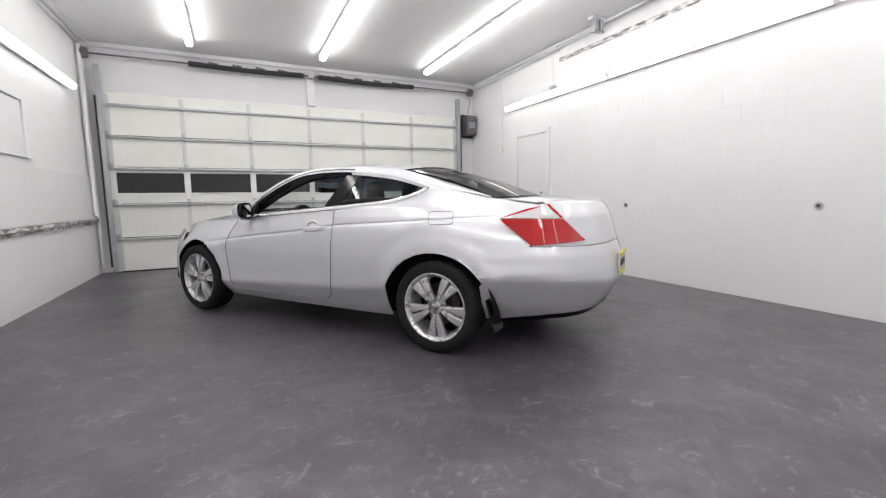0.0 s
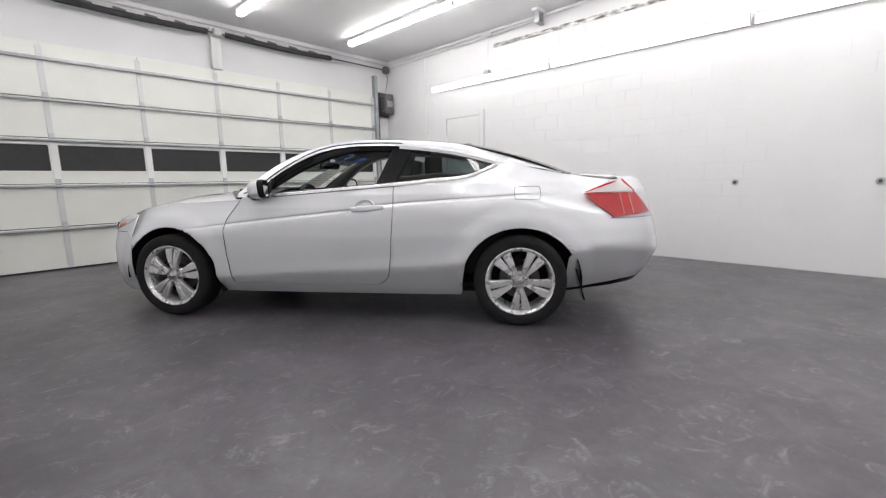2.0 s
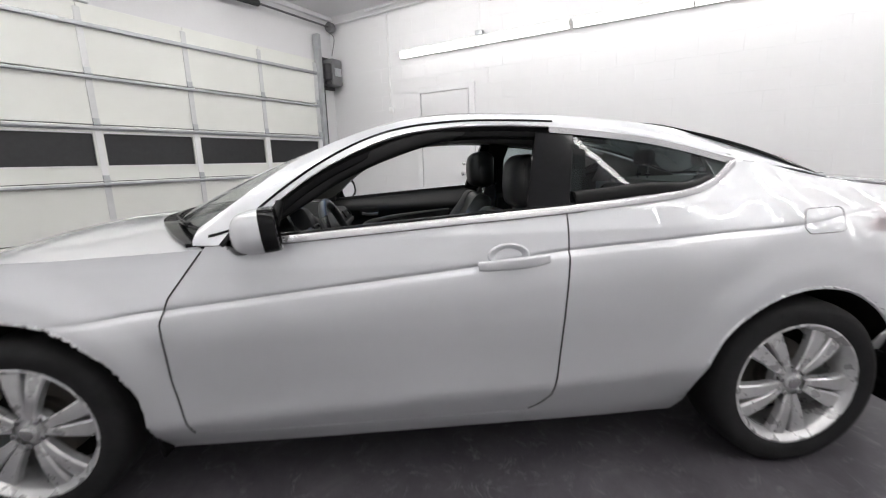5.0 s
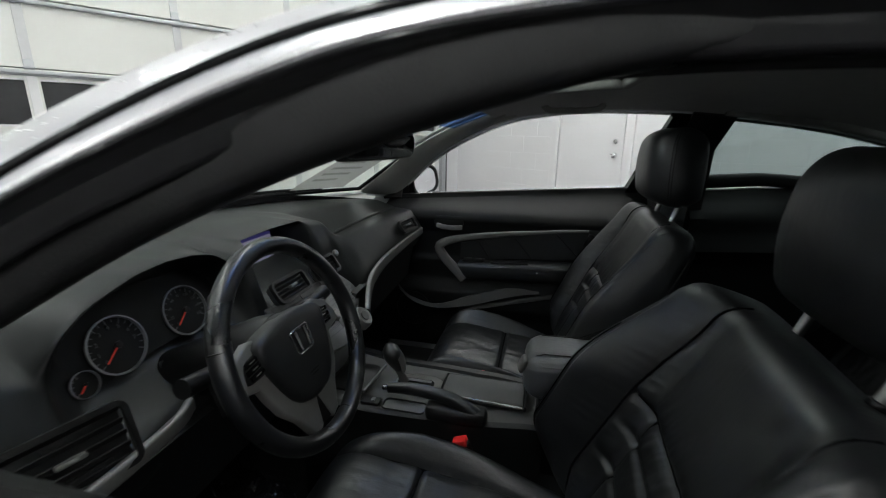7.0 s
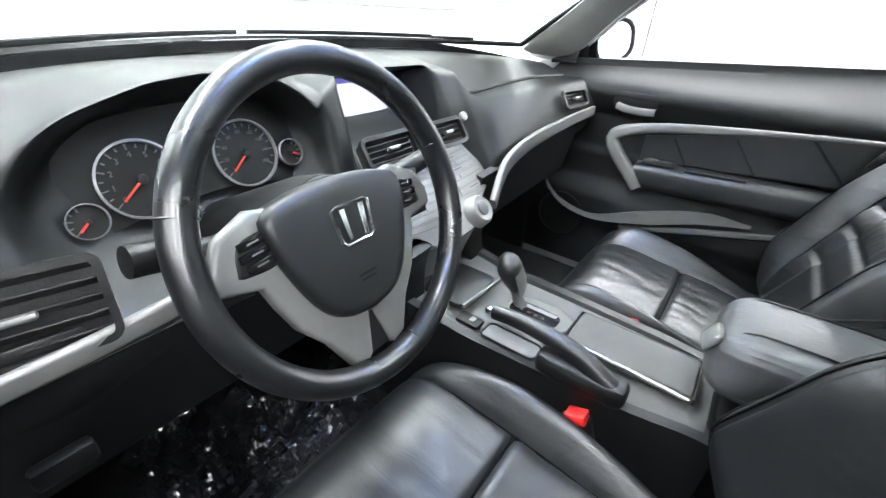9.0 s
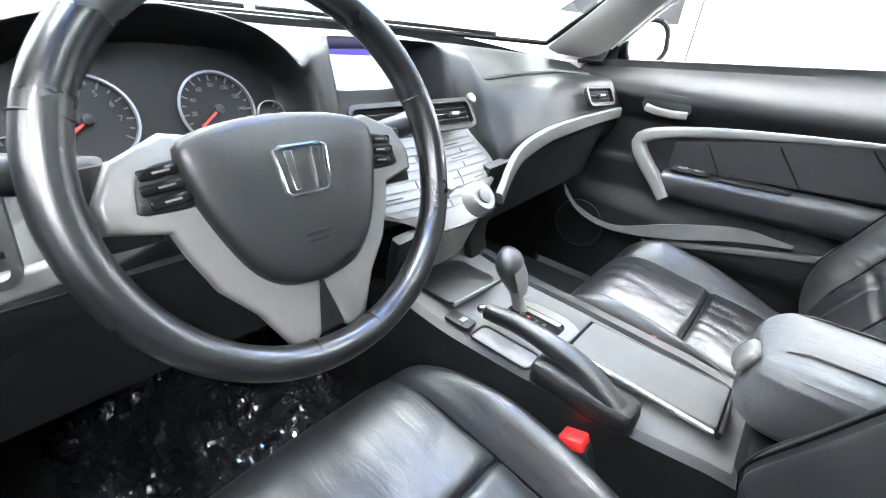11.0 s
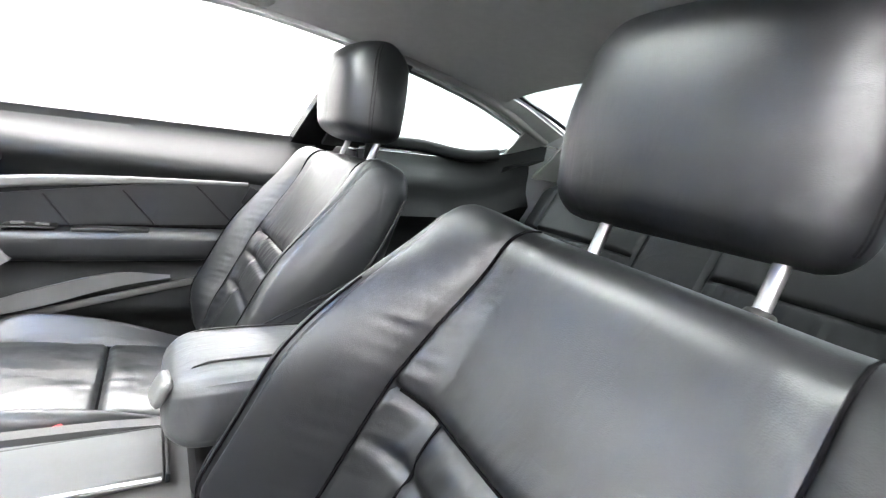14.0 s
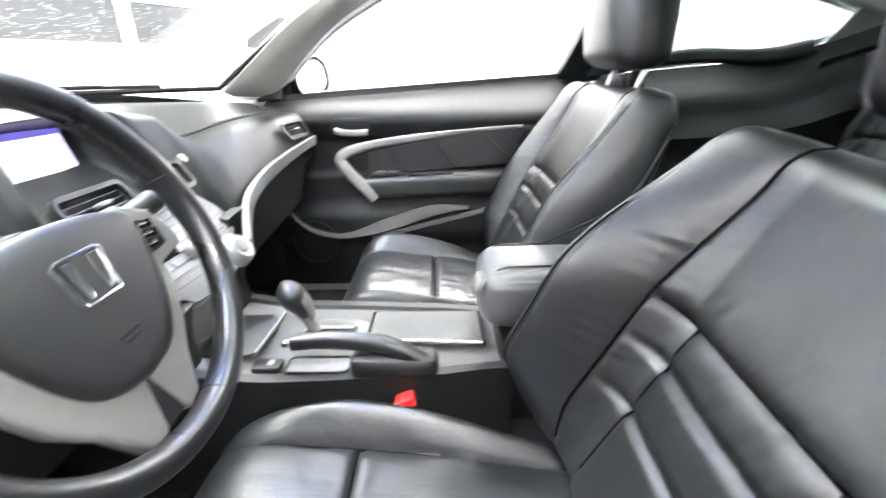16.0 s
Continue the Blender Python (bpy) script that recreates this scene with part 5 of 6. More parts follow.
lean = radians(27)
rm = Matrix.Identity(4)
for i in range(3):
    rm[i][0], rm[i][1], rm[i][2] = (1, 0, 0)[i], (0, -math.sin(lean), math.cos(lean))[i], (0, math.cos(lean), math.sin(lean))[i]
rm.translation = Vector((0, .38, .45))
part("backrest", moved(leather_block(.64, lambda h: .60, lambda h: .05, lambda h: -.06, rear_face, nu=460, nv=110, power=9), rm), M["rearhide"], rear, "black leather rear backrest with gathered panels")
for s in (-1, 1):
    part("headrest", moved(puff(box((.175, .07, .10), bevel=.03), 2, 2), Matrix.Translation((s * .28, .01, 1.18))), M["rearhide"], rear)
    for k in (-.055, .055):
        part("headrest_post", rod((s * .28 + k, .01, 1.06), (s * .28 + k, .01, 1.15), .006), M["chrome"], rear)
        part("post_collar", cyl(.017, .012, (s * .28 + k, .01, 1.082), 14, .003), M["hard"], rear)
part("parcel_shelf", grid(lambda u, v: Vector(((2 * u - 1) * .60, .06 - .42 * v, 1.055 + .008 * v)), 8, 6, (0, 0, 1), .03), M["cloth"], car)

# floor, side trims and roof lining
part("carpet", joined(box((1.45, 2.3, .03), (0, 1.35, .262), .005), box((.24, 1.9, .16), (0, 1.2, .33), .04)), M["carpet"], car, "black carpet")
# Side boxes added to keep outside light from leaking into the foot wells.
for s in (-1, 1):
    part("kick_panel_block", box((.03, .50, .60), (s * .735, 2.24, .56), .01), M["hard"], car)
part("toe_board", box((1.4, .03, .5), (0, 2.42, .45), .01, rot=(-25, 0, 0)), M["carpet"], car)


def lining(u, v, y0, y1, x0, x1):
    y = y0 + (y1 - y0) * v
    e = EDGE(y)
    X = x0 + (x1 - x0) * u
    k = X * (abs(e[0]) - .0)
    return Vector((k, y, e[1] - .035 + .04 * (1 - X * X) - .015 * abs(X) ** 6))


HOLE = (1.14, 1.40, .56)
lin = joined(*[grid(lambda u, v, q=q: lining(u, v, *q), 20, 10, (0, 0, -1), .012) for q in ((.42, HOLE[0], -1, 1), (HOLE[1], 1.49, -1, 1), (HOLE[0], HOLE[1], -1, -HOLE[2]), (HOLE[0], HOLE[1], HOLE[2], 1))])
bmesh.ops.remove_doubles(lin, verts=lin.verts, dist=1e-5)
part("headlining", lin, M["cloth"], car, "grey cloth roof lining with a sunroof opening")
part("sunroof_frame", joined(*[sweep([lining(0, 0, y, y, x, x) + Vector((0, 0, .008)) for x, y in pts], rrect(.03, .03, .008)) for pts in
     ([(-HOLE[2], HOLE[0]), (HOLE[2], HOLE[0])], [(-HOLE[2], HOLE[1]), (HOLE[2], HOLE[1])], [(-HOLE[2], HOLE[0]), (-HOLE[2], HOLE[1])], [(HOLE[2], HOLE[0]), (HOLE[2], HOLE[1])])]), M["pillar"], car)
for k in range(4):
    part("sunroof_gather", sweep([lining(0, 0, HOLE[0], HOLE[0], x, x) + Vector((0, -.006 + .011 * k, .006 + .006 * k)) for x in np.linspace(-HOLE[2], HOLE[2], 14)], circle(.0075, 8)), M["trimblack"], car, "black ribbed seal at the back of the sunroof")
part("sunroof_glass", roof_piece(SUN[0], SUN[1], lambda y: -SUN[2], lambda y: SUN[2], 12, 10), M["glass"], car, "glass sunroof panel")
part("sunroof_seal", joined(*[sweep([(x, y, roof_z(x, y) - .004) for x, y in pts], circle(.006, 6)) for pts in
     ([(-SUN[2] + .72 * k / 10, SUN[0]) for k in range(11)], [(-SUN[2] + .72 * k / 10, SUN[1]) for k in range(11)], [(-SUN[2], SUN[0] + (SUN[1] - SUN[0]) * k / 10) for k in range(11)], [(SUN[2], SUN[0] + (SUN[1] - SUN[0]) * k / 10) for k in range(11)])]), M["trimblack"], car)

for flip in (False, True):
    f = flipx if flip else (lambda b: b)

    def a_trim(u, v):
        y = 1.47 + .66 * u
        e, w = EDGE(y), UPPER(y)
        p, q = Vector((e[0] + .035, y - .01, e[1] - .02)), Vector((w[0] + .042, y - .02, w[1] + .012))
        return p.lerp(q, v) + Vector((.012 * math.sin(math.pi * v), 0, 0))
    part("pillar_trim", f(grid(a_trim, 24, 6, (1, 0, 0), .01)), M["pillar"], car, "grey windscreen pillar trim")

    def rail_trim(u, v):
        y = .15 + 1.36 * u
        e, w = EDGE(y), UPPER(y)
        return Vector((e[0] + .03, y, e[1] - .032)).lerp(Vector((w[0] + .03, y, w[1] + .004)), v)
    part("rail_trim", f(grid(rail_trim, 40, 5, (1, 0, -.2), .008)), M["cloth"], car)

    def c_trim(u, v):
        y = -.30 + .48 * u
        e, w = EDGE(y), BELT(y)
        return Vector((e[0] + .10, y, e[1] - .022)).lerp(Vector((-.615, y, 1.03)), v ** 1.4) + Vector((.018 * math.sin(math.pi * v), 0, 0))
    part("rear_pillar_trim", f(grid(c_trim, 14, 8, (1, 0, 0), .01)), M["pillar"], car, "grey rear pillar trim")

    def b_trim(u, v):
        y = .82 - .055 * v + (.12 + .005 * v) * u
        b, w = BELT(y), UPPER(y)
        return Vector((b[0] + .07, y, b[1] - .5 * (1 - v) * 0)).lerp(Vector((w[0] + .04, y, w[1])), v)
    part("door_post_trim", f(grid(b_trim, 4, 10, (1, 0, 0), .012)), M["soft"], car)

    def quarter_trim(u, v):
        y = .12 + .70 * u
        b = BELT(y)
        z = .35 + (b[1] + .0 - .35) * v
        x = -.70 + .05 * smooth(.8, .2, v) * 0 - (.10 * smooth(.85, 1, v)) * (.3 + .7 * u)
        x += .035 * dent(v - .70, .05)
        x = max(x, b[0] + .02) if v > .9 else x
        return Vector((x, y, z))
    part("side_window_ledge", f(sweep([(BELT(y)[0] + .046, y, BELT(y)[1] + .006 + .026 * smooth(.35, .62, y)) for y in np.linspace(.30, .86, 30)], rrect(.055, .045, .014))), M["doorsoft"], car, "black ledge under the small side window")
    part("side_window_head", f(sweep([(UPPER(y)[0] + .034, y, UPPER(y)[1] + .016) for y in np.linspace(.16, .80, 30)], rrect(.04, .030, .010))), M["pillar"], car)
    part("side_window_corner", f(grid(lambda u, v: (lambda y: Vector((BELT(y)[0] + .03, y, BELT(y)[1])).lerp(Vector((UPPER(y)[0] + .03, y, UPPER(y)[1])), v))(-.1 + .37 * u), 10, 4, (1, 0, 0), .008)), M["pillar"], car)
    part("rear_side_trim", f(grid(quarter_trim, 20, 30, (1, 0, 0), .012)), M["doorsoft"], car, "black rear side panel")

    # the door's inner panel
    if not flip:
        f = lambda b: moved(b, Matrix.Translation((-.05, 0, 0)))
    side = 1 if flip else -1

    def inner(u, v):
        y = .95 + 1.06 * u
        b = BELT(y)[1]
        z = .30 + (b + (.014 if side > 0 else .002) - .30) * v
        x = -.725
        x -= .105 * smooth(.905, b, z)
        x += .022 * dent(z - .885, .03) * (1 - smooth(1.85, 2.0, y))
        x -= .012 * smooth(.70, .72, z) * smooth(.84, .82, z)
        x += .03 * smooth(.63, .56, z) * smooth(.45, .52, z)
        return Vector((x if side > 0 else max(x, BELT(y)[0] + .145 - .035 * smooth(.93, b, z)), y, z))
    panel = part("door_panel", f(grid(inner, 60, 70, (1, 0, 0), .012)), M["doorsoft"], car, "black moulded inner door panel")
    part("armrest", f(sweep([(-.695, y, .676 + .045 * (1.66 - y)) for y in np.linspace(1.05, 1.66, 24)], rrect(.075, .080, .022), scale=lambda u: .7 + .3 * math.sin(math.pi * min(1, u * .75 + .12)) ** .5)), M["leather"], panel, "padded armrest")
    part("insert", f(grid(lambda u, v: Vector((-.708, 1.12 + .54 * u, .715 + .04 * (1 - u) + (.070 + .070 * (1 - u)) * v)), 40, 12, (1, 0, 0), .006)), M["leather"], panel, "stitched leather insert")
    for (ya, za), (yb, zb) in (((1.583, .793), (1.525, .708)), ((1.438, .820), (1.368, .735)), ((1.283, .850), (1.19, .755))):
        part("insert_seam", f(sweep([(-.7065, ya + (yb - ya) * t, za + (zb - za) * t) for t in np.linspace(0, 1, 8)], circle(.0024, 6))), M["hard"], panel)
    path = catmull([(-.672, 1.165, .872), (-.668, 1.3, .862), (-.664, 1.45, .846), (-.662, 1.6, .826), (-.662, 1.69, .806), (-.662, 1.735, .785), (-.664, 1.738, .762), (-.665, 1.712, .725), (-.667, 1.675, .685), (-.668, 1.638, .640)], 60)
    part("pull_handle", f(sweep(path, rrect(.028, .020, .008), up=(1, 0, 0), scale=lambda u: .35 + .55 * smooth(.05, .6, u) + .42 * smooth(.60, .80, u) * (1 - .35 * smooth(.9, 1, u)))), M["satin"], panel, "satin silver pull handle")
    part("release_bezel", f(plate(rrect(.125, .05, .02), .012, .004, Matrix.Translation((-.716, 1.712, .872)) @ Euler((radians(90), 0, radians(90))).to_matrix().to_4x4())), M["hard"], panel)
    part("release_lever", f(sweep([(-.69, 1.652, .853), (-.684, 1.69, .851), (-.684, 1.73, .853), (-.692, 1.757, .858)], rrect(.014, .020, .006))), M["satin"], panel, "silver door release lever")
    part("switch_plate", f(box((.045, .09, .006), (-.690, 1.600, .7215), .003, rot=(-2.5, 0, 0))), M["hard"], panel)
    for k in range(2):
        part("switch", f(box((.012, .024, .006), (-.690, 1.580 + .04 * k, .7265), .002)), M["satin"], panel)
    part("grip_cup", f(box((.034, .15, .012), (-.682, 1.455, .724), .005, rot=(-2.5, 0, 0))), M["hard"], panel, "recessed grip in the armrest")
    low = catmull([(1.915, .565), (1.850, .517), (1.746, .500), (1.60, .528), (1.45, .578), (1.33, .606)], 40)
    high = catmull([(1.932, .600), (1.868, .540), (1.75, .517), (1.60, .570), (1.45, .614), (1.33, .612)], 40)
    part("pocket_lip", f(grid(lambda u, v: (lambda a, b: Vector((-.674 - .006 * v, a[0] + (b[0] - a[0]) * v, a[1] + (b[1] - a[1]) * v)))(low[round(u * 39)], high[round(u * 39)]), 39, 3, (1, 0, 0), .012)), M["greytrim"], panel, "grey tapered pocket rim")
    part("lower_strip", f(sweep([(-.694, 1.66, .492), (-.692, 1.45, .548), (-.690, 1.20, .612)], rrect(.010, .018, .004))), M["greytrim"], panel)
    part("speaker", f(lathe([(.001, .004), (.06, .004), (.075, .008), (.08, .002)], 28, Matrix.Translation((-.70, 1.86, .48)) @ Matrix.Rotation(radians(90), 4, "Y"))), M["hard"], panel)
    part("corner_trim", f(grid(lambda u, v: Vector((-.80 - .04 * v, 1.95 + .08 * u, .95 + .09 * v * (1 - u))), 6, 6, (1, 0, 0), .012)), M["hard"], panel)
    f = flipx if flip else (lambda b: b)
    part("seat_belt", f(sweep([(-.70, .80, 1.22), (-.735, .80, 1.0), (-.72, .84, .6)], [(-.022, -.002), (.022, -.002), (.022, .002), (-.022, .002)], up=(1, 0, 0))), M["hard"], car, "black seat belt webbing")


part("frame_seal", sweep(catmull([(-.775, 2.0, .97), (-.745, 1.82, 1.070), (-.695, 1.68, 1.155), (-.665, 1.5, 1.232), (-.640, 1.3, 1.286), (-.62, 1.1, 1.302), (-.615, .93, 1.29)], 50), rrect(.05, .062, .018), scale=lambda u: 1 - .25 * smooth(.5, .8, u)), M["hard"], car, "thick black seal round the open door window")
# the dashboard body
SECTIONS = [
    (-.74, [(2.10, .945), (2.03, .93), (1.985, .893), (1.962, .852), (1.94, .80), (1.91, .72), (1.93, .60), (2.3, .55)]),
    (-.66, [(2.20, .95), (2.08, .946), (2.0, .905), (1.968, .86), (1.935, .81), (1.90, .715), (1.92, .59), (2.3, .55)]),
    (-.615, [(2.25, .955), (2.10, .957), (1.992, .885), (1.965, .835), (1.935, .79), (1.90, .715), (1.92, .585), (2.3, .55)]),
    (-.60, [(2.26, .956), (2.105, .962), (1.985, .905), (1.99, .85), (1.95, .79), (1.90, .715), (1.92, .585), (2.3, .55)]),
    (-.58, [(2.28, .958), (2.11, .968), (1.98, .930), (2.03, .868), (1.97, .79), (1.90, .725), (1.92, .585), (2.3, .55)]),
    (-.555, [(2.30, .958), (2.11, .974), (1.979, .948), (2.06, .892), (2.0, .795), (1.90, .73), (1.92, .585), (2.3, .55)]),
    (-.53, [(2.32, .959), (2.115, .978), (1.982, .961), (2.075, .91), (2.02, .80), (1.90, .735), (1.92, .585), (2.3, .55)]),
    (-.49, [(2.34, .96), (2.12, .984), (1.983, .973), (2.085, .93), (2.035, .80), (1.91, .745), (1.92, .58), (2.3, .55)]),
    (-.44, [(2.37, .96), (2.125, .987), (1.985, .987), (2.085, .935), (2.035, .80), (1.915, .752), (1.92, .58), (2.3, .55)]),
    (-.375, [(2.40, .96), (2.13, .989), (1.985, .993), (2.085, .937), (2.035, .80), (1.92, .76), (1.92, .58), (2.3, .55)]),
    (-.31, [(2.42, .96), (2.135, .986), (1.987, .987), (2.085, .935), (2.035, .80), (1.925, .76), (1.92, .58), (2.3, .55)]),
    (-.26, [(2.43, .96), (2.14, .981), (1.99, .973), (2.085, .93), (2.035, .80), (1.93, .76), (1.92, .58), (2.3, .55)]),
    (-.22, [(2.435, .96), (2.145, .978), (1.99, .948), (2.07, .90), (2.01, .80), (1.935, .75), (1.92, .58), (2.3, .55)]),
    (-.198, [(2.44, .96), (2.15, .976), (1.992, .925), (2.03, .88), (1.99, .81), (1.94, .74), (1.93, .58), (2.3, .55)]),
    (-.185, [(2.44, .96), (2.15, .976), (2.0, .945), (1.985, .89), (1.96, .80), (1.93, .74), (1.93, .58), (2.3, .55)]),
    (-.135, [(2.45, .96), (2.16, .974), (2.02, .962), (1.99, .89), (1.965, .80), (1.93, .72), (1.93, .58), (2.3, .55)]),
    (-.128, [(2.45, .96), (2.16, .974), (2.03, .968), (2.115, .945), (2.09, .865), (1.95, .80), (1.94, .58), (2.3, .55)]),
    (0, [(2.46, .96), (2.17, .974), (2.035, .970), (2.12, .945), (2.095, .865), (1.95, .80), (1.94, .58), (2.3, .55)]),
    (.128, [(2.45, .96), (2.16, .974), (2.03, .968), (2.115, .945), (2.09, .865), (1.95, .80), (1.94, .58), (2.3, .55)]),
    (.137, [(2.45, .96), (2.16, .974), (2.02, .962), (1.985, .885), (1.968, .81), (1.94, .72), (1.93, .58), (2.3, .55)]),
    (.198, [(2.44, .96), (2.16, .971), (2.01, .954), (1.97, .885), (1.955, .81), (1.93, .72), (1.93, .58), (2.3, .55)]),
    (.208, [(2.44, .96), (2.16, .970), (2.008, .952), (1.96, .885), (1.93, .82), (1.872, .755), (1.905, .64), (2.3, .56)]),
    (.25, [(2.43, .96), (2.16, .964), (1.998, .902), (1.955, .893), (1.915, .845), (1.868, .765), (1.90, .66), (2.3, .58)]),
    (.40, [(2.38, .958), (2.13, .961), (1.982, .914), (1.925, .905), (1.885, .862), (1.852, .795), (1.88, .69), (2.25, .6)]),
    (.55, [(2.30, .955), (2.08, .956), (1.968, .920), (1.897, .912), (1.862, .877), (1.838, .817), (1.87, .71), (2.2, .62)]),
    (.74, [(2.10, .945), (2.03, .94), (1.955, .914), (1.872, .91), (1.846, .88), (1.828, .828), (1.86, .72), (2.15, .64)])]


def dash_at(x, w):
    """The dashboard's surface: x across, w from 0 at the windscreen to 7 underneath."""
    xs = [k for k, _ in SECTIONS]
    ys = [np.interp(x, xs, [r[j][0] for _, r in SECTIONS]) for j in range(8)]
    zs = [np.interp(x, xs, [r[j][1] for _, r in SECTIONS]) for j in range(8)]
    return Vector((x, float(np.interp(w, range(8), ys)), float(np.interp(w, range(8), zs))))


cols = sorted(set([k for k, _ in SECTIONS] + list(np.round(np.linspace(-.74, .74, 149), 4))))
wrow = [0, .25, .5, .75, .9, 1.0, 1.1, 1.2, 1.3, 1.4, 1.5, 1.6, 1.7, 1.8, 1.88, 1.95, 2.0, 2.05, 2.12, 2.2, 2.3, 2.45, 2.6, 2.8, 3.0, 3.2, 3.4, 3.6, 3.8, 4, 4.2, 4.4, 4.6, 4.8, 4.95, 5.05, 5.2, 5.5, 6, 6.5, 7]


def round_w(x, w):
    p = dash_at(x, w)
    q, r = dash_at(x, max(0, w - .12)), dash_at(x, min(7, w + .12))
    return p * .5 + (q + r) * .25


bm = bmesh.new()
vs = [[bm.verts.new(round_w(x, w)) for w in wrow] for x in cols]
for i in range(len(cols) - 1):
    for j in range(len(wrow) - 1):
        bm.faces.new((vs[i][j], vs[i + 1][j], vs[i + 1][j + 1], vs[i][j + 1]))
bmesh.ops.recalc_face_normals(bm, faces=bm.faces)
for _ in range(3):
    bmesh.ops.smooth_vert(bm, verts=[v for v in bm.verts if not v.is_boundary], factor=0.5, use_axis_x=True, use_axis_y=True, use_axis_z=True)
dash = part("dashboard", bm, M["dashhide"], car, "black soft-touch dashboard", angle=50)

# instrument dials
DIAL = Matrix.Rotation(radians(90 - 20), 4, "X")


def dial(x, z, r, y, sweep_deg, start, at, ticks):
    m = Matrix.Translation((x, y, z)) @ DIAL
    d = part("dial", lathe([(.001, 0), (r, 0), (r, -.004), (.001, -.004)], 40, m), M["dial"], dash, "round instrument dial")
    part("bezel", lathe([(r * .985, .001), (r * 1.04, .001), (r * 1.06, .006), (r * 1.0, .007), (r * .985, .001)], 48, m), M["ring"], d, "silver dial rim")
    for k in range(ticks):
        a = radians(start - sweep_deg * k / (ticks - 1))
        part("tick", moved(box((.0085 if k % 2 == 0 else .005, .0018, .001)), m @ Matrix.Rotation(a, 4, "Z") @ Matrix.Translation((r * .88, 0, .0012))), M["mark"], d, smooth=False)
    a = radians(start - sweep_deg * at)
    part("needle", moved(box((r * .8, .0028, .0022), (r * .34, 0, .006), .0006, 1), m @ Matrix.Rotation(a, 4, "Z")), M["needle"], d, "red needle")
    part("needle_hub", moved(cyl(r * .13, .006, (0, 0, .006), 16, .0015), m), M["hard"], d)
    return d


part("cluster_panel", grid(lambda u, v: Vector((-.555 + .36 * u, 2.068 - .045 * v - .0, .925 - .13 * v + .03 * math.sin(math.pi * u))), 20, 8, (0, -1, .3), .006), M["dial"], dash, "black instrument panel")
tach = dial(-.463, .862, .049, 2.034, 250, 218, .0, 17)
spd = dial(-.312, .864, .049, 2.038, 250, 218, .0, 17)
dial(-.536, .832, .021, 2.018, 110, 220, .0, 5)
dial(-.238, .852, .021, 2.03, 110, 60, .8, 5)


def lettering(text, size, m, mat, parent, label=""):
    cu = bpy.data.curves.new("numeral", "FONT")
    cu.body, cu.size, cu.align_x, cu.align_y, cu.extrude = text, size, "CENTER", "CENTER", .0002
    ob = bpy.data.objects.new("numeral", cu)
    me = bpy.data.meshes.new_from_object(ob)
    bpy.data.objects.remove(ob)
    me.materials.append(mat)
    me.transform(m)
    o = new("numeral", me)
    o.parent = parent
    if label:
        tagged(o, label)
    return o


for k in range(8):
    a = radians(218 - 250 * k / 8)
    lettering(str(k), .0105, Matrix.Translation((-.463, 2.034, .862)) @ DIAL @ Matrix.Translation((.033 * math.cos(a), .033 * math.sin(a), .002)), M["mark"], tach)
for k in range(9):
    a = radians(218 - 250 * k / 8)
    lettering(str(20 * k), .008, Matrix.Translation((-.312, 2.038, .864)) @ DIAL @ Matrix.Translation((.033 * math.cos(a), .033 * math.sin(a), .002)), M["mark"], spd)
part("odometer", box((.05, .003, .012), (-.392, 2.005, .80), .002, rot=(-20, 0, 0)), M["hard"], dash)

# display under its hood
part("display", grid(lambda u, v: Vector((-.085 + .17 * u, 2.108 - .018 * v, .935 - .062 * v)), 4, 4, (0, -1, 0), .004), M["screen"], dash, "lit lilac display")
part("display_edge", grid(lambda u, v: Vector((-.085 + .17 * u, 2.106, .948 - .014 * v)), 4, 2, (0, -1, 0), .004), M["screenblue"], dash, "dark blue display line")


def vent(cx, cy, cz, w, h, yaw, pitch, slats, parent, knob=True):
    m = Matrix.Translation((cx, cy, cz)) @ Euler((0, 0, radians(yaw))).to_matrix().to_4x4() @ Euler((radians(90 - pitch), 0, 0)).to_matrix().to_4x4()
    o = rrect(w, h, .012)
    v = part("air_vent", joined(moved(sweep([(x, y, 0) for x, y in o], [(-.004, -.004), (.004, -.004), (.004, .006), (-.004, .006)], closed=True), m), moved(plate(rrect(w - .004, h - .004, .01), .002), m @ Matrix.Translation((0, 0, -.02)))), M["hard"], parent, "black slatted air vent")
    for k in range(slats):
        y = -h / 2 + h * (k + .5) / slats
        part("slat", moved(box((w - .008, .010, .0028), (0, y, -.006), .001, 1, rot=(35, 0, 0)), m), M["hard"], v)
    if knob:
        part("slide", moved(box((w * .22, .008, .012), (w * .05, 0, .002), .003), m), M["satin"], v, "silver slide")
    return v


vent(-.648, 1.916, .800, .165, .09, -14, 18, 5, dash)
vent(-.095, 1.930, .850, .13, .052, 0, 34, 5, dash)
vent(.075, 1.928, .850, .115, .052, 0, 34, 5, dash)
vent(.578, 1.846, .876, .125, .046, -6, 32, 5, dash)
part("vent_wheel", cyl(.010, .01, (.118, 1.918, .880), 16, .003, rot=(60, 0, 0)), M["satin"], dash)

# centre stack
def stack_at(u, v, lift=0.0):
    k = 2 * u - 1
    w = .168 + .03 * smooth(0, .45, v) - .115 * smooth(.55, 1, v)
    y = 1.945 - .125 * v + .016 * k * k
    z = .812 - .135 * v
    return Vector((.004 + k * w, y - lift * .75, z + lift * .66))


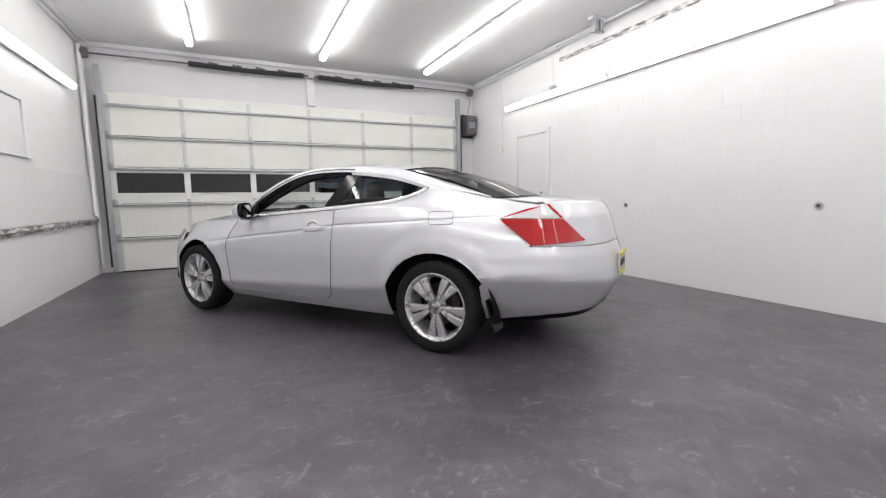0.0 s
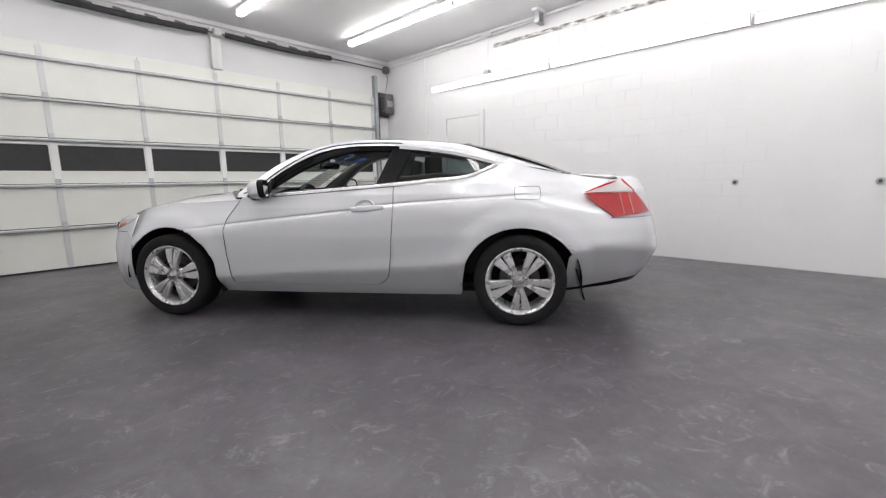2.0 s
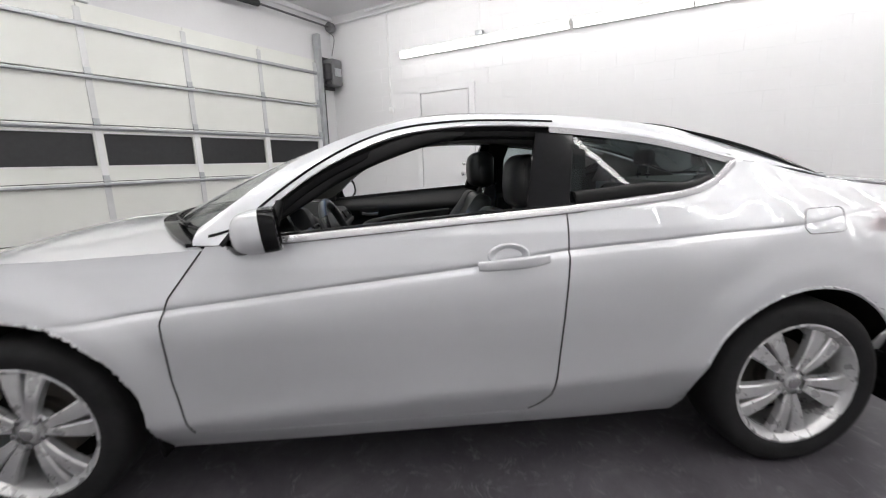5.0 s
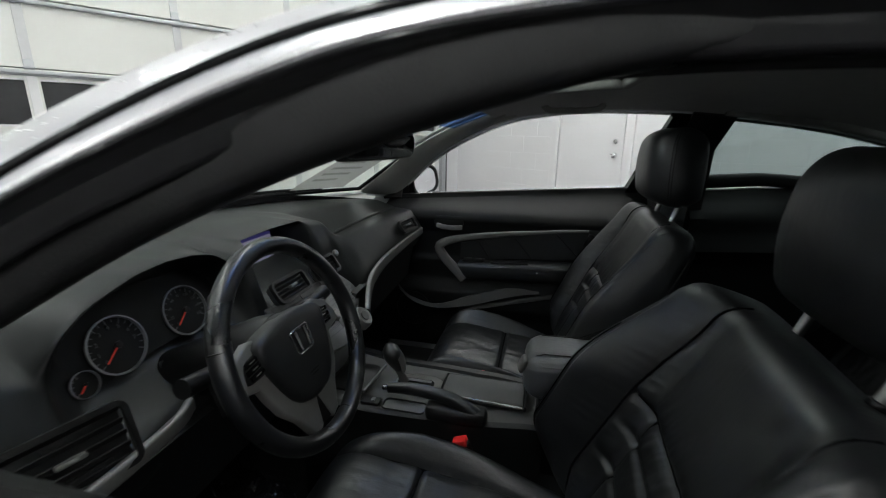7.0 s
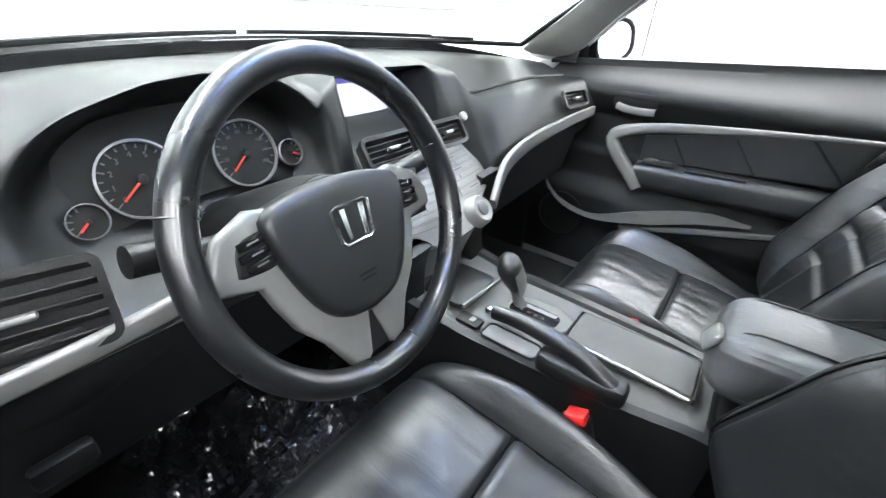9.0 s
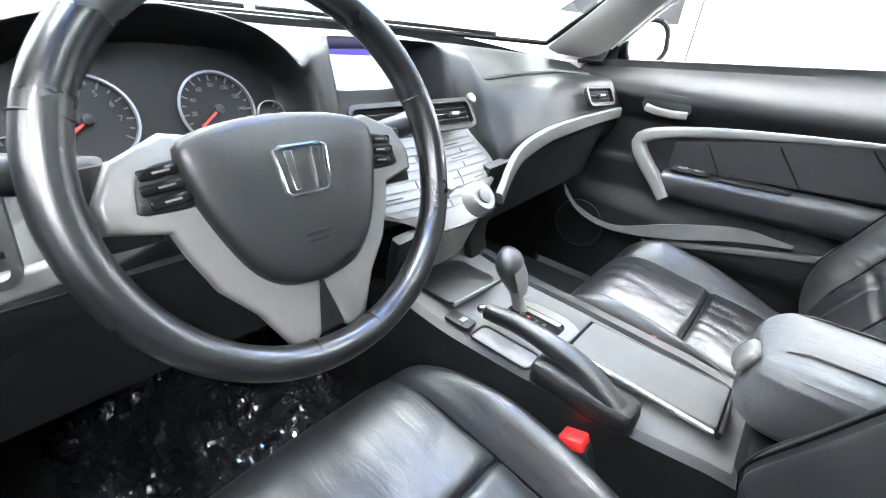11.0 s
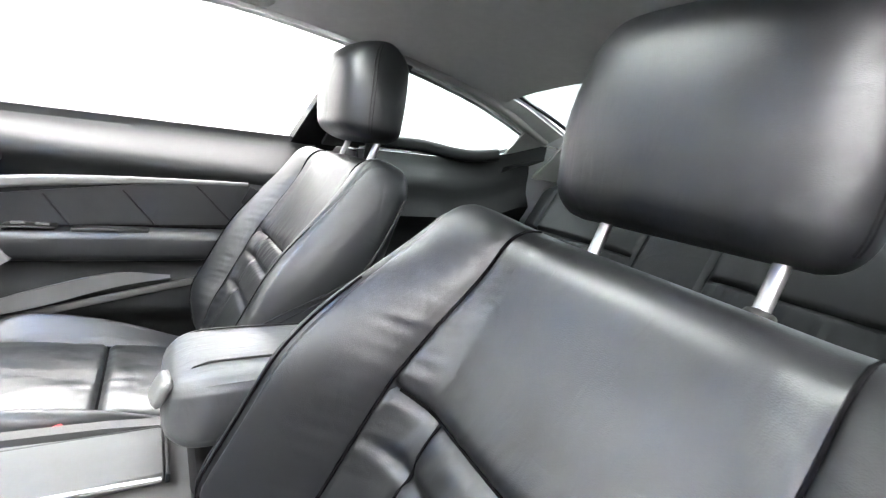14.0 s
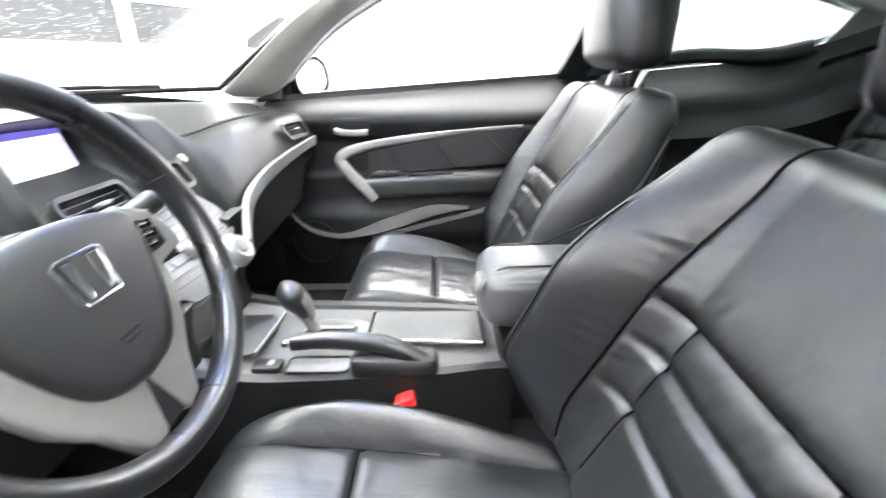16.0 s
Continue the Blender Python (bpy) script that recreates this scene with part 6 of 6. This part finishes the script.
stack = part("console_fascia", grid(stack_at, 30, 24, (0, -1, .5), .02), M["stack"], dash, "dark silver centre stack with rows of buttons")
for r, (v0, v1, n) in enumerate(((.04, .105, 3), (.125, .19, 2), (.215, .265, 5), (.285, .34, 2), (.375, .43, 4), (.45, .52, 3), (.545, .615, 3), (.64, .70, 2), (.73, .79, 2))):
    part("button_gap", grid(lambda u, v: stack_at(.04 + .92 * u, v0 - .010 + (v1 - v0 + .020) * v, .0006), 8, 1, (0, -1, .5), .002), M["stackgap"], stack, smooth=False)
    for k in range(n):
        a, b = .05 + .90 * k / n, .05 + .90 * (k + .975) / n
        part("button", grid(lambda u, v: stack_at(a + (b - a) * u, v0 + (v1 - v0) * v, .0024), 3, 2, (0, -1, .5), .004), M["stack"], stack)
        if r in (1, 3, 6):
            part("button_mark", grid(lambda u, v: stack_at(a + (b - a) * (.35 + .3 * u), v0 + (v1 - v0) * (.4 + .2 * v), .0030), 1, 1, (0, -1, .5), .0008), M["hard"], stack, smooth=False)
SM = Euler((radians(90 - 42), 0, 0)).to_matrix().to_4x4()
part("tuning_knob", moved(lathe([(.001, .022), (.017, .022), (.021, .018), (.022, 0)], 24), Matrix.Translation(stack_at(.5, .58, .004)) @ SM @ Matrix.Scale(.72, 4)), M["satin"], stack, "silver knob")
knob = part("volume_knob", moved(lathe([(.001, .022), (.018, .022), (.025, .024), (.030, .018), (.032, 0)], 32), Matrix.Translation((.003, 1.798, .732)) @ SM), M["satin"], stack, "large silver knob")
part("knob_cap", moved(cyl(.014, .004, (0, 0, .024), 20, .001), Matrix.Translation((.003, 1.798, .732)) @ SM), M["greytrim"], knob)
part("lower_panel", grid(lambda u, v: Vector(((2 * u - 1) * (.112 - .01 * v), 1.826 + .03 * v + .02 * (2 * u - 1) ** 2, .668 - .085 * v)), 16, 8, (0, -1, 0), .015), M["satin"], dash, "silver-grey panel under the stack")
for s in (-1, 1):
    part("stack_leg", sweep(catmull([(s * .112, 1.845, .68), (s * .108, 1.86, .62), (s * .118, 1.85, .54)], 12), rrect(.02, .06, .006), up=(1, 0, 0)), M["hard"], dash)

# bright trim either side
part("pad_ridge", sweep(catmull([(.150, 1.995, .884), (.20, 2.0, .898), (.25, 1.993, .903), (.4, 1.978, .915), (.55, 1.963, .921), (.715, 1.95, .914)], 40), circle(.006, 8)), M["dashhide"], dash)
trim_r = catmull([(.150, 1.838, .690), (.196, 1.852, .732), (.242, 1.858, .766), (.32, 1.850, .797), (.42, 1.842, .812), (.55, 1.832, .824), (.69, 1.822, .832)], 50)
part("passenger_trim", sweep(trim_r, rrect(.014, .04, .006), up=(0, 0, 1), scale=lambda u: 1.1 - .4 * u), M["satin"], dash, "satin silver trim strip")
part("glove_box", grid(lambda u, v: Vector((.15 + .50 * u, 1.872 + .03 * v - .03 * u, .745 + .055 * u - .15 * v)), 16, 8, (0, -1, 0), .02), M["soft"], dash, "black glove box lid")
trim_l = catmull([(-.735, 1.902, .742), (-.66, 1.893, .748), (-.58, 1.888, .754), (-.50, 1.888, .762), (-.46, 1.90, .768)], 24)
part("driver_trim", sweep(trim_l, rrect(.014, .028, .006)), M["satin"], dash, "satin silver trim strip")
part("knee_panel", grid(lambda u, v: Vector((-.73 + .60 * u, 1.905 + .02 * v, .722 - .16 * v)), 12, 6, (0, -1, 0), .02), M["hard"], dash)
part("switch_strip", box((.12, .006, .016), (-.655, 1.912, .766), .003, rot=(-15, 0, -10)), M["hard"], dash)
for x in (-.69, -.60):
    part("switch", cyl(.005, .005, (x, 1.905, .766), 10, .001, rot=(75, 0, 0)), M["satin"], dash)
part("release_lever", box((.06, .02, .03), (-.66, 1.90, .62), .006), M["hard"], dash)

# steering wheel
TAU = .377
WM = Matrix.Identity(4)
ey, ez = Vector((0, math.sin(TAU), math.cos(TAU))), Vector((0, -math.cos(TAU), math.sin(TAU)))
for i in range(3):
    WM[i][0], WM[i][1], WM[i][2] = (1, 0, 0)[i], ey[i], ez[i]
WM.translation = Vector((-.376, 1.732, .869))
R = .173
rim = [(R * math.cos(2 * math.pi * k / 96), R * math.sin(2 * math.pi * k / 96), 0) for k in range(96)]
sw = part("steering_wheel", moved(sweep(rim, circle(.0155, 16, .0175), closed=True), WM), M["wheelhide"], car, "black leather steering wheel with silver spokes")
for a in (20, 160, 258, 282):
    c = Vector((R * math.cos(radians(a)), R * math.sin(radians(a)), 0))
    part("rim_seam", moved(lathe([(.0163, -.0012), (.0172, 0), (.0163, .0012)], 16, Matrix.Translation(c) @ Vector((-math.sin(radians(a)), math.cos(radians(a)), 0)).to_track_quat("Z", "Y").to_matrix().to_4x4()), WM), M["hard"], sw)
half = [(.013, -.158), (.022, -.166), (.043, -.159), (.064, -.118), (.090, -.086), (.104, -.052), (.111, -.029), (.152, -.020), (.153, .002), (.136, .030), (.098, .047), (.06, .040)]
spokes = half + [(-x, y) for x, y in reversed(half)] + [(0, -.106)]
part("spoke_frame", moved(plate(spokes, .014, .006, Matrix.Translation((0, 0, -.030)), 3), WM), M["satin"], sw, "satin silver spokes")
part("spoke_gap", moved(plate([(-.014, -.158), (.014, -.158), (.003, -.104), (-.003, -.104)], .010, 0, Matrix.Translation((0, 0, -.028))), WM), M["hard"], sw)
outl = catmull([(0, .054), (.045, .051), (.084, .042), (.096, .028), (.092, -.004), (.078, -.046), (.060, -.080), (.036, -.099), (0, -.106)], 30)
cover = [tuple(p) for p in outl] + [(-x, y) for x, y in reversed(outl[1:-1])]


def cushion_plate(outline, depth, m):
    """A domed cap over an outline."""
    bm = bmesh.new()
    rings = []
    n = len(outline)
    for k, (s, h) in enumerate(((1, 0), (1, .5), (.985, .72), (.95, .86), (.88, .94), (.75, .98), (.5, 1.0), (.25, 1.01))):
        rings.append([bm.verts.new((x * s, (y + .01) * s - .01, h * depth)) for x, y in outline])
    for a, b in zip(rings, rings[1:]):
        for j in range(n):
            bm.faces.new((a[j], a[(j + 1) % n], b[(j + 1) % n], b[j]))
    bm.faces.new(rings[-1])
    bmesh.ops.recalc_face_normals(bm, faces=bm.faces)
    bm.transform(m)
    return bm


part("airbag_cover", cushion_plate(cover, .033, WM @ Matrix.Translation((0, 0, -.032))), M["padhide"], sw, "soft black centre pad")
for s in (-1, 1):
    PM = WM @ Matrix.Translation((s * .108, .008, -.020)) @ Matrix.Rotation(radians(s * -6), 4, "Z")
    pod = part("button_pod", moved(plate(catmull([(s * x, y) for x, y in ((-.023, .017), (.010, .013), (.022, -.012), (.018, -.018), (-.022, -.019), (-.023, .017))], 24)[:-1].tolist(), .006, .0015), PM), M["hard"], sw, "black button pod")
    for i in range(3):
        part("button", moved(box((.036 - .005 * abs(i - 1), .0085, .004), (-.002 * s, -.0122 + .0112 * i, .0072), .0016), PM), M["trimblack"], pod)
        part("button_mark", moved(box((.012, .0016, .0006), (-.002 * s, -.0122 + .0112 * i, .0095)), PM), M["satin"], pod, smooth=False)
    side = s
    part("spoke_back", moved(plate([(side * x, y) for x, y in ((.10, .034), (.158, .030), (.160, -.034), (.112, -.034))], .02, .006, Matrix.Translation((0, 0, -.050))), WM), M["hard"], sw)
EM = WM @ Matrix.Translation((.002, .001, .0018))
badge = part("emblem", moved(sweep([(x, y, 0) for x, y in [(-.026, .019), (-.02, .0215), (.02, .0215), (.026, .019), (.0225, -.017), (.018, -.0215), (-.018, -.0215), (-.0225, -.017)]], circle(.0022, 8), closed=True, up=(0, 0, 1)), EM), M["chrome"], sw, "chrome emblem ring with plain bars")
for s in (-1, 1):
    part("emblem_bar", moved(plate([(s * .009, -.017), (s * .0145, -.017), (s * .018, .018), (s * .0095, .018)], .003, .0008), EM), M["chrome"], badge, smooth=False)
for k in range(2):
    part("embossing", moved(box((.026 - .006 * k, .003, .0008), (0, -.058 - .006 * k, .0012)), WM), M["hard"], sw, smooth=False)
part("column", moved(lathe([(.05, -.30), (.062, -.08), (.058, -.035), (.03, -.02)], 32), WM), M["hard"], dash, "black column shroud")
part("boss", moved(lathe([(.058, -.04), (.055, -.022), (.04, -.016)], 32), WM), M["hard"], sw)
for s in (-1, 1):
    part("stalk", moved(joined(rod((s * .05, .01, -.07), (s * .165, .03, -.055), .009), rod((s * .135, .025, -.058), (s * .195, .035, -.05), .0145)), WM), M["hard"], dash, "black column stalk")
part("key_tag", box((.004, .018, .035), (-.235, 1.80, .735), .002, rot=(0, 0, 20)), M["cyan"], dash, "cyan plastic key tag")

# centre console
def console_w(y):
    return float(np.interp(y, [1.0, 1.34, 1.42, 1.6, 1.9], [.09, .098, .112, .125, .136]))


def console(u, v):
    y = 1.30 + .60 * v
    k = 2 * u - 1
    w = console_w(y)
    a = abs(k)
    z = .558 + .02 * smooth(1.7, 1.9, y)
    if a < .8:
        return Vector((k / .8 * (w - .012), y, z - .012))
    if a < .9:
        return Vector((math.copysign(w - .012 + .02 * (a - .8) / .1, k), y, z))
    return Vector((math.copysign(w + .008, k), y, z - .30 * (a - .9) / .1))


cons = part("centre_console", grid(console, 40, 40, (0, 0, 1), .0), M["soft"], car, "black and grey centre console", angle=28)
part("top_panel", grid(lambda u, v: Vector(((2 * u - 1) * (console_w(1.32 + .57 * v) - .018), 1.32 + .57 * v, .551 + .02 * smooth(1.7, 1.9, 1.32 + .57 * v))), 10, 30, (0, 0, 1), .012), M["greytrim"], cons, "grey console top")
lid = part("cup_lid", moved(puff(box((.102, .212, .018), bevel=.006), 0, 0), Matrix.Translation((.010, 1.455, .566))), M["greytrim"], cons, "grey sliding cup holder lid")
part("lid_rail", sweep([(-.050, 1.352, .572), (-.046, 1.45, .574), (-.042, 1.562, .574)], rrect(.006, .006, .002)), M["moulding"], lid, "bright rail")
part("lid_gap", sweep([(-.040, 1.565, .566), (.063, 1.565, .566), (.064, 1.345, .566)], rrect(.004, .012, .001)), M["hard"], lid)
part("lid_gap", sweep([(-.043, 1.345, .566), (.064, 1.345, .566)], rrect(.005, .012, .001)), M["hard"], lid)
oval = [(.041 * sgn(math.cos(a), .75), .066 * sgn(math.sin(a), .8)) for a in np.linspace(0, 2 * math.pi, 40, endpoint=False)]
gate = part("shift_gate", plate(oval, .007, .004, Matrix.Translation((.006, 1.630, .560)), 3), M["satin"], cons, "silver shift gate surround")
part("gate_panel", plate(rrect(.044, .100, .015), .003, .001, Matrix.Translation((-.001, 1.638, .5655))), M["trimblack"], gate, "glossy black selector panel")
part("gate_window", plate(rrect(.011, .070, .003), .002, .0005, Matrix.Translation((.012, 1.632, .5675))), M["ring"], gate)
for k, ch in enumerate("PRND"):
    lettering(ch, .009, Matrix.Translation((-.008, 1.662 - .015 * k, .5692)), M["redbtn" if ch == "R" else "ring"], gate)
base, tip = Vector((.006, 1.672, .562)), Vector((-.016, 1.710, .681))
LM = Matrix.Translation(base) @ (tip - base).to_track_quat("Z", "X").to_matrix().to_4x4()
HL = (tip - base).length
lever = part("shift_lever", lathe([(.016, 0), (.012, .008), (.0105, .03), (.012, .05), (.014, .056), (.001, .058)], 20, LM), M["satin"], cons, "silver shift lever with black leather knob")
part("knob", lathe([(.001, .046), (.0125, .047), (.016, .056), (.021, .070), (.0255, .086), (.0265, .098), (.024, .109), (.017, .118), (.008, HL - .001), (.001, HL)], 28, LM @ Matrix.Diagonal((.92, 1.28, 1, 1))), M["padhide"], lever, "black leather knob")
part("knob_trim", grid(lambda u, v: LM @ Vector((.0275 * math.cos(radians(-70 + 64 * u)) * (.55 + .42 * math.sin(math.pi * (.12 + .62 * v))), .035 * math.sin(radians(-70 + 64 * u)) * (.55 + .42 * math.sin(math.pi * (.12 + .62 * v))), .040 + .062 * v)), 8, 12, (1, -1, 0), .003), M["satin"], lever, "silver knob flank")
tray = part("coin_tray", plate(rrect(.040, .105, .010), .005, .001, Matrix.Translation((-.093, 1.640, .5535))), M["stack"], cons, "shallow grey coin tray")
part("tray_rim", sweep([(-.093 + x, 1.640 + y, .5595) for x, y in rrect(.044, .109, .011)], circle(.0022, 6), closed=True), M["hard"], tray)
part("switch_block", plate(rrect(.030, .050, .006), .007, .002, Matrix.Translation((-.095, 1.728, .558))), M["hard"], cons)
part("switch", plate(rrect(.014, .010, .002), .002, .0005, Matrix.Translation((-.095, 1.722, .5655))), M["ring"], cons)
front_bin = part("front_bin", plate(rrect(.135, .105, .02), .006, .002, Matrix.Translation((-.018, 1.805, .570))), M["hard"], cons, "dark open tray ahead of the shifter")
part("bin_edge", sweep([(-.085, 1.752, .576), (.05, 1.742, .578)], rrect(.006, .008, .002)), M["stack"], front_bin)
brake = part("parking_brake", sweep(catmull([(-.112, 1.455, .578), (-.110, 1.49, .598), (-.107, 1.53, .612), (-.102, 1.61, .617), (-.097, 1.678, .608)], 24), rrect(.030, .034, .014), scale=lambda u: 1.05 - .25 * u), M["leather"], cons, "black parking brake lever")
part("brake_gaiter", moved(puff(box((.050, .150, .045), bevel=.015), 1, 2), Matrix.Translation((-.106, 1.505, .572))), M["soft"], brake)
part("brake_button", cyl(.0075, .014, (-.0965, 1.688, .6065), 14, .003, rot=(84, 0, 0)), M["chrome"], brake, "chrome push button")


def armrest(u, v):
    """The padded lid: v runs from its rounded front end to the rear, u round it."""
    y = 1.356 - .34 * v ** 1.5
    k = (1 - max(0, 1 - (1.356 - y) / .055) ** 2.4) ** .5
    a = 2 * math.pi * u
    x, z = .088 * sgn(math.cos(a), .55), .060 * sgn(math.sin(a), .55)
    w = noise.noise(Vector((9 * math.cos(a), 9 * math.sin(a), y * 4))) * .0035 * smooth(1.15, 1.33, y)
    k2 = .42 + .58 * k
    return Vector((.026 + x * k2 * (1 + w * 8), y, .652 + z * k2 * (1 + w * 10) + .004 * math.sin(math.pi * min(1, (1.356 - y) / .3))))


noise.seed_set(7)
bm = grid(armrest, 72, 40, close_u=True)
bmesh.ops.contextual_create(bm, geom=[e for e in bm.edges if len(e.link_faces) == 1])
bmesh.ops.recalc_face_normals(bm, faces=bm.faces)
rest = part("console_armrest", bm, M["armhide"], car, "worn grey-black leather console armrest")
part("bin_body", box((.18, .36, .28), (.02, 1.14, .44), .02), M["soft"], rest)
part("latch", moved(puff(box((.044, .016, .040), bevel=.010), 1, 2), Matrix.Translation((-.018, 1.358, .678)) @ Euler((radians(24), 0, radians(8))).to_matrix().to_4x4()), M["satin"], rest, "grey latch button")
for s in (-.052, .052):
    part("armrest_seam", sweep(catmull([(.026 + s, 1.346, .680), (.026 + s, 1.325, .707), (.026 + s, 1.27, .7145), (.026 + s, 1.02, .714)], 20), circle(.0016, 6)), M["hard"], rest)
for s, x in ((-1, -.146), (1, .150)):
    bk = part("belt_buckle", box((.022, .05, .13), (x, 1.466, .462), .006, rot=(-20, 0, 0)), M["hard"], car, "black belt buckle with red button")
    part("release_button", box((.026, .034, .018), (x, 1.486, .526), .004, rot=(-20, 0, 0)), M["redbtn"], bk, "red release button")

# pedals, mats and film in the foot wells
for x, w in ((-.30, .045), (-.40, .085)):
    p = part("pedal", box((w, .012, .075), (x, 2.24, .40), .004, rot=(-30, 0, 0)), M["hard"], car, "black foot pedal")
    part("pedal_arm", rod((x, 2.25, .42), (x, 2.33, .62), .008), M["hard"], p)
for s in (-1, 1):
    part("floor_mat", box((.46, .62, .012), (s * .375, 1.98, .285), .005, rot=(6, 0, 0)), M["carpet"], car, "black floor mat")
rnd = random.Random(3)
noise.seed_set(4)


def film(u, v):
    x, y = -.62 + .42 * u, 1.70 + .46 * v
    n = noise.fractal(Vector((x * 7, y * 7, 1)), 1, 2, 4)
    r = noise.ridged_multi_fractal(Vector((x * 9, y * 5, 3)), 1, 2, 5, 1, 2)
    return Vector((x + .02 * n, y, .32 + .045 * n + .05 * r * .6))


part("film_cover", grid(film, 90, 90, (0, 0, 1)), M["film"], car, "crinkled clear film on the floor mat", angle=8)

# roof fittings
mirror_in = part("inner_mirror", moved(puff(box((.235, .034, .068), bevel=.016), 2, 2), Matrix.Translation((-.085, 1.70, 1.195)) @ Euler((radians(8), 0, radians(-22))).to_matrix().to_4x4()), M["hard"], car, "black inside mirror")
part("glass", plate(rrect(.212, .05, .018), .003, .001, Matrix.Translation((-.085, 1.70, 1.195)) @ Euler((radians(8), 0, radians(-22))).to_matrix().to_4x4() @ Matrix.Translation((0, -.0195, 0)) @ Matrix.Rotation(radians(90), 4, "X")), M["mirror"], mirror_in)
part("stem", joined(rod((-.08, 1.705, 1.205), (-.072, 1.765, 1.222), .012), cyl(.022, .03, (-.072, 1.775, 1.228), 18, .006, rot=(60, 0, 0))), M["hard"], mirror_in)
for s in (-1, 1):
    vis = part("sun_visor", moved(puff(box((.41, .185, .024), bevel=.010), 1, 2), Matrix.Translation((s * .325, 1.550, 1.298)) @ Euler((radians(-16), radians(-s * 5), 0)).to_matrix().to_4x4()), M["cloth"], car, "grey folded sun visor")
    part("visor_flap", box((.15, .08, .006), (s * .325, 1.546, 1.284), .003, rot=(-16, -s * 5, 0)), M["pillar"], vis)
part("roof_console", moved(puff(box((.14, .16, .03), bevel=.01), 1, 2), Matrix.Translation((0, 1.49, 1.335)) @ Euler((radians(-15), 0, 0)).to_matrix().to_4x4()), M["pillar"], car, "grey roof console")
for s in (-1, 1):
    part("grab_handle", sweep(catmull([(s * .565, 1.36, 1.315), (s * .55, 1.33, 1.298), (s * .55, 1.2, 1.30), (s * .565, 1.17, 1.318)], 20), rrect(.016, .02, .006)), M["pillar"], car, "grey grab handle")
part("header_trim", grid(lambda u, v: screen_at(.03 + .94 * u, .88 + .14 * v) + Vector((0, -.020, -.022)), 30, 6, (0, -1, -1), .006), M["cloth"], car, "grey header above the windscreen")
part("sun_band", grid(lambda u, v: screen_at(.02 + .96 * u, .69 + .30 * v) + Vector((0, -.004, -.006)), 20, 8, (0, -1, -1)), M["band"], car, "blue shaded band of the windscreen").visible_shadow = False
notice = part("windscreen_notice", grid(lambda u, v: screen_at(.82 + .125 * u, .05 + .54 * v) + Vector((0, -.008, -.008)), 6, 10, (0, -1, -1), 0), M["notice"], car, "white paper notice inside the windscreen")
for k in range(7):
    v0 = .14 + .055 * k
    part("print_line", grid(lambda u, v: screen_at(.835 + .085 * u * (.7 + .3 * ((k * 7) % 5) / 5), v0 + .02 * v) + Vector((0, -.0105, -.0105)), 4, 1, (0, -1, -1)), M["print"], notice, smooth=False)
for s in (-1, 1):
    part("wiper", sweep([screen_at(u, .004 + .008 * math.sin(u * 3)) + Vector((0, .010, .007)) for u in np.linspace(.06 if s < 0 else .5, .48 if s < 0 else .92, 14)], rrect(.010, .011, .003)), M["trimblack"], car, "black wiper")
part("cowl", grid(lambda u, v: (lambda k: Vector((k * .78, 2.10 + .36 * (1 - k * k) + .09 * v, min(.982, hood_at(k * .78, 2.2) + .012) + .002 * v)))(2 * u - 1), 30, 4, (0, 0, 1), .02), M["trimblack"], car, "black cowl below the windscreen")

# beads of water on the roof, bonnet and windscreen
rnd = random.Random(11)
bead = bmesh.new()
for k in range(8200):
    where = rnd.random() if k < 2200 else .8
    if where < .45:
        y = rnd.uniform(.45, 1.47)
        x = rnd.uniform(-1, 1) * abs(EDGE(y)[0])
        if SUN[0] < y < SUN[1] and abs(x) < SUN[2]:
            continue
        c = Vector((x, y, roof_z(x, y)))
    elif where < .7:
        y = rnd.uniform(2.5, 3.3)
        x = rnd.uniform(-.95, .95) * HOOD_W(y)[0]
        c = Vector((x, y, hood_at(x, y)))
    elif where < .85:
        c = screen_at(rnd.uniform(.05, .95), rnd.uniform(.05, .95)) + Vector((0, .001, .001))
    else:
        y = rnd.uniform(.9, 2.05)
        t = rnd.uniform(.3, .95)
        u, e = UPPER(y), EDGE(y)
        c = Vector((u[0] + (e[0] - u[0]) * t - .011 * math.sin(math.pi * t), y, u[1] + (e[1] - u[1]) * t))
    r = rnd.uniform(.0010, .0030) if where < .7 or where > .85 else rnd.uniform(.0009, .0024)
    ring = [bead.verts.new(c + Vector((r * math.cos(a), r * math.sin(a), .0002))) for a in (0, 1.05, 2.09, 3.14, 4.19, 5.24)]
    ring2 = [bead.verts.new(c + Vector((r * .6 * math.cos(a), r * .6 * math.sin(a), r * .45))) for a in (0, 1.05, 2.09, 3.14, 4.19, 5.24)]
    for i in range(6):
        bead.faces.new((ring[i], ring[(i + 1) % 6], ring2[(i + 1) % 6], ring2[i]))
    bead.faces.new(ring2)
tagged(part("water_bead", bead, M["bead"], car, "beads of rain water"), kind="stuff")

# ---- painted wall blocks ----
block_courses(wall_right, RIGHT, -2.6, 4.4, 1)
